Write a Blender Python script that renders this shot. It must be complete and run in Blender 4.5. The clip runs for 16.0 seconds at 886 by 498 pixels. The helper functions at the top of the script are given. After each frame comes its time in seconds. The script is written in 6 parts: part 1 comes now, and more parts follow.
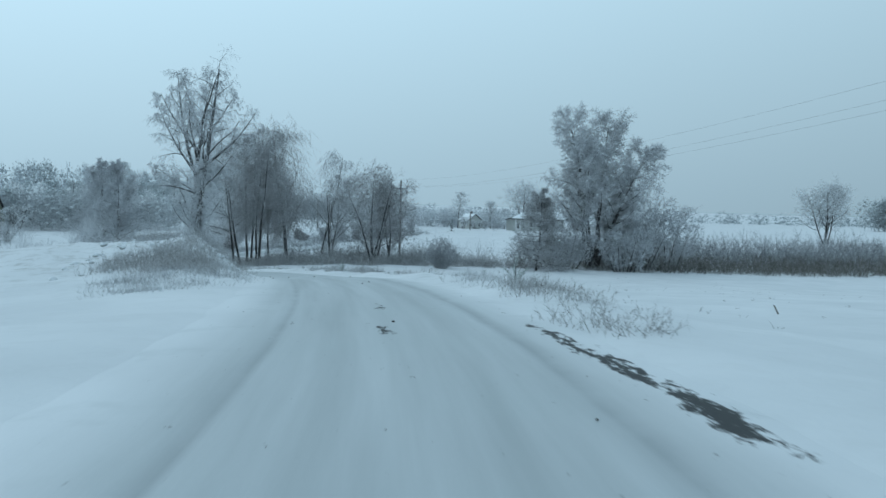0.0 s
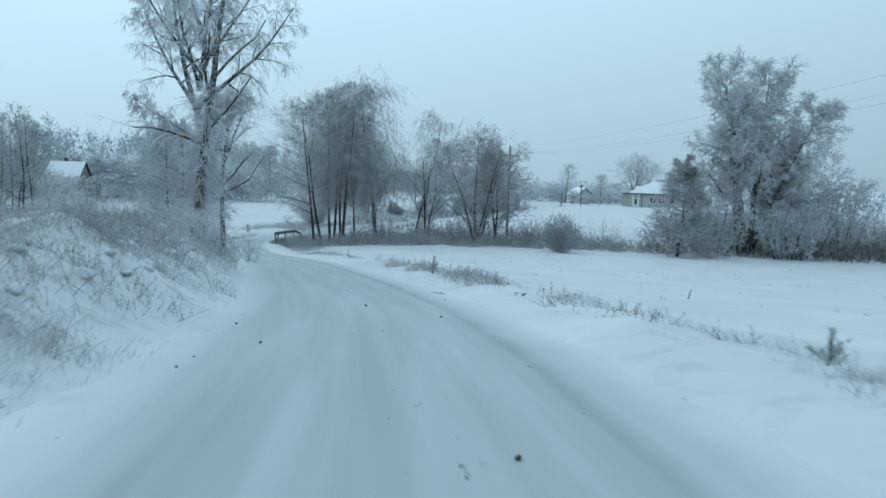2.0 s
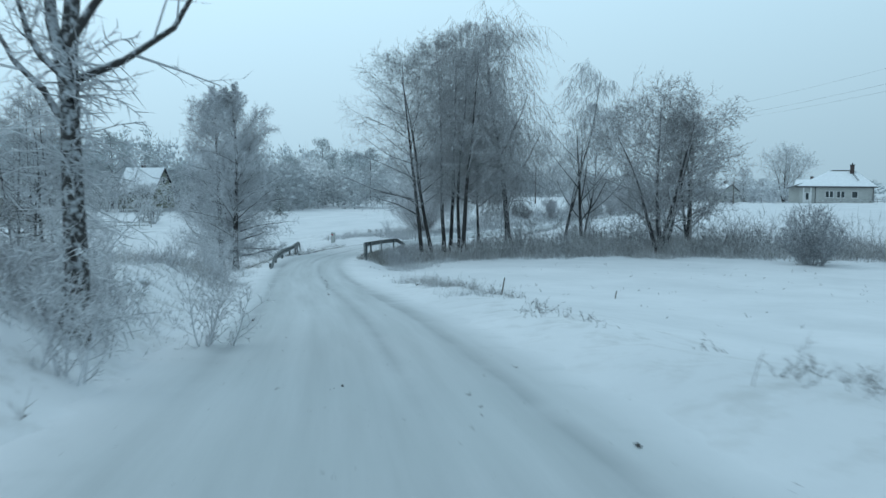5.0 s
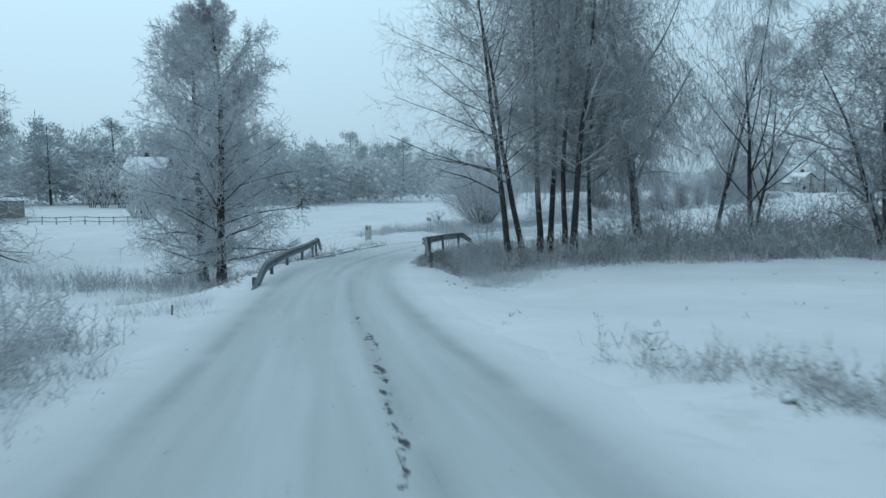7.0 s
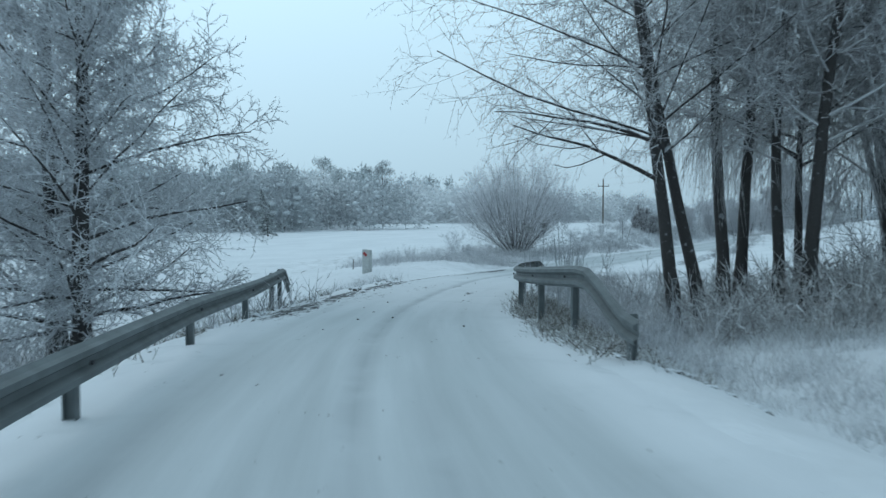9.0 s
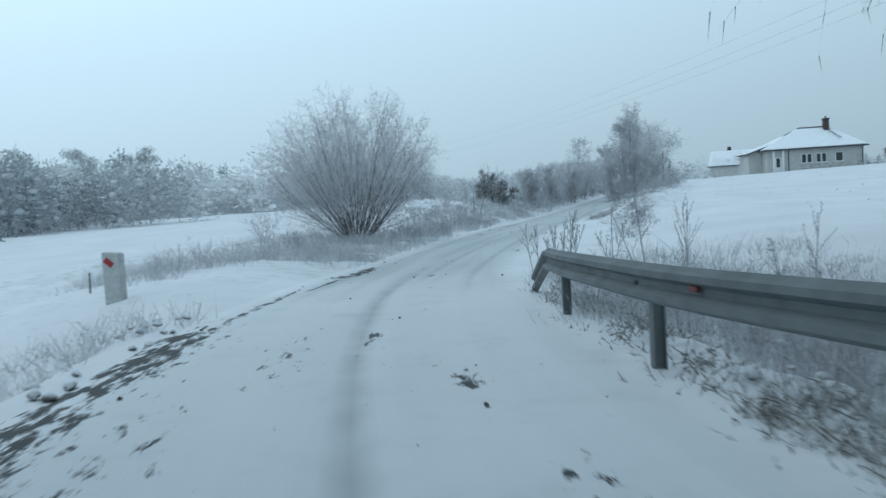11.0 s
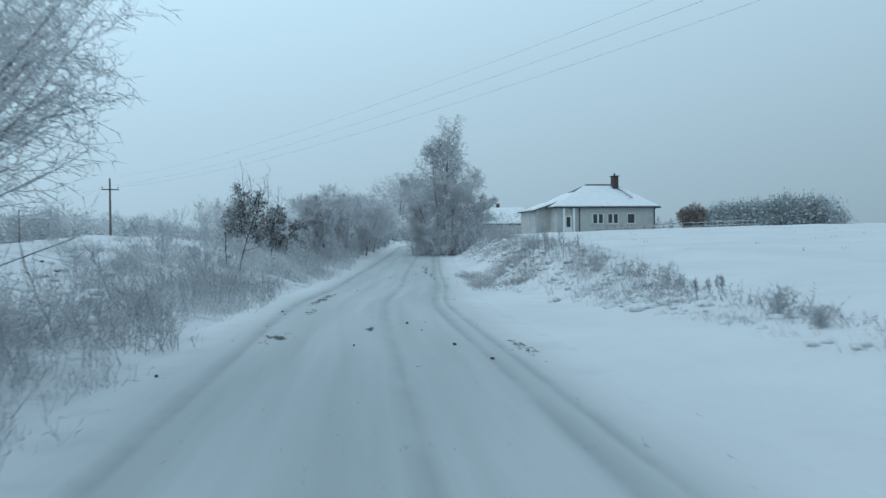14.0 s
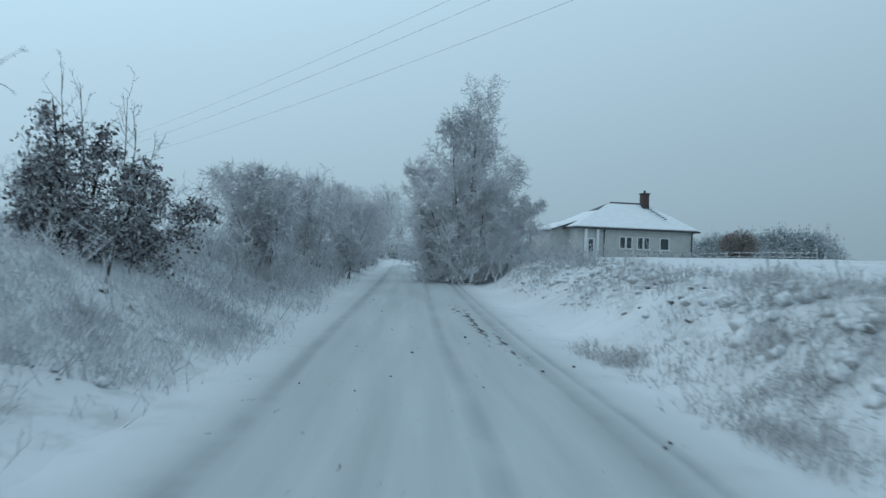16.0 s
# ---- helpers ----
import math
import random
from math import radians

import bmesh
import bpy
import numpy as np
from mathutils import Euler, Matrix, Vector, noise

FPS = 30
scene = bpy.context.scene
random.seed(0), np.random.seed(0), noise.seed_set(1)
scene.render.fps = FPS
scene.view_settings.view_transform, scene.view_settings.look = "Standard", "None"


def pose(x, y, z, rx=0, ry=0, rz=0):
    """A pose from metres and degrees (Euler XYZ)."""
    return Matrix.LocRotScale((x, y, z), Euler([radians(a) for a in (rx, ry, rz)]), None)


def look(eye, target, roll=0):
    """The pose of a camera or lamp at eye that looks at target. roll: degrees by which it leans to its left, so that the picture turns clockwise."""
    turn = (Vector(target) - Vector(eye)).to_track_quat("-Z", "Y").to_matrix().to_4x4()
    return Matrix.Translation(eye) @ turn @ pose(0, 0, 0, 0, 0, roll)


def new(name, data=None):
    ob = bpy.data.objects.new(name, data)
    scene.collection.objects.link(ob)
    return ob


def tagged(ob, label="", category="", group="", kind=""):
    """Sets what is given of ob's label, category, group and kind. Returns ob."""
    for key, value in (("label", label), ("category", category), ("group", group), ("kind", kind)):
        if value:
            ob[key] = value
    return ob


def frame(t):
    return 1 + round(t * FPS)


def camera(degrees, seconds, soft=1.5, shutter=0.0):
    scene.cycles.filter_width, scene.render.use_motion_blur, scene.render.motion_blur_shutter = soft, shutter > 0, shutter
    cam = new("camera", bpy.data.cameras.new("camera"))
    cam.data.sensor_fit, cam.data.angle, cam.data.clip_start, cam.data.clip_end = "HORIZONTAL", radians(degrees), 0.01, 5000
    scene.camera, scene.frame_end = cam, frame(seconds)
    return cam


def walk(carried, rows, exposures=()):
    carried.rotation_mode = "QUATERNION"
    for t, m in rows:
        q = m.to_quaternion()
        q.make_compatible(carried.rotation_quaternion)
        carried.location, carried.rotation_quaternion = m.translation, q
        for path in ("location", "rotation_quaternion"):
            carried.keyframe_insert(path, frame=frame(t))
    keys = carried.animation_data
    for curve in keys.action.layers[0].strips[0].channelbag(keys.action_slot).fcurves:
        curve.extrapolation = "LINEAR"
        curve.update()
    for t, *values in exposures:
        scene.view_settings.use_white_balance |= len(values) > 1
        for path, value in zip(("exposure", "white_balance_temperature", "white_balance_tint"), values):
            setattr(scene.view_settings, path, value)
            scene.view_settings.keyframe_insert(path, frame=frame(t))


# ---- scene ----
cam = camera(56.20, 16.0, 1.45, 0.25)
PATH = [
    (0, (0.000, 0.000, 9.570), (0.0000, 1.9968, 9.4561), 1.60),
    (0.5, (-0.213, 4.110, 9.468), (-0.2726, 6.1050, 9.3383), 1.90),
    (1, (-0.566, 8.479, 9.339), (-0.6753, 10.4706, 9.1953), 2.07),
    (1.5, (-1.142, 13.143, 9.138), (-1.3131, 15.1289, 8.9767), 2.04),
    (2, (-1.875, 17.609, 8.926), (-2.1124, 19.5862, 8.7431), 1.97),
    (2.5, (-2.703, 21.743, 8.683), (-3.0054, 23.7099, 8.4786), 1.96),
    (3, (-3.714, 26.318, 8.343), (-4.0890, 28.2698, 8.1175), 1.86),
    (3.5, (-4.902, 30.976, 7.911), (-5.3410, 32.9113, 7.6642), 1.81),
    (4, (-6.393, 35.867, 7.442), (-6.8887, 37.7877, 7.1855), 1.48),
    (4.2, (-6.987, 37.611, 7.297), (-7.4941, 39.5289, 7.0457), 1.44),
    (4.7, (-8.715, 42.090, 6.928), (-9.2076, 44.0182, 6.7304), 0.62),
    (5.2, (-10.552, 46.829, 6.537), (-11.0371, 48.7628, 6.3777), 0.16),
    (5.7, (-12.519, 51.837, 6.109), (-13.0265, 53.7653, 5.9505), 0.11),
    (6.3, (-15.156, 58.217, 5.529), (-15.7058, 60.1306, 5.3422), 0.19),
    (6.5, (-16.176, 60.424, 5.315), (-16.7216, 62.3390, 5.1319), 0.05),
    (7, (-18.424, 65.456, 4.813), (-18.9739, 67.3718, 4.6434), -0.28),
    (7.5, (-20.576, 70.145, 4.369), (-21.1221, 72.0629, 4.2103), -0.55),
    (8, (-22.764, 74.921, 3.938), (-23.2840, 76.8462, 3.7886), -0.55),
    (8.2, (-23.655, 76.867, 3.766), (-24.1565, 78.7980, 3.6295), -0.41),
    (8.7, (-25.749, 81.570, 3.447), (-26.2468, 83.5044, 3.3457), -0.04),
    (9.2, (-27.636, 85.990, 3.231), (-28.0965, 87.9343, 3.1444), -0.07),
    (9.7, (-29.212, 90.099, 3.068), (-29.5680, 92.0640, 2.9684), -0.86),
    (10.3, (-30.589, 94.563, 2.871), (-30.7586, 96.5514, 2.7396), -3.08),
    (10.5, (-30.958, 95.907, 2.786), (-31.0832, 97.8983, 2.6528), -3.49),
    (11, (-31.938, 99.957, 2.572), (-31.9013, 101.9520, 2.4334), -3.51),
    (11.5, (-32.546, 104.089, 2.427), (-32.3443, 106.0754, 2.3092), -3.49),
    (12, (-32.851, 108.463, 2.347), (-32.5105, 110.4312, 2.2529), -3.45),
    (12.5, (-32.881, 113.171, 2.229), (-32.4206, 115.1161, 2.1625), -3.04),
    (13, (-32.538, 117.659, 2.062), (-31.9961, 119.5843, 2.0370), -2.07),
    (13.5, (-31.956, 122.098, 1.905), (-31.3398, 124.0010, 1.8895), -1.54),
    (14, (-31.174, 126.338, 1.841), (-30.4939, 128.2191, 1.8141), -0.57),
    (14.5, (-30.310, 130.183, 1.837), (-29.5972, 132.0517, 1.8143), -0.29),
    (15, (-29.194, 134.442, 1.819), (-28.4527, 136.2994, 1.8107), -0.35),
    (15.5, (-28.050, 138.968, 1.799), (-27.2939, 140.8193, 1.8094), 0.76),
    (16, (-26.811, 143.574, 1.762), (-26.0877, 145.4382, 1.7841), 2.04),
]
EXPOSURES = [(0, -0.04, 6430, 8), (1.5, 0.09, 6430, 8), (2.5, 0.15, 6430, 8), (4.2, 0.18, 6430, 8), (6.3, 0.06, 6430, 8), (8.2, 0.08, 6430, 8), (10.3, 0.16, 6610, 12), (11.5, 0.12, 6610, 12), (12.0, 0.04, 6610, 12), (12.5, 0.02, 6610, 12), (13.0, -0.05, 6480, 10), (14.0, 0.07, 6480, 10), (15.0, 0.06, 6480, 10), (16, -0.09, 6480, 10)]
walk(cam, [(t, look(eye, target, roll)) for t, eye, target, roll in PATH], EXPOSURES)
# ---------------------------------------------------------------- world and light
world = bpy.data.worlds.new("overcast_sky")
scene.world = world
world.use_nodes = True
wn, wl = world.node_tree.nodes, world.node_tree.links
wn.clear()
w_out, w_bg, w_sum = wn.new("ShaderNodeOutputWorld"), wn.new("ShaderNodeBackground"), wn.new("ShaderNodeMix")
w_sky, w_ramp, w_co, w_sep = wn.new("ShaderNodeTexSky"), wn.new("ShaderNodeValToRGB"), wn.new("ShaderNodeTexCoord"), wn.new("ShaderNodeSeparateXYZ")
w_sky.sky_type, w_sky.sun_disc = "NISHITA", False
w_sky.sun_elevation, w_sky.sun_rotation, w_sky.dust_density = radians(43), radians(288), 6.0
# A closed cloud deck: greyer near the horizon, and a little brighter towards the hidden sun.
w_ramp.color_ramp.elements[0].position, w_ramp.color_ramp.elements[0].color = 0.0, (4.5, 6.45, 7.75, 1)
w_ramp.color_ramp.elements[1].position, w_ramp.color_ramp.elements[1].color = 0.30, (6.35, 9.2, 11.0, 1)
w_top = w_ramp.color_ramp.elements.new(1.0)
w_top.color = (4.6, 6.65, 8.05, 1)
w_sum.data_type = "RGBA"
w_sum.inputs["Factor"].default_value = 0.95
w_dot, w_gain, w_lift = wn.new("ShaderNodeVectorMath"), wn.new("ShaderNodeMapRange"), wn.new("ShaderNodeVectorMath")
w_dot.operation, w_lift.operation = "DOT_PRODUCT", "SCALE"
w_dot.inputs[1].default_value = (-0.80, 0.25, 0.55)
for key, value in (("From Min", -0.9), ("From Max", 0.7), ("To Min", 0.55), ("To Max", 1.18)):
    w_gain.inputs[key].default_value = value
wl.new(w_co.outputs["Generated"], w_sep.inputs[0])
wl.new(w_co.outputs["Generated"], w_dot.inputs[0])
wl.new(w_dot.outputs["Value"], w_gain.inputs["Value"])
wl.new(w_sep.outputs["Z"], w_ramp.inputs[0])
wl.new(w_ramp.outputs[0], w_lift.inputs[0])
wl.new(w_gain.outputs[0], w_lift.inputs["Scale"])
wl.new(w_sky.outputs[0], w_sum.inputs["A"])
wl.new(w_lift.outputs[0], w_sum.inputs["B"])
wl.new(w_sum.outputs["Result"], w_bg.inputs["Color"])
w_bg.inputs["Strength"].default_value = 0.085
wl.new(w_bg.outputs[0], w_out.inputs[0])
sun = new("sun", bpy.data.lights.new("sun", "SUN"))
sun.data.energy, sun.data.angle, sun.data.color = 0.15, radians(40), (1.0, 0.97, 0.94)
sun.matrix_world = look((-60, 20, 60), (0, 0, 0))


# ---------------------------------------------------------------- materials
def material(name, build, rough=0.8, metal=0.0):
    mat = bpy.data.materials.new(name)
    mat.use_nodes = True
    nt = mat.node_tree
    bsdf = nt.nodes["Principled BSDF"]
    bsdf.inputs["Roughness"].default_value, bsdf.inputs["Metallic"].default_value = rough, metal
    build(nt, bsdf)
    return mat


def n_noise(nt, scale, detail=4.0, co=None, kind="Object", rough=0.55):
    tex = nt.nodes.new("ShaderNodeTexNoise")
    tex.inputs["Scale"].default_value, tex.inputs["Detail"].default_value, tex.inputs["Roughness"].default_value = scale, detail, rough
    if co is None:
        co = nt.nodes.new("ShaderNodeTexCoord").outputs[kind]
    nt.links.new(co, tex.inputs["Vector"])
    return tex.outputs["Fac"]


def n_ramp(nt, fac, stops):
    ramp = nt.nodes.new("ShaderNodeValToRGB")
    el = ramp.color_ramp.elements
    while len(el) < len(stops):
        el.new(0.5)
    for e, (p, c) in zip(el, stops):
        e.position, e.color = p, (*c, 1) if len(c) == 3 else c
    nt.links.new(fac, ramp.inputs[0])
    return ramp.outputs[0]


def n_mix(nt, fac, a, b):
    mix = nt.nodes.new("ShaderNodeMix")
    mix.data_type = "RGBA"
    for sock, value in ((mix.inputs["Factor"], fac), (mix.inputs["A"], a), (mix.inputs["B"], b)):
        if isinstance(value, (int, float)):
            sock.default_value = value
        elif isinstance(value, tuple):
            sock.default_value = (*value, 1)
        else:
            nt.links.new(value, sock)
    return mix.outputs["Result"]


def n_math(nt, op, a, b=0.0, clamp=False):
    node = nt.nodes.new("ShaderNodeMath")
    node.operation, node.use_clamp = op, clamp
    for sock, value in zip(node.inputs, (a, b)):
        if isinstance(value, (int, float)):
            sock.default_value = value
        else:
            nt.links.new(value, sock)
    return node.outputs[0]


def n_bump(nt, bsdf, height, strength, distance):
    bump = nt.nodes.new("ShaderNodeBump")
    bump.inputs["Strength"].default_value, bump.inputs["Distance"].default_value = strength, distance
    nt.links.new(height, bump.inputs["Height"])
    nt.links.new(bump.outputs[0], bsdf.inputs["Normal"])


def n_attr(nt, name):
    node = nt.nodes.new("ShaderNodeAttribute")
    node.attribute_name = name
    return node.outputs["Fac"]


def n_up(nt):
    geo, sep = nt.nodes.new("ShaderNodeNewGeometry"), nt.nodes.new("ShaderNodeSeparateXYZ")
    nt.links.new(geo.outputs["Normal"], sep.inputs[0])
    return sep.outputs["Z"]


def n_island(nt):
    return nt.nodes.new("ShaderNodeNewGeometry").outputs["Random Per Island"]


def build_snow(nt, bsdf):
    big, fine, grain = n_noise(nt, 0.25, 5), n_noise(nt, 3.0, 6), n_noise(nt, 40, 3)
    tone = n_ramp(nt, big, [(0.3, (0.655, 0.68, 0.705)), (0.7, (0.765, 0.785, 0.81))])
    # Frozen stubble and soil grains that show through thin snow.
    specks = n_ramp(nt, n_noise(nt, 1.7, 8, rough=0.7), [(0.50, (0, 0, 0)), (0.66, (1, 1, 1))])
    thin = n_math(nt, "MULTIPLY", specks, n_attr(nt, "rough_ground"))
    colour = n_mix(nt, n_math(nt, "MULTIPLY", thin, 0.62), tone, (0.36, 0.37, 0.36))
    nt.links.new(colour, bsdf.inputs["Base Color"])
    n_bump(nt, bsdf, n_math(nt, "ADD", fine, n_math(nt, "MULTIPLY", grain, 0.15)), 0.5, 0.06)
    bsdf.inputs["Subsurface Weight"].default_value = 0.0


def build_road(nt, bsdf):
    streak = nt.nodes.new("ShaderNodeMapping")
    streak.inputs["Scale"].default_value = (2.2, 0.10, 1)
    uv = nt.nodes.new("ShaderNodeUVMap")
    nt.links.new(uv.outputs[0], streak.inputs[0])
    long = n_noise(nt, 1.0, 5, streak.outputs[0])
    blot = n_noise(nt, 0.5, 5)
    tone = n_ramp(nt, long, [(0.32, (0.40, 0.435, 0.45)), (0.68, (0.525, 0.56, 0.58))])
    tone = n_mix(nt, n_ramp(nt, blot, [(0.45, (0, 0, 0)), (0.75, (0.35, 0.35, 0.35))]), tone, (0.45, 0.50, 0.51))
    tone = n_mix(nt, n_math(nt, "MULTIPLY", n_attr(nt, "shoulder"), n_ramp(nt, n_noise(nt, 1.3, 6), [(0.25, (0.55, 0.55, 0.55)), (0.45, (1, 1, 1))])), tone, n_ramp(nt, n_noise(nt, 0.25, 5), [(0.3, (0.655, 0.68, 0.705)), (0.7, (0.765, 0.785, 0.81))]))
    rut = n_math(nt, "MULTIPLY", n_attr(nt, "rut"), n_ramp(nt, n_noise(nt, 0.9, 5), [(0.30, (0.3, 0.3, 0.3)), (0.58, (1, 1, 1))]))
    tone = n_mix(nt, n_math(nt, "MULTIPLY", rut, 0.72), tone, (0.29, 0.32, 0.34))
    # Bare wet asphalt where the snow is worn through.
    ripple = nt.nodes.new("ShaderNodeMapping")
    ripple.inputs["Scale"].default_value = (2.6, 0.8, 1)
    nt.links.new(uv.outputs[0], ripple.inputs[0])
    torn = n_noise(nt, 2.6, 8, ripple.outputs[0], rough=0.72)
    ramp_in = n_math(nt, "SUBTRACT", n_math(nt, "ADD", n_attr(nt, "bare"), n_math(nt, "MULTIPLY", torn, 3.2)), 1.68)
    bare = n_ramp(nt, ramp_in, [(0.36, (0, 0, 0)), (0.58, (1, 1, 1))])
    colour = n_mix(nt, bare, tone, (0.020, 0.023, 0.025))
    nt.links.new(colour, bsdf.inputs["Base Color"])
    rough = n_mix(nt, bare, (0.62, 0.62, 0.62), (0.7, 0.7, 0.7))
    nt.links.new(rough, bsdf.inputs["Roughness"])
    n_bump(nt, bsdf, n_math(nt, "ADD", long, n_math(nt, "MULTIPLY", n_noise(nt, 30, 4), 0.25)), 0.35, 0.03)


def build_frosted(dark, light, cut, scale):
    def build(nt, bsdf):
        mottled = n_noise(nt, scale, 5)
        up = n_math(nt, "ADD", n_math(nt, "MULTIPLY", n_up(nt), 0.22), mottled)
        frost = n_ramp(nt, up, [(cut - 0.08, (0, 0, 0)), (cut + 0.10, (1, 1, 1))])
        bark = n_mix(nt, n_noise(nt, scale * 5, 5), tuple(c * 0.6 for c in dark), tuple(c * 1.4 for c in dark))
        nt.links.new(n_mix(nt, frost, bark, light), bsdf.inputs["Base Color"])
        n_bump(nt, bsdf, n_noise(nt, scale * 7, 4), 0.6, 0.03)
    return build


def build_twigs(dark, light, share, patch_scale=0.7):
    def build(nt, bsdf):
        pick = n_ramp(nt, n_island(nt), [(max(share - 0.3, 0.0), dark), (min(share + 0.3, 1.0), light)])
        patch = n_ramp(nt, n_noise(nt, patch_scale, 3), [(0.35, (0.72, 0.73, 0.74)), (0.65, (1.0, 1.0, 1.0))])
        mul = nt.nodes.new("ShaderNodeMix")
        mul.data_type, mul.blend_type = "RGBA", "MULTIPLY"
        mul.inputs["Factor"].default_value = 1.0
        nt.links.new(pick, mul.inputs["A"])
        nt.links.new(patch, mul.inputs["B"])
        nt.links.new(mul.outputs["Result"], bsdf.inputs["Base Color"])
    return build


M = {
    "snow": material("snow", build_snow, 0.7),
    "road": material("packed_snow_road", build_road, 0.6),
    "bark": material("dark_frosted_bark", build_frosted((0.050, 0.046, 0.045), (0.50, 0.54, 0.58), 0.70, 6.0), 0.9),
    "bark_frost": material("rimed_bark", build_frosted((0.060, 0.055, 0.052), (0.55, 0.58, 0.61), 0.56, 13.0), 0.9),
    "twig": material("rimed_twigs", build_twigs((0.52, 0.53, 0.55), (0.87, 0.89, 0.92), 0.42), 0.85),
    "twig_white": material("heavily_rimed_twigs", build_twigs((0.66, 0.67, 0.69), (0.91, 0.92, 0.94), 0.40), 0.85),
    "twig_mid": material("grey_rimed_twigs", build_twigs((0.35, 0.345, 0.35), (0.75, 0.765, 0.785), 0.45), 0.85),
    "twig_alder": material("alder_twigs_with_rime", build_twigs((0.36, 0.35, 0.355), (0.72, 0.73, 0.75), 0.48), 0.85),
    "twig_pale": material("hoar_white_twigs", build_twigs((0.80, 0.80, 0.83), (0.95, 0.95, 0.97), 0.40, 0.2), 0.85),
    "rod": material("rimed_willow_rods", build_frosted((0.13, 0.12, 0.12), (0.72, 0.74, 0.78), 0.58, 5.0), 0.9),
    "scrub_grey": material("grey_brown_scrub", build_twigs((0.37, 0.355, 0.35), (0.80, 0.81, 0.82), 0.46), 0.9),
    "scrub": material("rime_grey_scrub", build_twigs((0.40, 0.40, 0.41), (0.80, 0.82, 0.85), 0.44), 0.9),
    "twig_dark": material("lightly_rimed_twigs", build_twigs((0.25, 0.25, 0.26), (0.58, 0.61, 0.64), 0.50), 0.85),
    "grass": material("frosted_dry_grass", build_twigs((0.60, 0.605, 0.61), (0.86, 0.88, 0.90), 0.40), 0.9),
    "reed": material("dry_reeds", build_twigs((0.15, 0.135, 0.115), (0.42, 0.42, 0.41), 0.55), 0.9),
    "stalk": material("dark_dry_stalks", build_twigs((0.06, 0.055, 0.05), (0.28, 0.29, 0.29), 0.55), 0.9),
    "needles": material("rimed_pine_needles", build_twigs((0.035, 0.055, 0.05), (0.30, 0.36, 0.37), 0.62), 0.9),
    "needles_snowy": material("snowy_spruce_needles", build_twigs((0.10, 0.13, 0.12), (0.84, 0.87, 0.89), 0.45), 0.9),
    "oak_leaf": material("withered_oak_leaves", build_twigs((0.15, 0.13, 0.136), (0.68, 0.69, 0.71), 0.55), 0.9),
    # Far trees: aerial haze is put into the base colour, over the rime.
    "far_wood": material("haze_paled_rimed_wood", build_twigs((0.89, 0.91, 0.93), (0.94, 0.95, 0.96), 0.45, 0.06), 0.95),
    "far_grove": material("haze_paled_grove", build_twigs((0.44, 0.485, 0.505), (0.56, 0.605, 0.625), 0.45), 0.95),
    "far_pine": material("haze_paled_pine_wood", build_twigs((0.50, 0.55, 0.56), (0.62, 0.67, 0.69), 0.5, 0.10), 0.95),
}


def build_plain(colour, var=0.12, scale=6.0, bump=0.0):
    def build(nt, bsdf):
        fac = n_noise(nt, scale, 6)
        nt.links.new(n_ramp(nt, fac, [(0.3, tuple(c * (1 - var) for c in colour)), (0.7, tuple(min(c * (1 + var), 1) for c in colour))]), bsdf.inputs["Base Color"])
        if bump:
            n_bump(nt, bsdf, n_noise(nt, scale * 8, 5), 0.5, bump)
    return build


M["plaster"] = material("cream_plaster", build_plain((0.47, 0.48, 0.465), 0.10, 1.5, 0.01), 0.85)
M["plaster_yellow"] = material("yellow_plaster", build_plain((0.24, 0.25, 0.20), 0.1, 1.5), 0.85)
M["roof_tile"] = material("dark_roof_tiles", build_plain((0.055, 0.055, 0.06), 0.3, 9, 0.02), 0.6)
M["roof_snow"] = material("roof_snow", build_plain((0.84, 0.87, 0.90), 0.05, 2, 0.02), 0.7)
M["chimney_brick"] = material("dark_chimney_brick", build_plain((0.075, 0.055, 0.052), 0.3, 12, 0.02), 0.85)
M["trim_dark"] = material("dark_gutter_paint", build_plain((0.045, 0.045, 0.05), 0.2, 8), 0.5)
M["trim_white"] = material("white_window_frame", build_plain((0.75, 0.76, 0.76), 0.05, 8), 0.5)
M["glass"] = material("window_glass", build_plain((0.05, 0.06, 0.065), 0.2, 2), 0.12)
M["zinc"] = material("weathered_zinc", build_plain((0.135, 0.155, 0.16), 0.25, 3.0, 0.004), 0.68, 0.2)
M["concrete"] = material("white_painted_concrete", build_plain((0.50, 0.52, 0.51), 0.18, 9, 0.01), 0.85)
M["red"] = material("red_reflector", build_plain((0.36, 0.03, 0.03), 0.15, 9), 0.35)
M["wood"] = material("weathered_grey_wood", build_plain((0.14, 0.12, 0.10), 0.35, 7, 0.01), 0.85)
M["porcelain"] = material("grey_insulator", build_plain((0.22, 0.22, 0.22), 0.1, 8), 0.3)
M["cable"] = material("overhead_wire", build_plain((0.13, 0.14, 0.15), 0.1, 8), 0.6)


# ---------------------------------------------------------------- the lie of the land
def smooth(a, b, v):
    u = np.clip((np.asarray(v, float) - a) / (b - a), 0, 1)
    return u * u * (3 - 2 * u)


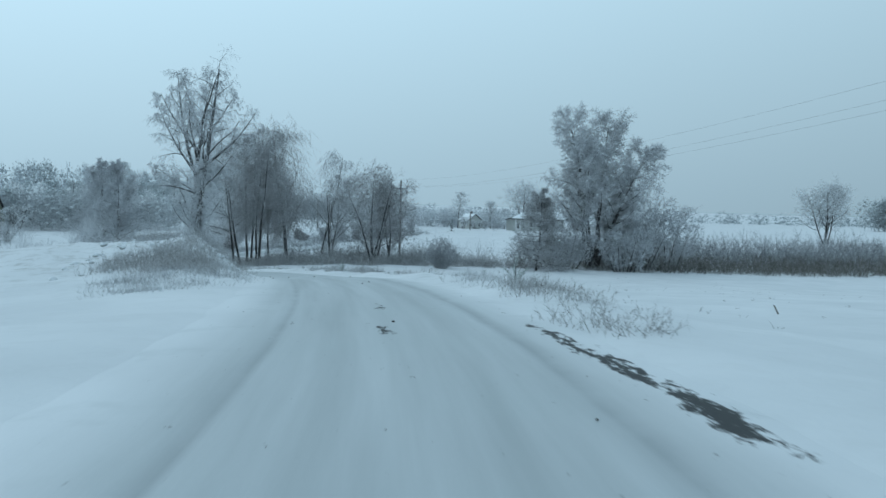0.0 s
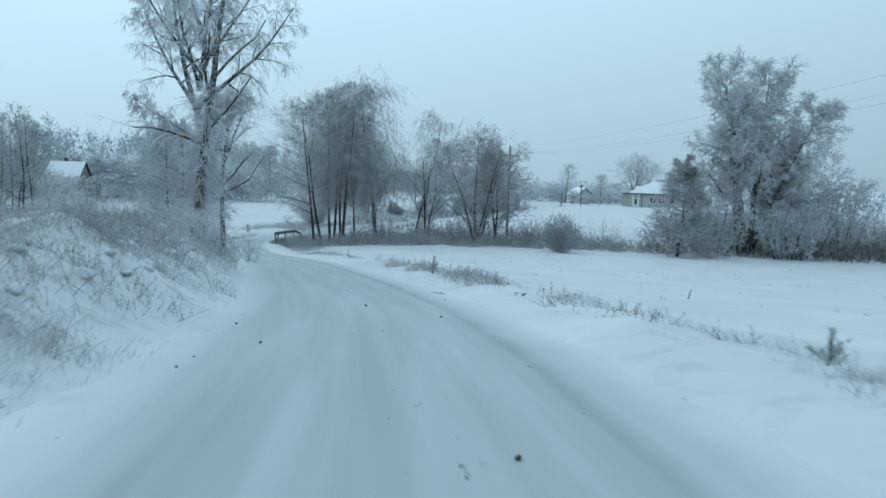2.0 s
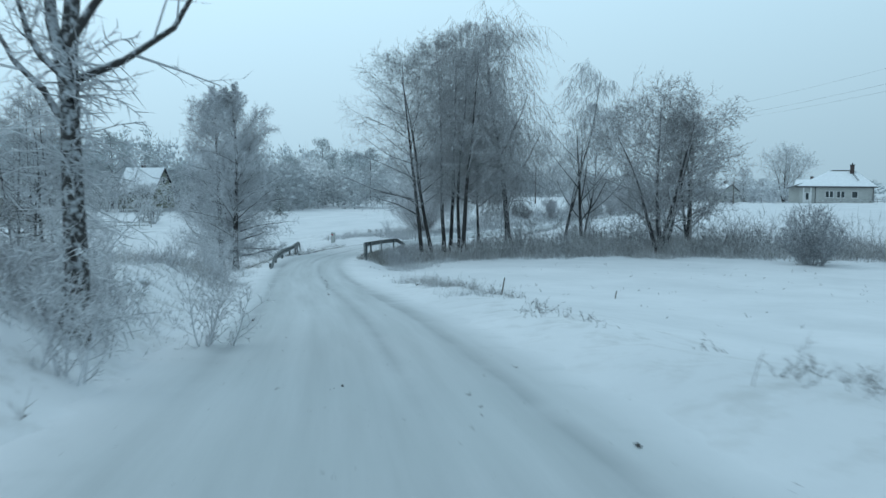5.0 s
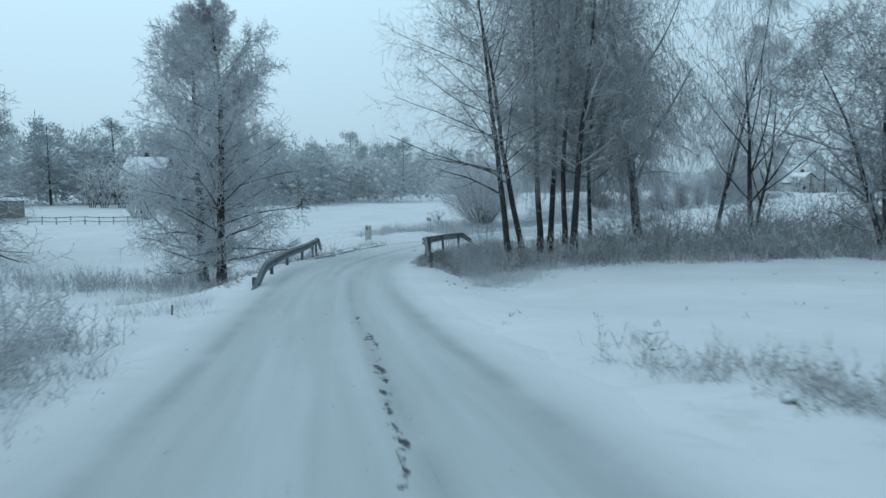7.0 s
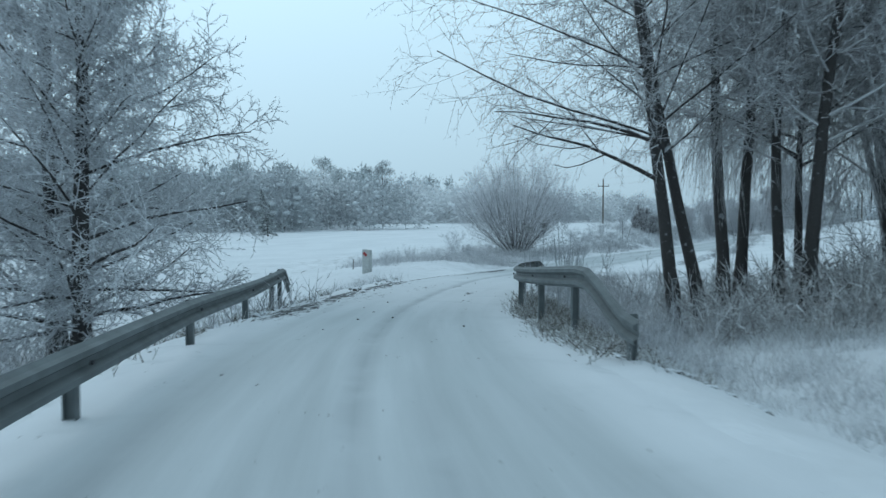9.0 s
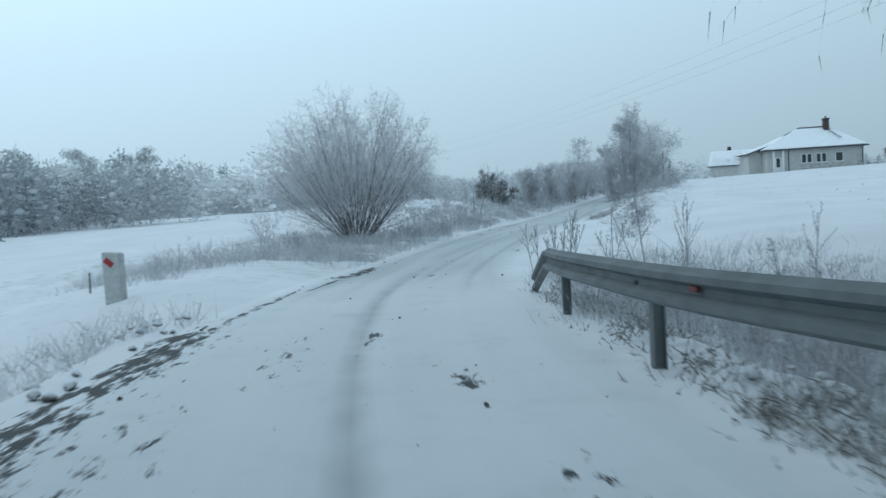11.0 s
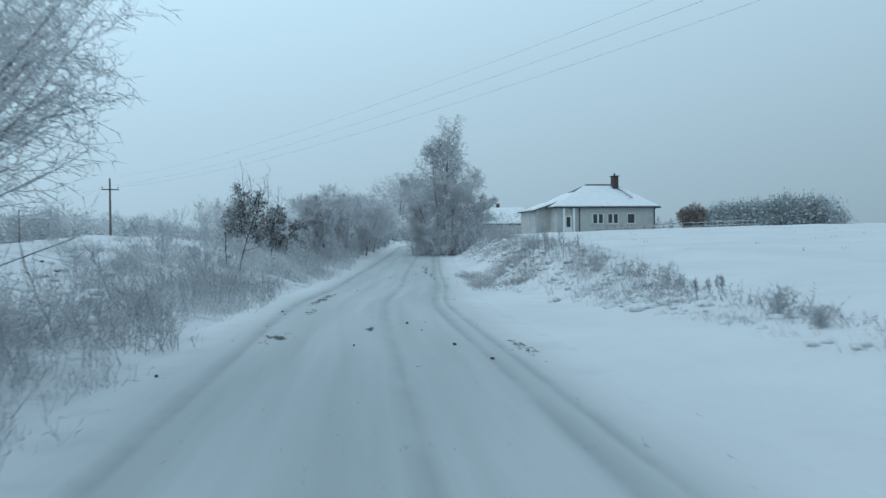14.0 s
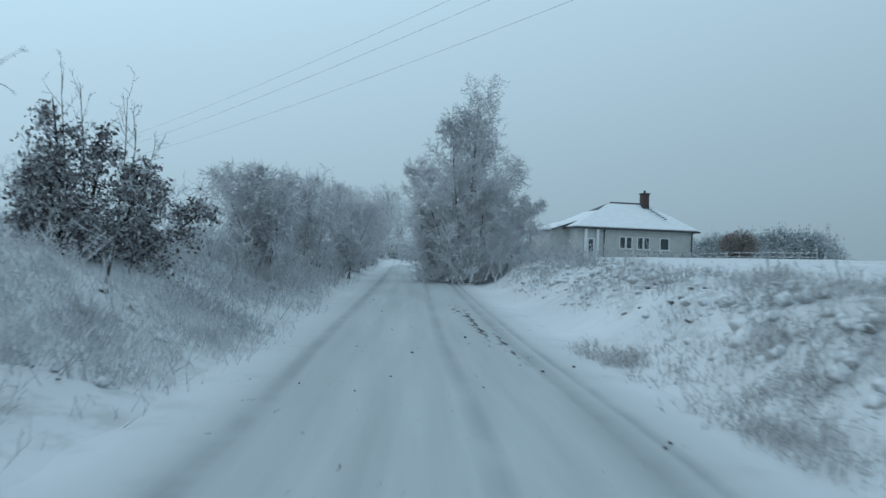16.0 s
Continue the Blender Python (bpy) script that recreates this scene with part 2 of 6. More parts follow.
drive = np.array([eye for _, eye, _, _ in PATH], float)
drive[:, 2] -= 1.30
lead = np.array([(-0.9, -60, 10.2), (-0.6, -40, 9.6), (-0.2, -15, 8.75)], float)
tail = np.array([(-24.75, 149.0, 0.44), (-22.6, 155.5, 0.46), (-19.3, 165.0, 0.55), (-15.8, 175.0, 0.70), (-9.0, 195.0, 0.95), (-2.1, 215.0, 1.05), (10.5, 252.0, 0.6)], float)
knots = np.vstack([lead, drive, tail])
run = np.r_[0, np.cumsum(np.hypot(*np.diff(knots[:, :2], axis=0).T))]
S = np.arange(0, run[-1], 0.5)
line = np.stack([np.interp(S, run, c) for c in knots.T], 1)
kern = np.exp(-np.linspace(-2, 2, 17) ** 2)
kern /= kern.sum()
padded = np.vstack([np.repeat(line[:1], 8, 0), line, np.repeat(line[-1:], 8, 0)])
line[8:-8] = np.stack([np.convolve(c, kern, "valid") for c in padded.T], 1)[8:-8]
way = np.gradient(line[:, :2], axis=0)
way /= np.linalg.norm(way, axis=1, keepdims=True)
side = np.stack([way[:, 1], -way[:, 0]], 1)  # to the right of the drive
line[:, :2] += side * 0.15


def along(x, y):
    """Nearest station of the road's middle, and the distance to its right."""
    x, y = np.ravel(x).astype(float), np.ravel(y).astype(float)
    k = np.empty(len(x), int)
    for a in range(0, len(x), 20000):
        b = slice(a, a + 20000)
        k[b] = ((x[b, None] - line[:, 0]) ** 2 + (y[b, None] - line[:, 1]) ** 2).argmin(1)
    off = np.stack([x, y], 1) - line[k, :2]
    # A finer foot point along the road.
    step = np.clip((off * way[k]).sum(1) / 0.5, -0.5, 0.5)
    zr = line[k, 2] + step * np.gradient(line[:, 2])[k]
    d = (off * side[k]).sum(1)
    far = np.hypot(*off.T)
    return k, np.where(np.abs(d) > 1e-6, np.sign(d) * np.maximum(np.abs(d), far * (far > np.abs(d) + 2)), d), zr


def hills(x, y):
    """The wide ground away from the road."""
    base = np.interp(y, [-400, -60, 0, 20, 40, 60, 80, 100, 130, 170, 230, 320, 600, 2500],
                     [9.0, 9.6, 8.0, 7.0, 5.5, 3.7, 2.3, 1.6, 1.0, 0.8, 0.7, -0.8, -2.0, -4.0])
    left = smooth(-22, -75, x)
    base = base * (1 - left) + np.minimum(base, -0.1 + 0.02 * np.maximum(0, 60 - y)) * left
    base = base + 2.0 * np.exp(-((x - 48) ** 2 + (y - 198) ** 2) / (2 * 42.0 ** 2))
    base = base - 1.5 * np.exp(-((x + 41) ** 2 + (y - 102) ** 2) / (2 * 13.0 ** 2))
    base = base - 1.2 * np.exp(-((x - 60) ** 2 + (y - 100) ** 2) / (2 * 30.0 ** 2))
    return base


def ripple(x, y):
    return 0.05 * np.sin(0.9 * x + 0.4 * np.sin(0.7 * y)) * np.sin(0.8 * y + 1.3) + 0.03 * np.sin(2.3 * x + 1.1 * y) * np.sin(1.9 * y - 0.8 * x)


def lumps(x, y):
    return (np.sin(1.7 * x + 0.6 * np.sin(2.1 * y)) * np.sin(1.9 * y + 0.8) + 0.6 * np.sin(4.1 * x - 1.7 * y) * np.sin(3.7 * y + 2.2 * x)) * 0.5


def banks(y, d):
    """Raised verges: left (d below zero) and right."""
    a = np.abs(d)
    left = smooth(17, 29, y) * (1 - smooth(66, 73, y)) * (1.0 + 0.40 * smooth(22, 30, y) * (1 - smooth(46, 54, y)))
    left = left * smooth(2.2, 4.4, a) * (1 - 0.75 * smooth(8, 16, a))
    left2 = (0.18 * smooth(122, 136, y) + 0.82 * smooth(142, 156, y)) * smooth(2.2, 5.4, a) * (1 - 0.5 * smooth(9, 18, a))
    left3 = 0.36 * smooth(104, 112, y) * (1 - smooth(120, 132, y)) * smooth(2.4, 5.0, a) * (1 - smooth(8, 20, a))
    right = 0.18 * smooth(12, 20, y) * (1 - smooth(66, 76, y)) * np.exp(-((a - 3.6) / 1.1) ** 2)
    foot = 4.3 - 1.6 * smooth(141, 149, y)
    right2 = 0.86 * smooth(139, 149, y) * smooth(foot, foot + 1.9, a) * (1 - 0.75 * smooth(5.4, 8.0, a))
    return np.where(d < 0, left + left2 + left3, right + right2)


def rough_share(y, d):
    a = np.abs(d)
    left = smooth(17, 26, y) * (1 - smooth(70, 75, y)) + smooth(112, 128, y)
    right = 0.5 * smooth(10, 20, y) * (1 - smooth(70, 78, y)) * (1 - smooth(4.5, 6, a)) + smooth(140, 147, y) * smooth(3.0, 3.8, a) * (1 - smooth(6.5, 8.5, a)) + 1.6 * smooth(94, 98, y) * (1 - smooth(113, 116, y)) * (1 - smooth(4.5, 6, a))
    near = smooth(2.0, 3.0, a) * (1 - smooth(12, 18, a))
    return np.clip(np.where(d < 0, left, right), 0, 1) * near


def land(x, y):
    shape = np.shape(x)
    x, y = np.ravel(x).astype(float), np.ravel(y).astype(float)
    k, d, zr = along(x, y)
    a = np.abs(d)
    causeway = smooth(78, 88, y) * (1 - smooth(110, 118, y))
    w = smooth(2.6, 10.0 - 4.5 * causeway, a)
    z = zr * (1 - w) + hills(x, y) * w + banks(y, d)
    z = z - 0.25 * causeway * smooth(2.9, 4.5, a) * (1 - smooth(5, 9, a))
    z = z + smooth(2.2, 4.0, a) * ripple(x, y) + 0.17 * rough_share(y, d) * lumps(x, y)
    z = z - 0.09 * (1 - smooth(1.9, 2.8, a))
    return z.reshape(shape)


def land_at(x, y):
    return float(land(np.array([x]), np.array([y]))[0])


# ---------------------------------------------------------------- mesh helpers
def mesh_from(name, verts, faces, mat, smooth_shade=False, loops=None):
    """A mesh from arrays: verts (n, 3), faces a list of arrays of equal-sided faces."""
    me = bpy.data.meshes.new(name)
    verts = np.asarray(verts, np.float32)
    me.vertices.add(len(verts))
    me.vertices.foreach_set("co", verts.ravel())
    flat, starts, total = [], [], 0
    for f in faces:
        f = np.asarray(f, np.int32)
        if len(f):
            flat.append(f.ravel())
            starts.append(total + np.arange(len(f), dtype=np.int32) * f.shape[1])
            total += f.size
    me.loops.add(total)
    me.loops.foreach_set("vertex_index", np.concatenate(flat))
    starts = np.concatenate(starts)
    me.polygons.add(len(starts))
    me.polygons.foreach_set("loop_start", starts)
    if smooth_shade:
        me.polygons.foreach_set("use_smooth", np.ones(len(starts), bool))
    me.materials.append(mat)
    me.update(calc_edges=True)
    return me


def mesh_part(name, verts, faces, mat, parent=None, label="", smooth_shade=False):
    ob = new(name, mesh_from(name, verts, faces, mat, smooth_shade))
    if parent is not None:
        ob.parent = parent
    if label:
        ob["label"] = label
    return ob


def part(name, bm, mat, parent=None, label=""):
    me = bpy.data.meshes.new(name)
    bm.normal_update()
    bm.to_mesh(me)
    bm.free()
    me.materials.append(mat)
    ob = new(name, me)
    if parent is not None:
        ob.parent = parent
    if label:
        ob["label"] = label
    return ob


def empty(name, x, y, z, turn=0.0, **tags):
    ob = new(name)
    ob.matrix_world = pose(x, y, z, 0, 0, turn)
    return tagged(ob, **tags)


def add_box(bm, size, m=None, bevel=0.0):
    made = bmesh.ops.create_cube(bm, size=1.0, matrix=(m or Matrix()) @ Matrix.Diagonal((*size, 1)))
    if bevel:
        edges = {e for v in made["verts"] for e in v.link_edges}
        bmesh.ops.bevel(bm, geom=list(edges), offset=bevel, segments=2, profile=0.6, affect="EDGES")
    return bm


def add_cone(bm, r1, r2, depth, m=None, segs=12):
    bmesh.ops.create_cone(bm, cap_ends=True, segments=segs, radius1=r1, radius2=r2, depth=depth, matrix=m or Matrix())
    return bm


# ---------------------------------------------------------------- growing things
def unit(v):
    return v / np.maximum(np.linalg.norm(v, axis=-1, keepdims=True), 1e-9)


def grow(rng, P, D, L, R, segs, up=0.0, wig=0.1, tip=0.25):
    """Branches as bent lines: places (n, segs + 1, 3) and radii."""
    n = len(P)
    pts = np.empty((n, segs + 1, 3))
    pts[:, 0] = P
    d = D.copy()
    for i in range(segs):
        d = unit(d + np.array([0, 0, up]) / segs + rng.normal(0, wig / np.sqrt(segs), (n, 3)))
        pts[:, i + 1] = pts[:, i] + d * (L / segs)[:, None]
    rad = R[:, None] * (1 - (1 - tip) * np.linspace(0, 1, segs + 1))[None]
    return pts, rad


def tubes(pts, rad, sides):
    n, k = rad.shape
    t = unit(np.gradient(pts, axis=1))
    ref = np.where(np.abs(t[..., 2:3]) < 0.9, np.array([0, 0, 1.0]), np.array([1.0, 0, 0]))
    a = unit(np.cross(t, ref))
    b = np.cross(t, a)
    ang = np.arange(sides) * 2 * np.pi / sides
    ring = a[:, :, None] * np.cos(ang)[:, None] + b[:, :, None] * np.sin(ang)[:, None]
    verts = (pts[:, :, None] + ring * rad[:, :, None, None]).reshape(-1, 3)
    i = np.arange(n)[:, None, None] * (k * sides) + np.arange(k - 1)[None, :, None] * sides
    j, j2 = np.arange(sides)[None, None], (np.arange(sides) + 1)[None, None] % sides
    quads = np.stack([i + j, i + j2, i + sides + j2, i + sides + j], -1).reshape(-1, 4)
    return verts, quads


def spikes(P, D, L, R, rng, bend=0.0):
    """Slim tips, folded along their back."""
    n = len(P)
    ref = np.where(np.abs(D[:, 2:3]) < 0.9, np.array([0, 0, 1.0]), np.array([1.0, 0, 0]))
    a = unit(np.cross(D, ref))
    b = np.cross(D, a)
    ang = rng.uniform(0, 2 * np.pi, n)[:, None] + np.arange(3)[None] * 2.0944
    base = P[:, None] + (a[:, None] * np.cos(ang)[..., None] + b[:, None] * np.sin(ang)[..., None]) * R[:, None, None]
    end = P + unit(D + np.array([0, 0, bend])) * L[:, None]
    verts = np.concatenate([base, end[:, None]], 1).reshape(-1, 3)
    i = np.arange(n)[:, None] * 4
    tris = np.concatenate([i + [0, 1, 3], i + [1, 2, 3]], 0)
    return verts, tris


def sprout(rng, pts, rad, L, n, f0, f1, ang, ratio, shape=None, rr=0.5, jitter=0.25, up=0.0, even=True):
    """Side branches: n on each line between the shares f0 and f1 of its length."""
    m, k = rad.shape
    f = (np.arange(n)[None] + rng.uniform(0, 1, (m, n))) / n if even else rng.uniform(0, 1, (m, n))
    f = f0 + (f1 - f0) * f
    pos = f * (k - 1)
    i = np.minimum(pos.astype(int), k - 2)
    w = (pos - i)[..., None]
    rows = np.arange(m)[:, None]
    P = pts[rows, i] * (1 - w) + pts[rows, i + 1] * w
    T = unit(pts[rows, i + 1] - pts[rows, i])
    r = rad[rows, i] * (1 - w[..., 0]) + rad[rows, i + 1] * w[..., 0]
    ref = np.where(np.abs(T[..., 2:3]) < 0.9, np.array([0, 0, 1.0]), np.array([1.0, 0, 0]))
    a = unit(np.cross(T, ref))
    b = np.cross(T, a)
    az = (np.arange(n)[None] * 2.39996 + rng.uniform(0, 6.28, (m, 1)) + rng.normal(0, 0.35, (m, n)))[..., None]
    an = (np.radians(ang(f) if callable(ang) else ang) * (1 + rng.normal(0, jitter, (m, n))))[..., None]
    D = unit(T * np.cos(an) + (a * np.cos(az) + b * np.sin(az)) * np.sin(an) + np.array([0, 0, up]))
    s = shape(f) if shape else 1.0
    ln = L[:, None] * ratio * s * rng.uniform(0.75, 1.25, (m, n))
    return P.reshape(-1, 3), D.reshape(-1, 3), ln.ravel(), np.minimum(r * rr, r * 0.9).ravel()


class Bag:
    """Collects tubes and tips for one mesh; mi is the material slot."""

    def __init__(self):
        self.v, self.q, self.t, self.qm, self.tm, self.n = [], [], [], [], [], 0

    def add(self, verts, quads=None, tris=None, mi=0):
        self.v.append(verts)
        if quads is not None:
            self.q.append(quads + self.n)
            self.qm.append(np.full(len(quads), mi, np.int32))
        if tris is not None:
            self.t.append(tris + self.n)
            self.tm.append(np.full(len(tris), mi, np.int32))
        self.n += len(verts)

    def ob(self, name, mat, parent=None, label="", second=None):
        faces = [np.concatenate(x) for x in (self.q, self.t) if x]
        made = mesh_part(name, np.concatenate(self.v), faces, mat, parent, label)
        if second is not None:
            made.data.materials.append(second)
            made.data.polygons.foreach_set("material_index", np.concatenate(self.qm + self.tm))
        return made


def tree(name, x, y, seed, stems, levels, twig_r, mats=("bark", "twig"), tip_n=8, tip_len=0.5, tip_ang=45, tip_up=0.0, trunk_sides=8, z=None, wood_levels=2, tags=None, leaves=None, sink=0.15, sprigs=None):
    """stems: (dx, dy, lean_x, lean_y, length, radius). levels: dicts for sprout and grow. The last is followed by slim tips."""
    rng = np.random.default_rng(seed)
    top = empty(name, x, y, (land_at(x, y) if z is None else z) - sink, **(tags or {}))
    crown = Bag()
    st = np.array([(*row, 0.0)[:7] for row in stems], float)
    P = st[:, [0, 1, 6]].copy()
    D = unit(np.stack([st[:, 2], st[:, 3], np.ones(len(st))], 1))
    L, R = st[:, 4], st[:, 5]
    first = levels[0].get("stem", {})
    pts, rad = grow(rng, P, D, L, R, first.get("segs", 8), first.get("up", 0.15), first.get("wig", 0.12), first.get("tip", 0.12))
    rad[:, 0] *= np.where(st[:, 6] > 0, 1.0, 1.35)
    stem_pts, stem_rad = pts, rad
    for i in range(len(st)):
        stem = Bag()
        stem.add(*tubes(pts[i:i + 1], rad[i:i + 1], trunk_sides))
        stem.ob("limb" if st[i, 6] > 0 else "trunk" if len(st) < 8 else "rod", M[mats[0]], top)
    for depth, lv in enumerate(levels):
        P, D, L2, R2 = sprout(rng, pts, rad, L, lv["n"], lv.get("f0", 0.25), lv.get("f1", 1.0), lv.get("ang", 55), lv.get("ratio", 0.4), lv.get("shape"), lv.get("rr", 0.5), lv.get("jit", 0.25), lv.get("lift", 0.0))
        R2 = np.maximum(R2, twig_r * lv.get("min_r", 1.0))
        pts, rad = grow(rng, P, D, L2, R2, lv.get("segs", 4), lv.get("up", 0.2), lv.get("wig", 0.25), lv.get("tip", 0.35))
        L = L2
        if lv.get("segs", 4) == 1:
            v, t = spikes(P, unit(pts[:, 1] - pts[:, 0]), L2, R2, rng)
            crown.add(v, tris=t)
        else:
            crown.add(*tubes(pts, rad, lv.get("sides", 3)), mi=int(depth + 1 < wood_levels))
    if sprigs:
        count, f0, f1, ln, hang = sprigs
        P, D, _, _ = sprout(rng, stem_pts[:1], stem_rad[:1], st[:1, 4], count, f0, f1, 75, 1.0, even=False)
        sl = ln * rng.uniform(0.4, 1.3, len(P))
        p2, r2 = grow(rng, P, D, sl, np.full(len(P), twig_r * 2.0), 3, hang, 0.4, 0.4)
        crown.add(*tubes(p2, r2, 3))
        P, D, _, _ = sprout(rng, p2, r2, sl, 9, 0.15, 1.0, 50, 1.0)
        v, t = spikes(P, D, rng.uniform(0.12, 0.4, len(P)) * ln, np.full(len(P), twig_r * 1.5), rng, hang * 0.4)
        crown.add(v, tris=t)
    if tip_n:
        P, D, L2, R2 = sprout(rng, pts, rad, L, tip_n, 0.1, 1.0, tip_ang, 1.0, None, 1.0, 0.3, tip_up)
        v, t = spikes(P, D, rng.uniform(0.5, 1.2, len(P)) * tip_len, np.full(len(P), twig_r), rng, tip_up)
        crown.add(v, tris=t)
    crown.ob("crown", M[mats[1]], top, second=M[mats[0]])
    if leaves:
        count, size, mat, label = leaves
        P, D, _, _ = sprout(rng, pts, rad, L, count, 0.2, 1.0, 50, 1.0)
        n = len(P)
        P = P + rng.normal(0, size * 1.8, (n, 3))
        a, b = unit(rng.normal(0, 1, (n, 3))), None
        b = unit(np.cross(a, rng.normal(0, 1, (n, 3))))
        c = np.cross(a, b)
        s = size * rng.uniform(0.6, 1.3, (n, 1))
        v = np.stack([P - a * s, P + b * s * 0.5 + c * s * 0.2, P + a * s, P - b * s * 0.5 + c * s * 0.2, P - c * s * 0.15], 1).reshape(-1, 3)
        i = np.arange(n)[:, None] * 5
        bag = Bag()
        bag.add(v, tris=np.concatenate([i + [0, 1, 4], i + [1, 2, 4], i + [2, 3, 4], i + [3, 0, 4]], 0))
        bag.ob("foliage", M[mat], top, label)
    return top


oval = lambda f: 0.35 + 1.0 * np.sin(np.pi * np.clip(f, 0, 1)) ** 0.8  # noqa: E731
cone = lambda f: 0.12 + 1.05 * (1 - f)  # noqa: E731


# ---------------------------------------------------------------- ground and road
def axis(lo, hi, step, reach, rate):
    mid = list(np.arange(lo, hi + 1e-6, step))
    out, a, b, g = [], lo, hi, step
    before, after = [], []
    while a > -reach or b < reach:
        g *= rate
        if a > -reach:
            a -= g
            before.append(a)
        if b < reach:
            b += g
            after.append(b)
    return np.array(before[::-1] + mid + after)


def build_ground():
    xs, ys = axis(-54, 24, 0.66, 2600, 1.2), axis(-6, 176, 0.7, 2600, 1.2)
    X, Y = np.meshgrid(xs, ys)
    verts = np.stack([X, Y, land(X, Y)], -1).reshape(-1, 3)
    w, h = len(xs), len(ys)
    i = (np.arange(h - 1)[:, None] * w + np.arange(w - 1)[None]).ravel()
    ob = mesh_part("ground", verts, [np.stack([i, i + 1, i + w + 1, i + w], 1)], M["snow"], smooth_shade=True)
    k, d, _ = along(verts[:, 0], verts[:, 1])
    at = ob.data.attributes.new("rough_ground", "FLOAT", "POINT")
    at.data.foreach_set("value", (0.12 + rough_share(verts[:, 1], d)).astype(np.float32))
    return tagged(ob, "snow-covered fields with frozen stubble in a shallow valley", "ground", kind="structure")


# Places where wheels and water have bared the asphalt: x, y, half length, half width, strength.
# Patches where the asphalt shows: on the hill, at the bridge, along the hedgerow.
BARE_HILL = [(1.27, 10.6, 0.75, 0.06, 0.80), (1.47, 9.3, 1.2, 0.08, 0.86), (1.77, 7.6, 1.2, 0.10, 0.86), (1.97, 5.8, 0.9, 0.13, 0.92), (-1.0, 13.6, 0.54, 0.052, 0.63), (-0.7, 10.1, 0.66, 0.063, 0.68),
        (-4.15, 36.3, 0.3, 0.115, 0.85), (-22.6, 76.3, 1.2, 0.05, 0.70), (-21.5, 73.7, 0.9, 0.055, 0.78), (-20.65, 71.6, 1.3, 0.035, 0.66), (-19.9, 69.9, 0.35, 0.05, 0.68), (-18.9, 67.4, 1.2, 0.03, 0.52),
        (-23.9, 79.0, 0.72, 0.042, 0.42)]
BARE_BRIDGE = [(-34.9, 108.6, 2.18, 0.34, 0.74), (-34.7, 104.2, 2.76, 0.34, 0.74), (-34.2, 100.6, 2.53, 0.34, 0.74), (-34.6, 113.6, 2.53, 0.055, 0.81), (-34.1, 117.4, 2.07, 0.05, 0.81), (-33.6, 121.0, 1.61, 0.143, 0.81),
        (-34.0, 119.3, 0.54, 0.158, 0.72), (-31.5, 100.6, 0.2, 0.07, 0.62), (-31.2, 103.8, 0.3, 0.115, 0.68), (-32.6, 108.9, 0.48, 0.063, 0.72), (-31.7, 106.5, 0.3, 0.105, 0.68), (-31.9, 118.3, 0.24, 0.105, 0.77),
        (-33.9, 104.5, 1.6, 0.28, 0.32), (-33.4, 108.2, 1.4, 0.22, 0.32)]
BARE_HEDGE = [(-31.25, 123.4, 0.21, 0.115, 0.85), (-29.1, 126.4, 0.3, 0.095, 0.81), (-28.8, 125.0, 0.24, 0.105, 0.72), (-28.05, 138.3, 0.24, 0.078, 0.85), (-29.5, 137.7, 0.48, 0.147, 0.63), (-27.3, 145.2, 1.84, 0.088, 0.73),
        (-28.2, 141.8, 0.6, 0.073, 0.63), (-20.2, 158.8, 3.45, 0.05, 0.81), (-19.2, 162.3, 1.84, 0.039, 0.81), (-21.3, 155.0, 2.3, 0.055, 0.59), (-26.9, 135.4, 0.54, 0.115, 0.63)]
RUTS = ((1.45, 0.10, -100, 70), (-1.36, 0.05, -100, 22), (-1.5, 0.14, 52, 90), (0.5, 0.10, 52, 90), (1.62, 0.14, 60, 84), (-0.05, 0.12, 88, 122), (-1.55, 0.09, 116, 400), (-1.55, 0.07, 140, 400), (1.35, 0.07, 116, 400), (1.38, 0.06, 138, 400), (1.62, 0.05, 128, 400), (1.64, 0.05, 138, 400), (0.30, 0.09, 118, 400))


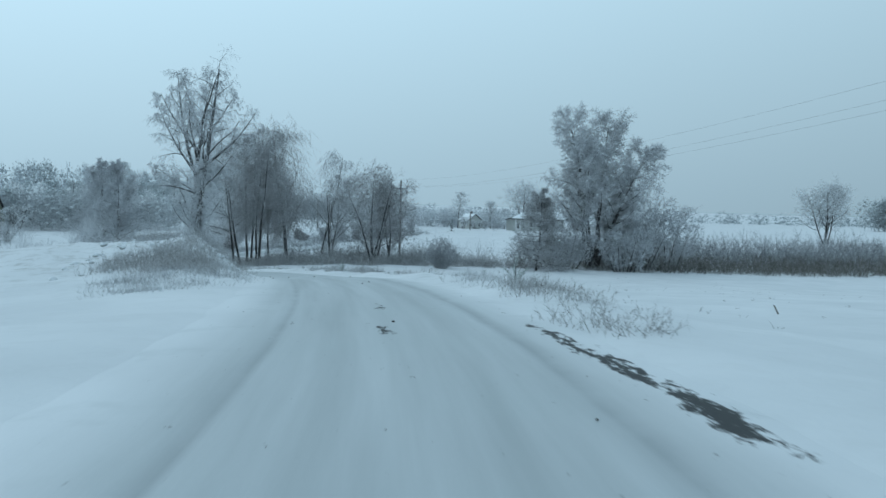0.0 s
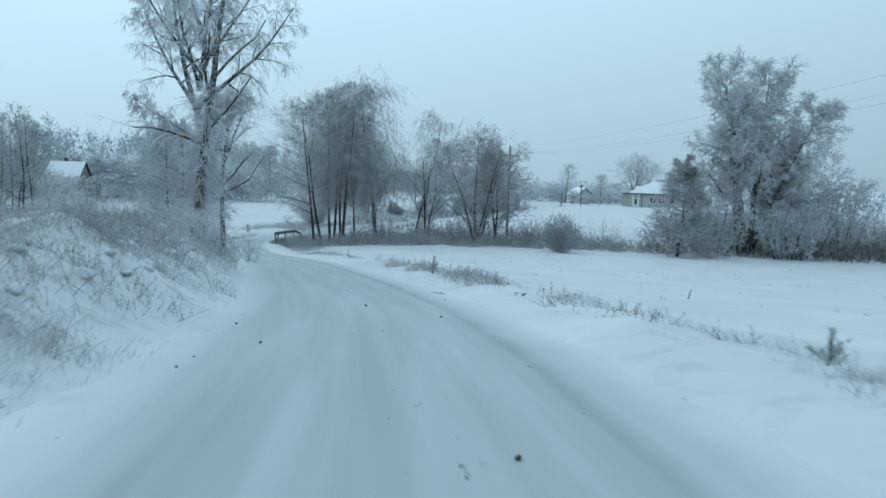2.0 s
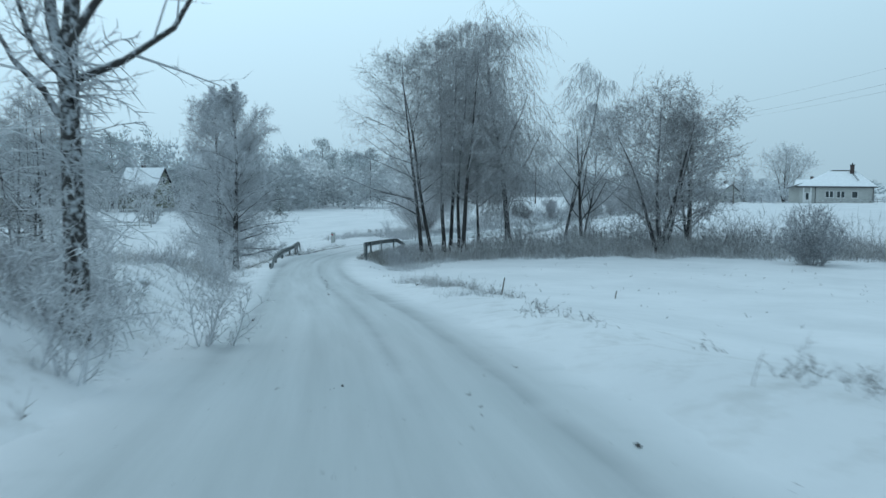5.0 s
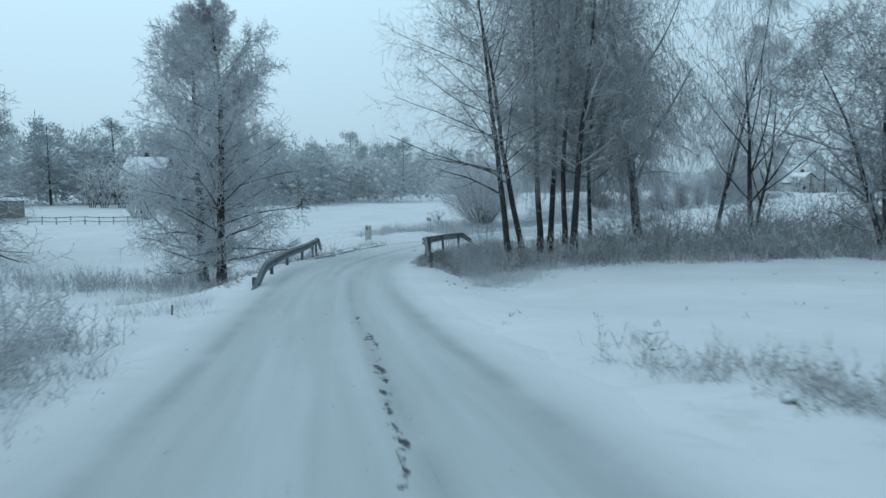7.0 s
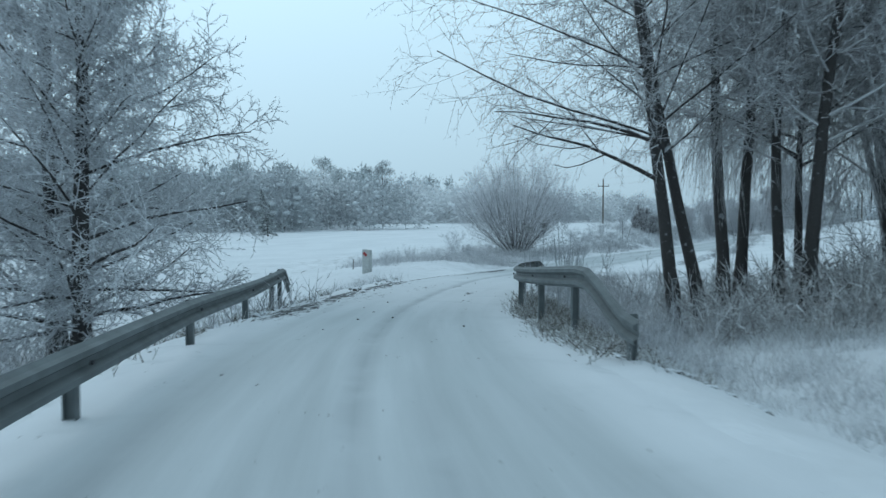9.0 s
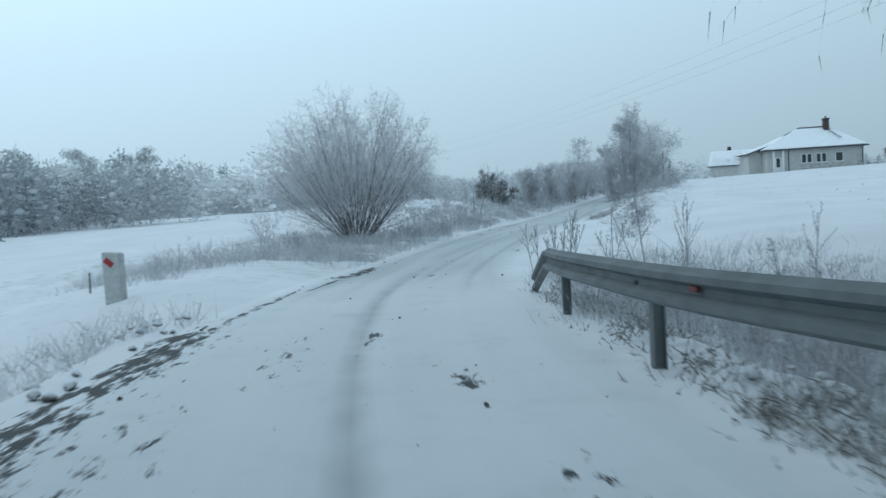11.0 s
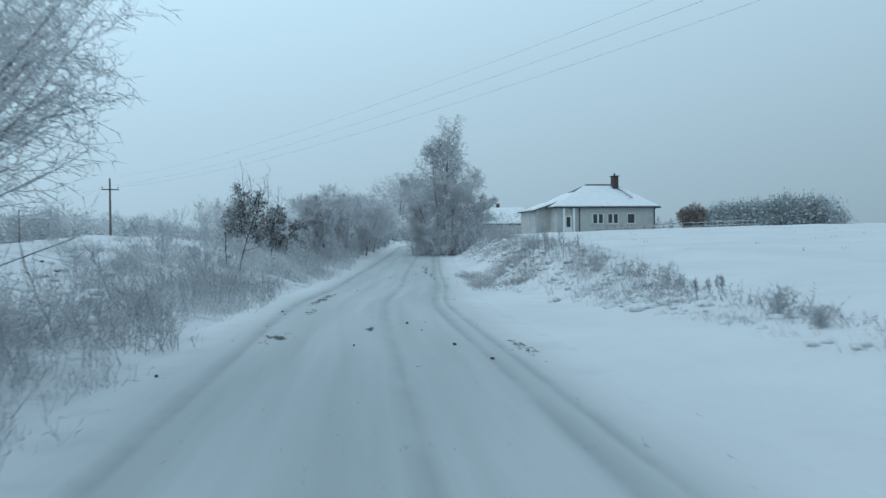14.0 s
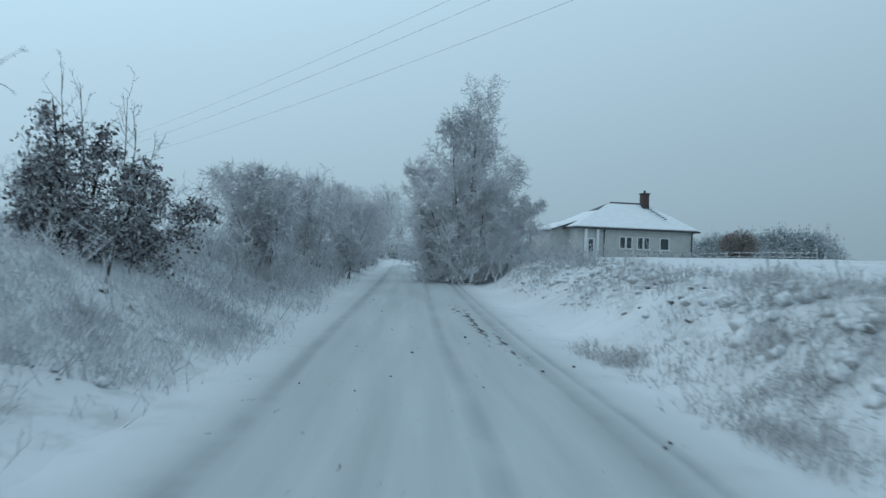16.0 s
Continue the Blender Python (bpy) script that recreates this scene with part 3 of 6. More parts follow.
def build_road_sheet():
    ks = np.where(line[:, 1] > -14)[0]
    ds = np.linspace(-3.0, 3.0, 66)
    c, sd = line[ks], side[ks]
    X = c[:, None, 0] + sd[:, None, 0] * ds[None]
    Y = c[:, None, 1] + sd[:, None, 1] * ds[None]
    edge = 0.075 * smooth(2.2, 3.0, np.abs(ds))
    rut = np.zeros_like(X)
    for d0, wd, y0, y1 in RUTS:
        rut += np.exp(-((ds[None] - d0) / wd) ** 2) * smooth(y0 - 4, y0 + 4, Y) * (1 - smooth(y1 - 4, y1 + 4, Y))
    Z = c[:, None, 2] - edge[None] - 0.022 * np.minimum(rut, 1.0) + 0.012 * np.sin(3.1 * X + 1.3 * Y) * np.sin(2.3 * Y)
    h, w = X.shape
    i = (np.arange(h - 1)[:, None] * w + np.arange(w - 1)[None]).ravel()
    ob = mesh_part("road", np.stack([X, Y, Z], -1).reshape(-1, 3), [np.stack([i, i + 1, i + w + 1, i + w], 1)], M["road"], smooth_shade=True)
    bare = np.zeros_like(X)
    for bx, by, hl, hw, amp in BARE_HILL + BARE_BRIDGE + BARE_HEDGE:
        k = along([bx], [by])[0][0]
        u = (X - bx) * way[k, 0] + (Y - by) * way[k, 1]
        v = (X - bx) * side[k, 0] + (Y - by) * side[k, 1]
        bare = np.maximum(bare, amp * np.exp(-(u / (1.15 * hl)) ** 4 - (v / (1.5 * hw)) ** 2))
    shoulder = np.maximum(smooth(1.3, 2.4, np.abs(ds))[None], 0.7 * smooth(98, 106, Y) * (1 - smooth(112, 121, Y)))  # whiter stretch past the bridge
    for name, val in (("rut", np.minimum(rut, 1.1)), ("bare", bare), ("shoulder", shoulder)):
        ob.data.attributes.new(name, "FLOAT", "POINT").data.foreach_set("value", val.astype(np.float32).ravel())
    uv = ob.data.uv_layers.new(name="UVMap")
    idx = np.empty(len(ob.data.loops), np.int32)
    ob.data.loops.foreach_get("vertex_index", idx)
    flat = np.stack([np.broadcast_to(ds[None], X.shape), np.broadcast_to(S[ks][:, None], X.shape)], -1).reshape(-1, 2)
    uv.data.foreach_set("uv", flat[idx].astype(np.float32).ravel())
    return tagged(ob, "narrow country road under packed snow with wheel ruts", "road", kind="structure")


build_ground()
build_road_sheet()

# ---------------------------------------------------------------- trees beside the road
L1 = dict(n=22, f0=0.12, ang=58, ratio=0.42, shape=oval, segs=5, up=0.25, wig=0.22, sides=4, stem=dict(segs=10, wig=0.16, up=0.1))
L2 = dict(n=9, f0=0.2, ang=45, ratio=0.42, segs=2, up=0.05, wig=0.3)
L3 = dict(n=6, f0=0.2, ang=45, ratio=0.5, segs=1, up=-0.1, wig=0.3)


def lv(base, **changes):
    return {**base, **changes}


# The tall rimed tree on the bank, with dense epicormic twigs round its trunk.
tree("rimed_roadside_tree", -12.7, 42.6, 14,
     [(0, 0, -0.005, 0.02, 9.7, 0.19)] + [(-0.005 * z, 0.02 * z, lx, ly, ln, r, z) for lx, ly, ln, r, z in
      ((-0.26, 0.10, 5.3, 0.095, 4.1), (0.20, -0.12, 4.9, 0.085, 4.9), (1.15, -0.20, 4.3, 0.085, 4.4), (-0.95, 0.10, 4.0, 0.080, 4.3), (0.80, 0.35, 3.5, 0.065, 5.6), (-0.60, -0.45, 3.3, 0.060, 5.5),
       (0.10, -0.95, 3.3, 0.065, 5.0), (0.0, 0.95, 3.3, 0.065, 5.2), (-1.7, 0.0, 2.6, 0.045, 3.4), (1.9, 0.1, 1.7, 0.035, 3.8), (0.45, 0.1, 3.0, 0.050, 6.6), (-0.40, 0.1, 2.8, 0.050, 6.9))],
     [lv(L1, n=13, f0=0.24, ang=46, ratio=0.27, up=-0.05, wig=0.36, segs=4, shape=lambda f: 1.25 - 0.75 * f, stem=dict(segs=9, wig=0.15, up=0.34, tip=0.16)), lv(L2, n=8, ratio=0.44, up=-0.55), lv(L3, n=5, up=-0.8)], 0.0056, ("bark_frost", "twig_white"), tip_n=4, tip_len=0.15, tip_up=-0.4,
     wood_levels=2, sprigs=(620, 0.02, 0.52, 0.85, -0.7), tags=dict(label="tall bare tree thick with rime on the road bank", category="tree"))
tree("gnarled_roadside_tree", -15.9, 52.6, 12, [(0, 0, 0.02, 0.0, 7.9, 0.14)] + [(0.02 * z, 0, lx, ly, ln, r, z) for lx, ly, ln, r, z in
      ((-0.45, 0.05, 4.6, 0.085, 2.7), (1.15, 0.0, 2.3, 0.055, 3.3), (-1.6, 0.1, 2.1, 0.042, 2.9), (0.50, 0.3, 3.0, 0.060, 4.3), (-0.35, 0.5, 2.7, 0.055, 4.8), (0.2, -0.6, 2.6, 0.050, 4.5), (0.3, 0.1, 2.4, 0.045, 5.6))],
     [lv(L1, n=10, f0=0.28, ang=48, ratio=0.28, segs=4, up=0.35, wig=0.45, shape=lambda f: 1.2 - 0.6 * f, stem=dict(segs=9, wig=0.32, up=0.55, tip=0.18)), lv(L2, n=7, ratio=0.46), lv(L3, n=4)], 0.006, ("bark_frost", "twig_white"), tip_n=4, tip_len=0.15,
     wood_levels=2, sprigs=(150, 0.03, 0.42, 0.8, -0.5), tags=dict(label="slender gnarled bare tree coated with rime beside the road", category="tree"))

# Alders and birches by the stream.
ALDERS = ((-26.2, 104.4, -0.165, 0, 15.0, 0.17, 21), (-25.6, 105.0, -0.15, 0.03, 15.0, 0.16, 22), (-25.1, 106.2, -0.02, 0, 16.0, 0.17, 23),
          (-24.7, 106.5, 0.0, 0.02, 16.5, 0.16, 24), (-23.85, 105.9, 0.0, 0, 14.5, 0.15, 25), (-23.3, 105.1, 0.075, 0, 15.0, 0.18, 26))
for k, (x, y, lx, ly, h, r, sd) in enumerate(ALDERS):
    near = k < 2
    alder = tree("alder_tree", x, y, sd, [(0, 0, lx, ly, h, r)],
         [lv(L1, n=30, f0=0.26 if k else 0.30, ang=lambda f: 74 - 24 * f, jit=0.10, rr=0.28, ratio=0.29 if near else 0.24, up=0.14, wig=0.16, shape=lambda f: 0.30 + 0.85 * np.sin(np.pi * f) ** 0.7, stem=dict(segs=10, wig=0.10, up=0.06)),
          lv(L2, n=20 if near else 13, f0=0.1, ratio=0.27 if near else 0.36, up=-0.10 if near else 0.05, wig=0.18), lv(L3, n=6, ratio=0.5)], 0.0062 if near else 0.011, ("bark", "twig_mid" if near else "twig_alder"), tip_n=6 if near else 5, tip_len=0.16 if near else 0.30, wood_levels=2 if near else 1,
         tags=dict(label="slim dark-trunked alder with rimed twigs in a streamside clump", category="tree", group="streamside alders"))
    if k == 0:
        # Its lowest limbs reach out over the road.
        reach = tree("alder_limb", x, y, 27, [(-0.60, 0.0, -2.3, -0.42, 3.6, 0.055, 3.7), (-0.75, 0.0, -2.0, 0.10, 3.8, 0.048, 4.6)],
                     [lv(L1, n=8, f0=0.3, ang=38, ratio=0.34, segs=4, up=-0.15, wig=0.35, stem=dict(segs=8, wig=0.2, up=-0.05, tip=0.2)), lv(L2, n=6, ratio=0.42, up=-0.5), lv(L3, n=3, ratio=0.5, up=-0.8)], 0.0042, ("bark", "twig_dark"), tip_n=2, tip_len=0.09,
                     tags=dict(label="low alder limb", category="tree"))
        for child in list(reach.children):
            child.parent = alder
        bpy.data.objects.remove(reach)
for x, y, h, sd, spread, lean, r, mat in ((-20.4, 108.8, 17.0, 31, 0.27, -0.12, 0.24, "twig_alder"), (-16.6, 112.5, 14.5, 32, 0.25, 0.05, 0.13, "twig_white")):
    tree("weeping_birch", x, y, sd, [(0, 0, lean, 0, h, r), (-0.1, 0.3, lean + 0.10, 0.05, h * 0.8, r * 0.5)],
         [lv(L1, n=24 if r > 0.2 else 16, f0=0.16, ang=48, ratio=spread, up=0.2, wig=0.14), lv(L2, n=11 if r > 0.2 else 8, up=-0.6, wig=0.12, segs=3), lv(L3, n=8, ratio=0.85, up=-1.2, segs=1, wig=0.1)], 0.0105, ("bark", mat), tip_n=5, tip_len=0.42, tip_up=-0.9, wood_levels=1,
         tags=dict(label="weeping birch with hanging rimed twigs by the stream", category="tree", group="streamside birches"))
tree("weeping_birch", -22.9, 108.8, 33, [(0, 0, -0.05, 0.0, 10.5, 0.13)],
     [lv(L1, n=30, f0=0.34, f1=0.92, ang=66, ratio=0.37, up=0.05, wig=0.16, shape=lambda f: 1.15 - 0.5 * f), lv(L2, n=11, f0=0.12, up=-0.8, segs=3, ratio=0.24), lv(L3, n=15, ratio=1.9, up=-2.8, segs=3, wig=0.2)], 0.0048, ("bark", "twig_mid"), tip_n=4, tip_len=0.16, tip_up=-0.9,
     tags=dict(label="small weeping birch with a curtain of rimed twigs", category="tree", group="streamside birches"))
tree("bare_streamside_tree", -14.9, 109.9, 41, [(0, 0, -0.03, 0, 9.6, 0.16), (0, 0, 0.12, 0, 8.2, 0.10)],
     [lv(L1, n=12, f0=0.2, ang=42, ratio=0.34, up=0.4, wig=0.15), lv(L2, n=5, wig=0.2), lv(L3, n=3)], 0.013, ("bark", "twig_mid"), tip_n=2, tip_len=0.3,
     tags=dict(label="small bare tree with dark branches by the stream", category="tree"))
tree("round_alder", -9.3, 108.1, 42, [(0, 0, -0.32, 0, 9.6, 0.16), (0.2, 0, -0.1, 0.1, 10.8, 0.20), (0.3, 0.1, 0.12, -0.1, 10.6, 0.18), (0.5, 0, 0.32, 0, 9.6, 0.15)],
     [lv(L1, n=18, f0=0.10, ang=50, ratio=0.32), lv(L2, n=9), lv(L3, n=5)], 0.016, ("bark", "twig_alder"), tip_n=5, tip_len=0.4, wood_levels=1,
     tags=dict(label="broad round many-stemmed alder with rimed twigs", category="tree"))
tree("round_alder", -7.2, 109.7, 43, [(0, 0, 0.05, 0, 9.8, 0.16), (0.2, 0, -0.15, 0.1, 9.4, 0.14)],
     [lv(L1, n=16, f0=0.12, ang=48, ratio=0.30), lv(L2, n=8), lv(L3, n=5)], 0.016, ("bark", "twig_alder"), tip_n=5, tip_len=0.4, wood_levels=1,
     tags=dict(label="slim two-stemmed alder with rimed twigs", category="tree"))
tree("young_alder", 11.7, 103.6, 44, [(0, 0, 0.0, 0, 9.6, 0.15)],
     [lv(L1, n=48, f0=0.06, ang=72, ratio=0.33, shape=lambda f: 0.25 + 0.95 * (1 - f) ** 0.8, up=0.1), lv(L2, n=12), lv(L3, n=6)], 0.026, ("bark", "twig_mid"), tip_n=4, tip_len=0.38,
     tags=dict(label="conical young alder with level rimed branches", category="tree"))
tree("big_willow", 20.0, 111.4, 45,
     [(0, 0, -0.05, 0, 19.0, 0.42), (0.4, 0, 0.06, 0.05, 19.5, 0.40), (-0.4, 0, -0.17, 0, 16.0, 0.32), (0.6, 0, 0.20, 0, 16.5, 0.32), (0.7, 0.3, 0.34, 0.1, 11.5, 0.24)],
     [lv(L1, n=19, f0=0.28, ang=42, ratio=0.25, up=0.4, shape=lambda f: 1.25 - 0.6 * f), lv(L2, n=14, f0=0.25, ang=50, ratio=0.32), lv(L3, n=6)], 0.036, ("bark", "twig_white"), tip_n=4, tip_len=0.75,
     tags=dict(label="huge rimed willow with billowing crown and a nest", category="tree"))
for x, y, h, sd in ((26.5, 112.5, 9.5, 46), (30.5, 114.0, 8.5, 47), (16.0, 108.5, 6.5, 48), (23.5, 108.0, 5.5, 49)):
    tree("willow_thicket", x, y, sd, [(i * 0.4 - 1, 0.2 * (i % 3), (i - 3) * 0.16, 0.1 * (i % 2), h * (0.75 + 0.05 * ((i * 7) % 6)), 0.08) for i in range(7)],
         [lv(L1, n=12, f0=0.06, ang=40, ratio=0.3), lv(L2, n=5), lv(L3, n=3)], 0.034, ("bark", "twig"), tip_n=3, tip_len=0.5, wood_levels=1,
         tags=dict(label="dense many-stemmed willow thicket grey with rime", category="tree", group="willow thickets"))
tree("round_shrub", -0.1, 99.9, 50, [(0.5 * q * np.cos(a), 0.5 * q * np.sin(a), 1.0 * q ** 1.5 * np.cos(a), 1.0 * q ** 1.5 * np.sin(a), 3.5 * (1 - 0.45 * q * q), 0.022) for a, q in zip(np.arange(34) * 2.39996, np.sqrt((np.arange(34) + 0.5) / 34))],
     [lv(L1, n=10, f0=0.05, ang=36, ratio=0.34, stem=dict(segs=6, up=0.35, wig=0.14)), lv(L2, n=6)], 0.011, ("twig_dark", "twig_dark"), tip_n=3, tip_len=0.22, wood_levels=1,
     tags=dict(label="dense rounded grey shrub lightly rimed", category="shrub"))

# Twin trees in the hollow on the left, with low sweeping branches.
for x, y, h, sd in ((-41.9, 102.8, 13.6, 51), (-39.75, 100.9, 13.2, 52)):
    tree("hollow_alder", x, y, sd, [(0, 0, -0.025 if sd == 51 else 0.035, 0, h, 0.24)],
         [lv(L1, n=60, f0=0.05, ang=lambda f: 80 - 44 * f, rr=0.24, ratio=0.30, shape=lambda f: np.interp(f, (0, 0.12, 0.3, 0.6, 0.8, 1.0), (0.92, 1.08, 0.98, 0.86, 0.60, 0.20)), up=-0.04, jit=0.18, wig=0.20), lv(L2, n=24, f0=0.08, ratio=0.26, sides=3, wig=0.14), lv(L3, n=8, ratio=0.46)], 0.0125, ("bark", "twig"), tip_n=4, tip_len=0.16,
         tags=dict(label="tall dense alder with low sweeping rimed branches", category="tree", group="twin alders"))
for x, y, h, sd in ((-60.5, 105.5, 14.5, 53), (-65.0, 108.0, 14.0, 54), (-72, 105, 14.0, 55), (-79, 109, 13.0, 56)):
    tree("hollow_alder", x, y, sd, [(0, 0, 0.0, 0, h, 0.16), (0.9, 0.3, 0.03, 0, h * 0.94, 0.12), (-1.0, 0.2, -0.04, 0, h * 0.9, 0.12)],
         [lv(L1, n=24, f0=0.04, ang=lambda f: 84 - 40 * f, ratio=0.28, shape=lambda f: 0.25 + 0.9 * (1 - f) ** 0.7, up=0.12), lv(L2, n=8), lv(L3, n=4)], 0.018, ("bark", "twig_mid"), tip_n=3, tip_len=0.4,
         tags=dict(label="dense alder with low rimed branches in the meadow", category="tree", group="meadow alders"))

# The great round willow bush past the bridge.
tree("round_willow_bush", -34.9, 135.0, 61,
     [(0.38 * np.cos(a) * q, 0.38 * np.sin(a) * q, 1.25 * q ** 1.2 * np.cos(a), 1.25 * q ** 1.2 * np.sin(a), (6.7 - 1.9 * q ** 2.2) * (1 - 0.07 * ((i * 7) % 5) / 4), 0.030 - 0.006 * ((i * 3) % 4) / 3) for i, (a, q) in enumerate(zip(np.arange(52) * 2.39996, np.sqrt((np.arange(52) + 0.5) / 52)))],
     [lv(L1, n=11, f0=0.10, f1=0.84, ang=26, ratio=0.46, segs=5, up=0.20, wig=0.16, shape=lambda f: 1.15 - 0.95 * f, stem=dict(segs=8, up=0.42, wig=0.11, tip=0.10)), lv(L2, n=10, f0=0.08, ang=34, ratio=0.26, segs=1), lv(L3, n=4, ang=38, ratio=0.55)], 0.0044, ("rod", "twig_pale"), tip_n=2, tip_len=0.16, wood_levels=2, trunk_sides=5,
     tags=dict(label="great round willow bush with rimed fanning rods", category="shrub"))

# Hedge and trees at the end of the drive.
tree("withered_oak", -27.2, 157.4, 62, [(-0.3, 0, -0.08, 0, 2.75, 0.06), (-0.1, 0, 0.06, 0.1, 2.4, 0.045), (-0.3, 0, -0.30, 0, 2.2, 0.045), (0.2, 0.2, 0.75, 0.0, 1.75, 0.04), (-0.3, 0.1, -0.55, 0.1, 1.9, 0.04), (0.1, -0.2, 0.40, -0.15, 2.0, 0.04), (0.3, 0.0, 1.25, -0.2, 1.9, 0.03), (-0.3, 0.0, -1.0, 0.0, 1.15, 0.03), (0.0, -0.2, 0.1, -1.0, 1.4, 0.03)],
     [lv(L1, n=12, f0=0.08, f1=0.92, ang=60, ratio=0.34, shape=cone), lv(L2, n=6)], 0.006, ("bark", "twig"), tip_n=4, tip_len=0.15, leaves=(15, 0.046, "oak_leaf", "withered brown leaves edged with rime"),
     sink=0.35, tags=dict(label="small oak keeping withered dark leaves edged with rime", category="tree"))
for x, y, h, lean, sd in ((-27.65, 157.4, 2.85, -0.04, 393), (-27.35, 157.1, 2.6, 0.02, 394), (-26.9, 157.3, 2.65, 0.06, 395), (-26.7, 156.7, 2.1, 0.14, 396)):
    tree("bare_shoot", x, y, sd, [(0, 0, lean, 0.02, h, 0.022)], [lv(L1, n=7, f0=0.45, ang=28, ratio=0.16, segs=3, up=0.5, wig=0.2, shape=None, stem=dict(segs=8, wig=0.10, up=0.05, tip=0.2)), lv(L2, n=3, ratio=0.3)], 0.005, ("bark_frost", "twig"), tip_n=3, tip_len=0.05,
         trunk_sides=5, tags=dict(label="thin bare shoot rising through the oak", category="sapling", group="bare saplings"))
# The pale twig colour also stands in for haze along the hedgerow.
for x, y, h, sd, mat in ((-23.9, 163.8, 2.5, 63, "twig_pale"), (-21.2, 170.5, 3.1, 64, "twig_pale"), (-18.5, 176.5, 3.4, 65, "twig_pale"), (-16.3, 183.0, 3.6, 66, "twig_pale"), (-14.0, 190.0, 3.6, 67, "twig_pale"),
                        (-11.2, 198.0, 3.7, 68, "twig_pale"), (-8.3, 207.0, 3.4, 69, "twig")):
    tree("hedge_tree", x, y, sd, [(0.2 * (i % 3), 0.2 * (i % 2), 0.30 * np.cos(i * 2.4) * (i > 0), 0.30 * np.sin(i * 2.4) * (i > 0), h * (1.0 - 0.08 * (i % 4)), 0.035) for i in range(8)],
         [lv(L1, n=14, f0=0.03, ang=36, ratio=0.27, up=0.45, wig=0.14), lv(L2, n=8 if y < 180 else 6, wig=0.15), lv(L3, n=4)], 0.0105 if y < 180 else 0.013, ("rod", mat), tip_n=4 if y < 180 else 2, tip_len=0.20 if y < 180 else 0.28, wood_levels=1,
         tags=dict(label="rimed hedgerow tree beside the road", category="tree", group="hedgerow"))
tree("tall_rimed_tree", -12.8, 176.8, 70, [(0, 0, 0.0, 0, 7.9, 0.16), (0.2, 0, 0.09, 0.05, 7.2, 0.10), (-0.2, 0, -0.09, 0.1, 6.8, 0.10), (0.5, 0.1, 0.40, 0.0, 5.4, 0.08), (-0.4, 0.1, -0.40, 0.0, 5.2, 0.08), (0.1, -0.4, 0.02, -0.35, 4.4, 0.08), (0.8, -0.1, 0.62, -0.1, 4.2, 0.05), (-0.5, 0.2, -0.42, 0.2, 3.4, 0.05)],
     [lv(L1, n=26, f0=0.03, ang=lambda f: 68 - 26 * f, ratio=0.28, up=0.25, wig=0.14, shape=lambda f: 0.45 + 0.65 * (1 - f) ** 0.6, stem=dict(segs=10, wig=0.07, up=0.1)), lv(L2, n=11, f0=0.1, ratio=0.36, wig=0.15), lv(L3, n=5)], 0.0135, ("rod", "twig_pale"), tip_n=4, tip_len=0.24, wood_levels=1,
     tags=dict(label="tall dense roadside tree thick with rime", category="tree"))
tree("tall_rimed_tree", -10.2, 184.5, 71, [(0, 0, 0.0, 0, 5.2, 0.14), (0.3, 0, 0.18, 0, 4.6, 0.10), (-0.2, 0, -0.22, 0.1, 4.6, 0.10)],
     [lv(L1, n=18, f0=0.04, ang=55, ratio=0.34, shape=oval), lv(L2, n=8), lv(L3, n=4)], 0.012, ("bark_frost", "twig_pale"), tip_n=3, tip_len=0.3,
     tags=dict(label="rimed roadside tree with a wide skirt of twigs", category="tree"))


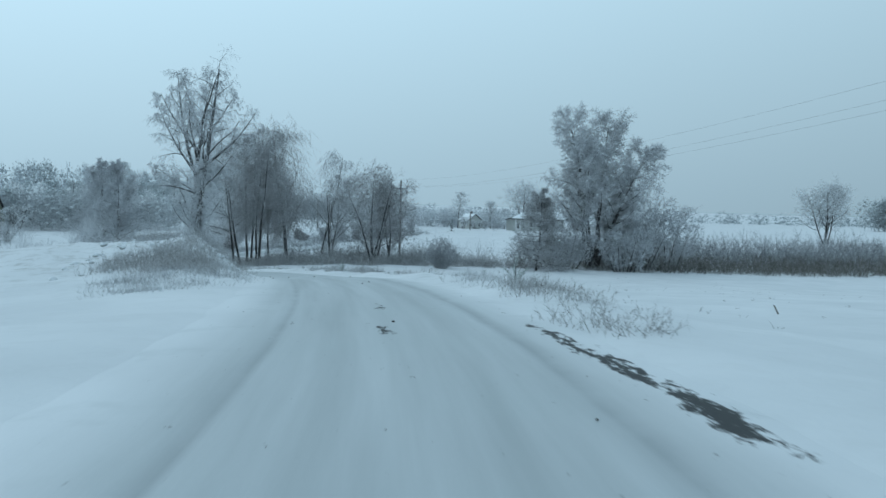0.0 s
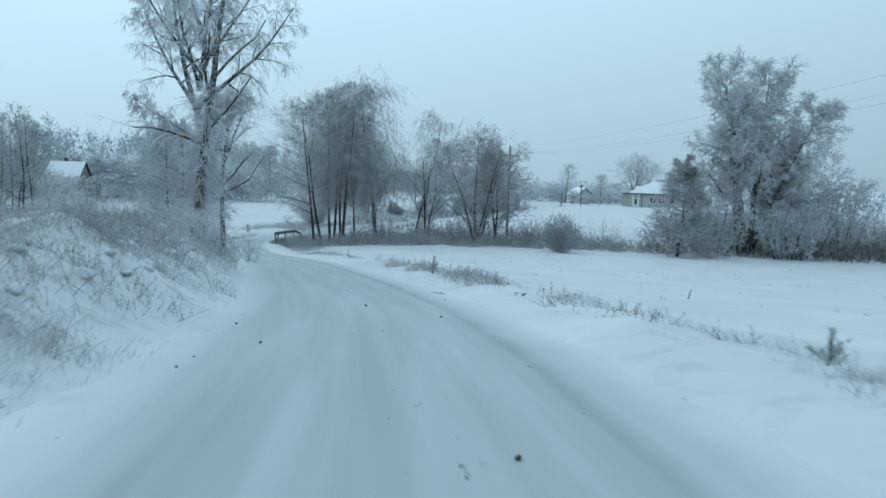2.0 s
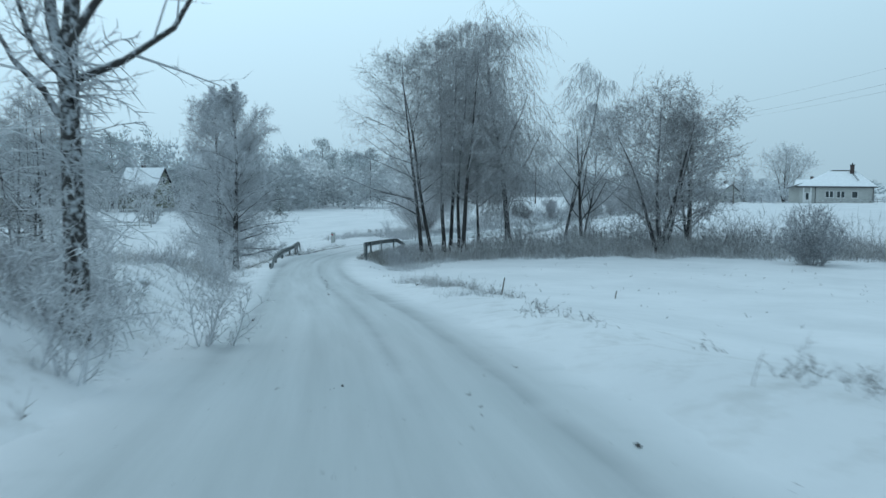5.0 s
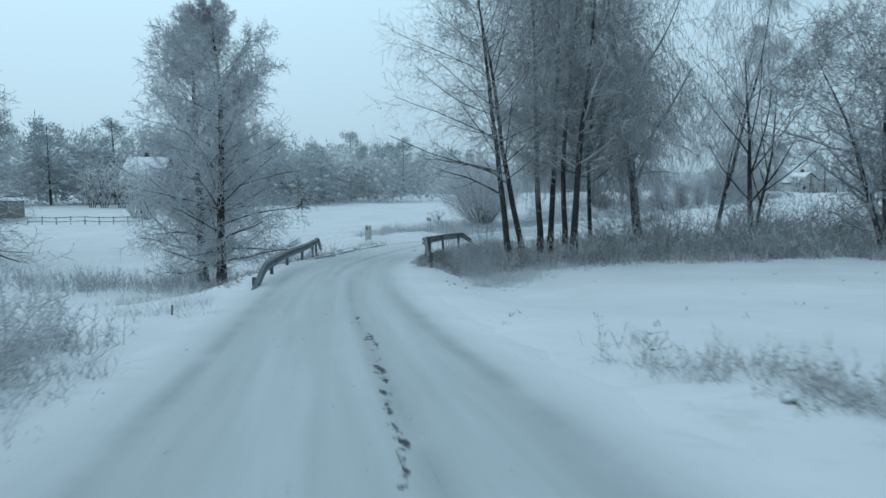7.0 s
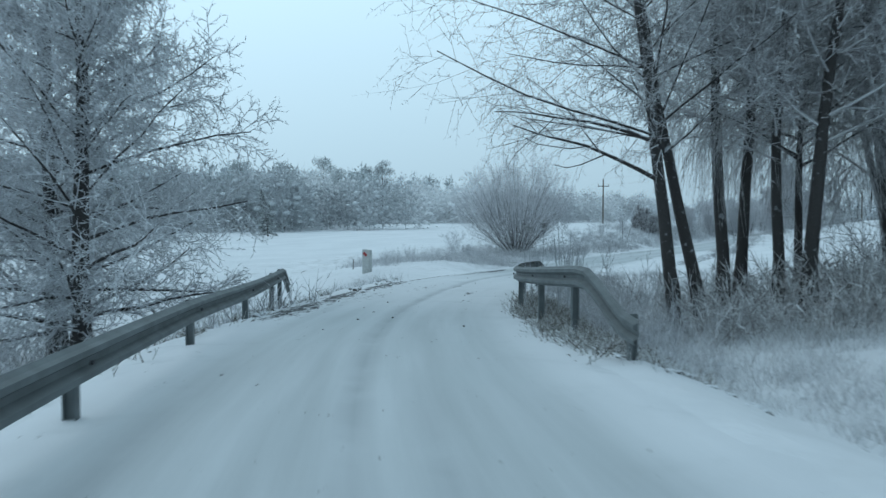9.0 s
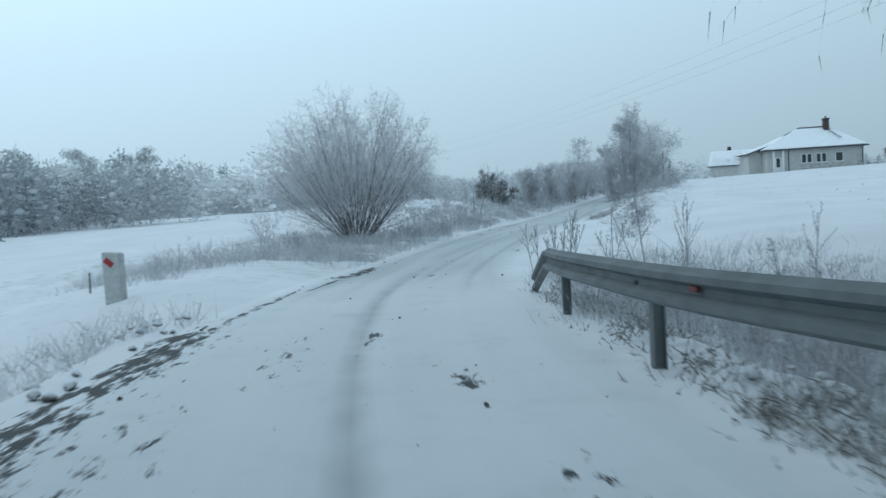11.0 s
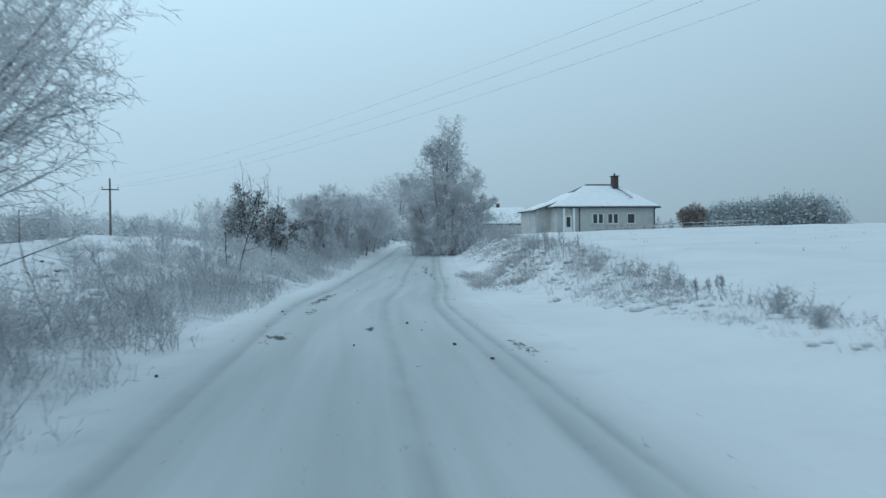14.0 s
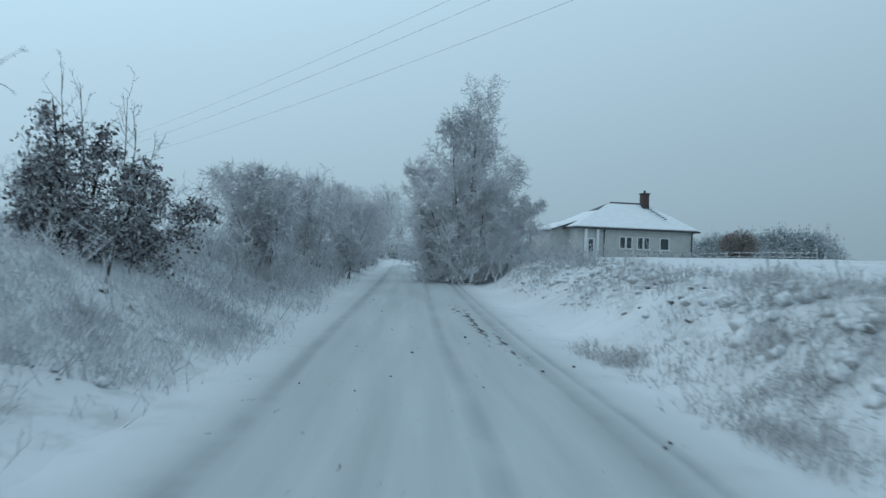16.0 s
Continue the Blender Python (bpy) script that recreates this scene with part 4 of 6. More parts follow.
# ---------------------------------------------------------------- house on the rise
def build_house():
    hx, hy, turn, fw, dp, wh = 31.2, 218.0, -11.0, 13.2, 10.6, 3.2
    hz = 2.35
    top = empty("bungalow", hx, hy, hz, turn, label="cream bungalow with a snowy hipped roof and brick chimney", category="house")
    # Local frame: x along the facade towards the left is negative, y into the house.
    bm = bmesh.new()
    add_box(bm, (fw, dp, wh), Matrix.Translation((-fw / 2, dp / 2, wh / 2)))
    add_box(bm, (2.0, dp - 3.0, wh - 0.3), Matrix.Translation((-fw - 0.95, 1.5 + dp / 2, wh / 2 - 0.15)))
    for v in bm.verts:
        if v.co.x < -fw + 0.2 and v.co.z > wh - 0.35 and v.co.y > 0.5 and v.co.y < dp + 0.1 and (v.co.x < -fw - 0.1 or abs(v.co.z - wh) > 0.1):
            v.co.z = wh - 0.42 if v.co.x < -fw - 1 else wh + 0.6
    part("wall", bm, M["plaster"], top)
    lean = Matrix.Translation((-fw - 0.55, dp / 2 + 1.4, wh + 0.20)) @ Matrix.Rotation(-radians(19), 4, "Y")
    wing = part("wing_roof", add_box(bmesh.new(), (3.8, dp - 1.9, 0.14), lean @ Matrix.Translation((0, 0, 0.06)), 0.02), M["roof_tile"], top, "dark roof over the side wing")
    part("wing_snow", add_box(bmesh.new(), (3.6, dp - 2.1, 0.10), lean @ Matrix.Translation((0.05, 0, 0.17)), 0.03), M["roof_snow"], wing, "snow on the side wing")
    ov, rise = 0.55, 3.3
    a, b, c, d = (-fw - ov, -ov), (ov, -ov), (ov, dp + ov), (-fw - ov, dp + ov)
    rl, rr = (-fw + dp / 2 + 0.5, dp / 2), (-dp / 2 + 1.7, dp / 2)

    def roof(name, mat, lift, shrink, parent):
        bm = bmesh.new()
        low = [bm.verts.new((x + (shrink if x < -fw / 2 else -shrink), y + (shrink if y < dp / 2 else -shrink), wh + lift)) for x, y in (a, b, c, d)]
        hi = [bm.verts.new((x, y, wh + rise + lift)) for x, y in (rl, rr)]
        for f in ((low[0], low[1], hi[1], hi[0]), (low[1], low[2], hi[1]), (low[2], low[3], hi[0], hi[1]), (low[3], low[0], hi[0]), tuple(low[::-1])):
            bm.faces.new(f)
        return part(name, bm, mat, parent)
    base = roof("roof", M["roof_tile"], 0.0, 0.0, top)
    cover = bmesh.new()
    # Snow lies on the slopes and has slid from the strip below the ridge.
    def slope(p, q, r, s, f0, f1):
        P, Q, R, S_ = (Vector(v) for v in (p, q, r, s))
        lo1, lo2, hi1, hi2 = P.lerp(S_, f0), Q.lerp(R, f0), Q.lerp(R, f1), P.lerp(S_, f1)
        up = Vector((0, 0, 0.10))
        v = [cover.verts.new(x + up * g) for x in (lo1, lo2, hi1, hi2) for g in (0.15, 1.0)]
        for f in ((1, 3, 5, 7), (0, 1, 7, 6), (2, 4, 5, 3), (0, 2, 3, 1), (6, 7, 5, 4)):
            cover.faces.new([v[i] for i in f])
    A, B, C, Dd = ((x, y, wh) for x, y in (a, b, c, d))
    RL, RR = (*rl, wh + rise), (*rr, wh + rise)
    slope(A, B, RR, RL, 0.03, 0.90)
    slope(B, C, RR, RR, 0.03, 0.90)
    slope(Dd, A, RL, RL, 0.03, 0.62)
    part("roof_snow", cover, M["roof_snow"], base, "blanket of snow on the slopes")
    bm = bmesh.new()
    for p, q in (((a[0], a[1]), (b[0], b[1])), ((b[0], b[1]), (c[0], c[1])), ((d[0], d[1]), (a[0], a[1]))):
        v = Vector((q[0] - p[0], q[1] - p[1], 0))
        add_box(bm, (v.length, 0.14, 0.16), Matrix.Translation(((p[0] + q[0]) / 2, (p[1] + q[1]) / 2, wh - 0.04)) @ Matrix.Rotation(math.atan2(v.y, v.x), 4, "Z"), 0.03)
    part("gutter", bm, M["trim_dark"], top, "dark rain gutter")
    for px in (-0.15, -fw + 3.0):
        bm = bmesh.new()
        add_cone(bm, 0.06, 0.06, wh - 0.3, Matrix.Translation((px, -0.08, wh / 2 - 0.1)), 8)
        add_cone(bm, 0.06, 0.06, 0.75, Matrix.Translation((px, -0.3, wh - 0.2)) @ Matrix.Rotation(radians(60), 4, "X"), 8)
        part("downpipe", bm, M["trim_dark"], top)
    ch = part("chimney", add_box(bmesh.new(), (0.75, 0.95, 2.3), Matrix.Translation((-3.85, dp / 2 - 1.0, wh + rise - 0.2)), 0.02), M["chimney_brick"], top, "dark red brick chimney")
    bm = bmesh.new()
    add_box(bm, (0.95, 1.15, 0.12), Matrix.Translation((-3.85, dp / 2 - 1.0, wh + rise + 1.0)), 0.02)
    add_cone(bm, 0.12, 0.12, 0.35, Matrix.Translation((-3.85, dp / 2 - 1.0, wh + rise + 1.2)), 10)
    part("chimney_cap", bm, M["trim_dark"], ch)
    bm = bmesh.new()
    add_box(bm, (0.8, 1.0, 0.10), Matrix.Translation((-5.7, 2.6, wh + 1.78)) @ Matrix.Rotation(math.atan2(rise, dp / 2 + ov), 4, "X"), 0.02)
    part("roof_window", bm, M["glass"], base, "skylight in the snowy slope")
    for i in range(9):
        part("roof_step", add_box(bmesh.new(), (0.35, 0.12, 0.10), Matrix.Translation((-3.9 + i * 0.14, 3.9 - i * 0.36, wh + 2.86 - i * 0.19)), 0.01), M["trim_dark"], base)
    for wx, ww in ((-8.1, 0.62), (-7.35, 0.62), (-6.1, 0.62), (-5.35, 0.62), (-3.3, 1.0)):
        bm = bmesh.new()
        for sx, sz, wd, ht in ((0, 0.62, ww + 0.14, 0.08), (0, -0.62, ww + 0.14, 0.08), (-ww / 2, 0, 0.08, 1.3), (ww / 2, 0, 0.08, 1.3)):
            add_box(bm, (wd, 0.14, ht), Matrix.Translation((wx + sx, -0.03, 1.75 + sz)))
        win = part("window", bm, M["trim_white"], top)
        part("pane", add_box(bmesh.new(), (ww, 0.05, 1.22), Matrix.Translation((wx, -0.012, 1.75))), M["glass"], win)
        part("sill", add_box(bmesh.new(), (ww + 0.3, 0.26, 0.06), Matrix.Translation((wx, -0.12, 1.06)), 0.01), M["trim_white"], win)
    for px in (-fw + 0.9, -fw + 2.2):
        part("porch_pillar", add_box(bmesh.new(), (0.28, 0.28, wh - 0.1), Matrix.Translation((px, -0.25, wh / 2)), 0.02), M["trim_white"], top, "white porch pillar")
    bm = bmesh.new()
    add_box(bm, (1.0, 0.08, 2.1), Matrix.Translation((-fw + 1.55, -0.02, 1.1)), 0.02)
    door = part("door", bm, M["trim_white"], top)
    part("door_glass", add_box(bmesh.new(), (0.5, 0.03, 1.3), Matrix.Translation((-fw + 1.55, -0.07, 1.35))), M["glass"], door)
    return top


build_house()


# ---------------------------------------------------------------- crash barriers and marker post
def sweep(bm, pts, profile):
    """A profile of (out, up) pairs along a line of places."""
    rings = []
    for i, p in enumerate(pts):
        a, b = pts[max(i - 1, 0)], pts[min(i + 1, len(pts) - 1)]
        t = Vector((b[0] - a[0], b[1] - a[1], 0)).normalized()
        o = Vector((t.y, -t.x, 0))
        rings.append([bm.verts.new(Vector(p) + o * u + Vector((0, 0, v))) for u, v in profile])
    n = len(profile)
    for r1, r2 in zip(rings, rings[1:]):
        for j in range(n):
            bm.faces.new((r1[j], r1[(j + 1) % n], r2[(j + 1) % n], r2[j]))
    bm.faces.new(rings[0][::-1])
    bm.faces.new(rings[-1])
    return bm


def barrier(points, face, posts, dip_start, dip_end, lift=0.0, end_drop=0.45):
    """points: the beam's line in plan; face: +1 where the road lies to its right."""
    pts = np.array(points, float)
    run_ = np.r_[0, np.cumsum(np.hypot(*np.diff(pts, axis=0).T))]
    s = np.linspace(0, run_[-1], 40)
    xy = np.stack([np.interp(s, run_, c) for c in pts.T], 1)
    for _ in range(3):
        xy[1:-1] = (xy[:-2] + 2 * xy[1:-1] + xy[2:]) / 4
    k, d, zr = along(xy[:, 0], xy[:, 1])
    z = zr + 0.56 + lift * (1 - s / run_[-1])
    if dip_start:
        z -= 0.62 * (1 - smooth(0, dip_start, s))
    if dip_end:
        z -= end_drop * np.clip((s - run_[-1] + dip_end) / dip_end, 0, 1)
    top = empty("crash_barrier", float(xy[0, 0]), float(xy[0, 1]), float(zr[0]), label="weathered zinc crash barrier on steel posts at the bridge", category="crash barrier", group="bridge barriers")
    o = Vector(top.location)
    w = 0.155
    wave = [(0.000, -w), (0.035, -w * 0.82), (0.080, -w * 0.72), (0.080, -w * 0.42), (0.012, -w * 0.16), (0.012, w * 0.16), (0.080, w * 0.42), (0.080, w * 0.72), (0.035, w * 0.82), (0.0, w)]
    prof = [(u * face, v) for u, v in wave] + [(u * face - 0.006 * face, v) for u, v in wave[::-1]]
    line3 = [Vector((x, y, zz)) - o for (x, y), zz in zip(xy, z)]
    part("beam", sweep(bmesh.new(), line3, prof), M["zinc"], top)
    for share in posts:
        i = int(share * (len(xy) - 1))
        t = xy[min(i + 1, len(xy) - 1)] - xy[max(i - 1, 0)]
        turn = math.atan2(t[1], t[0])
        gz = min(land_at(*xy[i]), zr[i]) - 0.3
        hgt = z[i] + 0.13 - gz
        bm = bmesh.new()
        m = Matrix.Translation((xy[i, 0] - o.x, xy[i, 1] - o.y, gz + hgt / 2 - o.z)) @ Matrix.Rotation(turn, 4, "Z") @ Matrix.Translation((0, 0.085 * face, 0))
        add_box(bm, (0.10, 0.012, hgt), m @ Matrix.Translation((0, 0.045, 0)))
        add_box(bm, (0.10, 0.012, hgt), m @ Matrix.Translation((0, -0.045, 0)))
        add_box(bm, (0.012, 0.10, hgt), m)
        add_box(bm, (0.14, 0.11, 0.10), m @ Matrix.Translation((0, 0, hgt / 2 - 0.13)), 0.01)
        post = part("post", bm, M["zinc"], top)
        if share in (posts[0], posts[-1]):
            continue
        bm = bmesh.new()
        add_cone(bm, 0.018, 0.018, 0.03, m @ Matrix.Translation((0, -0.16 * face, hgt / 2 - 0.13)) @ Matrix.Rotation(radians(90), 4, "X"), 8)
        part("bolt", bm, M["trim_dark"], post)
    return top, xy, z


barrier([(-28.6, 83.4), (-30.5, 88.2), (-32.9, 94.5), (-35.1, 101.0), (-36.7, 105.6)], 1, (0.12, 0.3, 0.5, 0.7, 0.88, 0.97), 4.5, 1.2, -0.20)
rail_right = barrier([(-27.0, 93.6), (-28.6, 98.0), (-29.7, 102.0), (-30.25, 106.0), (-30.4, 109.5), (-30.25, 113.0)], -1, (0.04, 0.175, 0.30, 0.47, 0.67, 0.86), 2.4, 2.0, 0.36)


M["dull_red"] = material("dull_red_plastic", build_plain((0.16, 0.035, 0.03), 0.3, 9), 0.6)


def rail_reflector(rail, i, face):
    top, xy, z = rail
    t = xy[i + 1] - xy[i - 1]
    out = Vector((t[1], -t[0], 0)).normalized() * face
    m = Matrix.Translation(Vector((*xy[i], z[i] + 0.02)) - Vector(top.location) + out * 0.04) @ Matrix.Rotation(math.atan2(t[1], t[0]), 4, "Z")
    part("reflector", add_box(bmesh.new(), (0.12, 0.03, 0.04), m, 0.008), M["dull_red"], top, "small red reflector")


rail_reflector(rail_right, 24, -1)


def build_bollard():
    x, y = -37.8, 115.5
    top = empty("marker_post", x, y, land_at(x, y) - 0.05, -10, label="white concrete road marker post with a red reflector", category="marker post")
    bm = bmesh.new()
    add_box(bm, (0.34, 0.22, 1.0), Matrix.Translation((0, 0, 0.5)), 0.03)
    for v in bm.verts:
        if v.co.z > 0.9:
            v.co.z += 0.10 * (-v.co.x) - 0.02
    part("body", bm, M["concrete"], top)
    bm = bmesh.new()
    m = Matrix.Translation((-0.03, -0.115, 0.80)) @ Matrix.Rotation(radians(40), 4, "Y")
    add_box(bm, (0.19, 0.012, 0.11), m, 0.004)
    part("reflector", bm, M["red"], top, "red reflector plate")


build_bollard()


# ---------------------------------------------------------------- woods
ico = bmesh.new()
bmesh.ops.create_icosphere(ico, subdivisions=1, radius=1.0)
ICO = np.array([v.co[:] for v in ico.verts])
ICO_FACES = np.array([[v.index for v in f.verts] for f in ico.faces])
ico.free()


def proto(seed, kind, rich, thick=1.0, core=0.28):
    """A woodland tree of height 1: verts and triangles."""
    rng = np.random.default_rng(seed)
    bag = Bag()
    one = lambda v: np.array([v], float)  # noqa: E731
    pts, rad = grow(rng, np.zeros((1, 3)), np.array([[0.02, 0.01, 1.0]]), one(1.0 if kind != "bush" else 0.3), one(0.012 if kind not in ("round", "bush") else 0.006), 5, 0.05, 0.08, 0.25)
    bag.add(*tubes(pts, rad, 4))
    n1, n2, n3 = rich
    # Limbs that end in rounded clumps of fine twigs or needles.
    heart, reach, puff, lift = {"round": ((0, 0, 0.46), (0.21, 0.21, 0.42), (0.16, 0.16, 0.15), 0.35), "bush": ((0, 0, 0.35), (0.42, 0.42, 0.42), (0.16, 0.16, 0.14), 0.35),
                                "pine": ((0, 0, 0.55), (0.11, 0.11, 0.40), (0.11, 0.11, 0.10), 0.2)}[kind]
    u = (np.arange(n1) + 0.5) / n1
    az, el = np.arange(n1) * 2.39996, np.arcsin(1 - 1.9 * u)
    out = np.stack([np.cos(az) * np.cos(el), np.sin(az) * np.cos(el), np.sin(el)], 1)
    mid = np.array(heart) + out * np.array(reach) * rng.uniform(0.6, 1.1, (n1, 1))
    foot = np.stack([np.zeros(n1), np.zeros(n1), np.maximum(mid[:, 2] - 0.28, 0.08)], 1)
    d = mid - foot
    p1, r1 = grow(rng, foot, unit(d), np.linalg.norm(d, axis=1), np.full(n1, 0.0012 * thick), 2, 0.1, 0.15, 0.4)
    bag.add(*tubes(p1, r1, 3))
    k = np.repeat(np.arange(n1), n2 * n3)
    ball = rng.normal(0, 1, (len(k), 3))
    ball = unit(ball) * rng.uniform(0.2, 1.0, (len(k), 1)) ** 0.6
    P = mid[k] + ball * np.array(puff)
    v, t = spikes(P, unit(ball + out[k] * 0.5 + np.array([0, 0, lift])), rng.uniform(0.025, 0.055, len(P)), rng.uniform(0.0020, 0.0042, len(P)) * thick, rng)
    bag.add(v, tris=t)
    # The close inner twigs of each clump.
    lump = mid[:, None] + ICO[None] * np.array(puff) * core * rng.uniform(0.6, 1.2, (n1, 12, 1))
    bag.add(lump.reshape(-1, 3), tris=(np.arange(n1)[:, None, None] * 12 + ICO_FACES[None]).reshape(-1, 3))
    verts = np.concatenate(bag.v)
    quads = np.concatenate(bag.q)
    tris = np.concatenate([quads[:, [0, 1, 2]], quads[:, [0, 2, 3]]] + bag.t)
    return verts, tris


def wood(name, places, protos, mat, seed, widen, **tags):
    """Trees (x, y, height) joined into one far wood."""
    rng = np.random.default_rng(seed)
    bag = Bag()
    pl = np.array(places, float)
    z = land(pl[:, 0], pl[:, 1])
    for (x, y, h), zz in zip(pl, z):
        v, t = protos[rng.integers(len(protos))]
        a = rng.uniform(0, 6.28)
        c, s = np.cos(a), np.sin(a)
        w = h * widen * rng.uniform(0.85, 1.25)
        bag.add(np.stack([(v[:, 0] * c - v[:, 1] * s) * w + x, (v[:, 0] * s + v[:, 1] * c) * w + y, v[:, 2] * h + zz - 0.2], 1), tris=t)
    return tagged(bag.ob(name, M[mat]), **tags, kind="stuff")


def scatter_edge(rng, pts, depth, step, rows, h0, h1):
    pts = np.array(pts, float)
    run_ = np.r_[0, np.cumsum(np.hypot(*np.diff(pts, axis=0).T))]
    out = []
    for r in range(rows):
        s = np.arange(0, run_[-1], step) + rng.uniform(0, step)
        xy = np.stack([np.interp(s, run_, c) for c in pts.T], 1)
        t = np.stack([np.interp(s + 1, run_, c) for c in pts.T], 1) - xy
        t = unit(t + 1e-6)
        back = np.stack([-t[:, 1], t[:, 0]], 1)
        xy = xy + back * (depth * r / max(rows, 1) + rng.uniform(0, depth / rows, (len(s), 1))) + rng.normal(0, 1.5, (len(s), 2))
        out += [(x, y, h) for (x, y), h in zip(xy, rng.uniform(h0, h1, len(s)) * (1 + 0.04 * r))]
    return out


rng_w = np.random.default_rng(80)
# Haze over the distance is painted into these flat grey-blue wood colours.
M["village_wood"] = material("hazed_rimed_village_wood", build_twigs((0.80, 0.83, 0.86), (0.89, 0.91, 0.93), 0.45, 0.06), 0.95)
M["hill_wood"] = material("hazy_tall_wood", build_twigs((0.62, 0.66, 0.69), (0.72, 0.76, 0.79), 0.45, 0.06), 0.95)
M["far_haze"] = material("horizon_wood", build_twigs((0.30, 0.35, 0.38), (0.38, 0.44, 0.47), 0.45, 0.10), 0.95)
leafless = [proto(81 + i, "round", (15, 4, 8), 3.3) for i in range(6)]
leafless_far = [proto(91 + i, "round", (12, 4, 6), 4.2) for i in range(4)]
bush_far = [proto(141 + i, "bush", (7, 3, 4), 5.0) for i in range(3)]
grove_trees = [proto(161 + i, "round", (14, 3, 8), 3.0, 0.25) for i in range(4)]
bush_tiny = [proto(151 + i, "bush", (7, 2, 4), 7.0) for i in range(3)]
pine_far = [proto(101 + i, "pine", (16, 4, 6), 3.8) for i in range(4)]
EDGE_LEFT = [(-190, 70), (-150, 120), (-126, 182), (-100, 208), (-79, 190), (-81, 225), (-92, 270), (-98, 305), (-85, 350), (-55, 395), (-15, 430)]
deep_left = [(x, y, h * (1.4 if y < 160 else 1.22 if y < 195 and x < -95 else 1.0 + 0.3 * smooth(225, 250, y))) for x, y, h in scatter_edge(rng_w, EDGE_LEFT, 46, 6.4, 2, 7.4, 10.4)]
EDGE_BACK = [(x - 11, y + 9) for x, y in EDGE_LEFT]
# The nearer wood has less haze in its colour than far_wood.
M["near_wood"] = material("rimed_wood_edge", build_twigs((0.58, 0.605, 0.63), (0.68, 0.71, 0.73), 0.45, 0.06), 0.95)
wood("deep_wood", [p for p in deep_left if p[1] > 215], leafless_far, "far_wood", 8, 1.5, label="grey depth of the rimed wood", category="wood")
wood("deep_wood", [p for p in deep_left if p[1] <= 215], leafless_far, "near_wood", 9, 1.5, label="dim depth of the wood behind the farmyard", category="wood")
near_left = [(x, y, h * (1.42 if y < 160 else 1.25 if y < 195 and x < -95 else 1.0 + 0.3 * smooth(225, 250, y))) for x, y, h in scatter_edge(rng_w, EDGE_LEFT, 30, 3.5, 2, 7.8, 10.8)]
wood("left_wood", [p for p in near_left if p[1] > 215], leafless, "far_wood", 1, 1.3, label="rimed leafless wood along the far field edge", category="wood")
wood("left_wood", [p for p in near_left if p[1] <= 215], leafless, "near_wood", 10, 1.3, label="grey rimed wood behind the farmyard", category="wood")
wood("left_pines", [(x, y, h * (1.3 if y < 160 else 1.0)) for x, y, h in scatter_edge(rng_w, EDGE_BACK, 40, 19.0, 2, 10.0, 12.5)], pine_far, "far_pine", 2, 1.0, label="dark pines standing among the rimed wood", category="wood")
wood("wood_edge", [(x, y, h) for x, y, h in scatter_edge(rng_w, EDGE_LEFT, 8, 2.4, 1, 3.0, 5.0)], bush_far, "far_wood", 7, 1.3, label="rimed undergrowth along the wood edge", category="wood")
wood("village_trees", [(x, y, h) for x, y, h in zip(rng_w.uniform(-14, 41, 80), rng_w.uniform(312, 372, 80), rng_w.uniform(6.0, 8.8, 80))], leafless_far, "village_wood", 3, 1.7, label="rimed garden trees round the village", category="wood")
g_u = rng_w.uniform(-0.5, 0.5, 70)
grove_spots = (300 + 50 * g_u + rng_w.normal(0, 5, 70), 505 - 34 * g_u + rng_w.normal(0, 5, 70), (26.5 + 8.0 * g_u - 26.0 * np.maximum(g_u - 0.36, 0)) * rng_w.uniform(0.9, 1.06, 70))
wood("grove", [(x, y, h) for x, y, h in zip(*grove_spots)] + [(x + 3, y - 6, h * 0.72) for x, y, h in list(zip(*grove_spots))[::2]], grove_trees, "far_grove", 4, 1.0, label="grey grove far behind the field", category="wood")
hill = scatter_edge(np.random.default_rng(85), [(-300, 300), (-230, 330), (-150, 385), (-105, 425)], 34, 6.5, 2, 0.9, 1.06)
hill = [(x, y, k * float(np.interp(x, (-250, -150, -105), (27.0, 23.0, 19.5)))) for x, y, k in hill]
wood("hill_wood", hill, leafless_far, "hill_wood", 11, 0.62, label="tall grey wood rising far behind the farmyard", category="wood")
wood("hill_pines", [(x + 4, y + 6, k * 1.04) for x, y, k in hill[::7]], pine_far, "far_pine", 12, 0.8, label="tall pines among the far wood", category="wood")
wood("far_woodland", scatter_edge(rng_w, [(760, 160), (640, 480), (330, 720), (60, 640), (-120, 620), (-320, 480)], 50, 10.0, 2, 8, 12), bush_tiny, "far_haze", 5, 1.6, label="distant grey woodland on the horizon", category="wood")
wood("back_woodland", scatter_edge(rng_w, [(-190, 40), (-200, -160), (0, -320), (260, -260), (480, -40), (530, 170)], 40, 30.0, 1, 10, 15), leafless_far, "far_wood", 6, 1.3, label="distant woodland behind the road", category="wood")


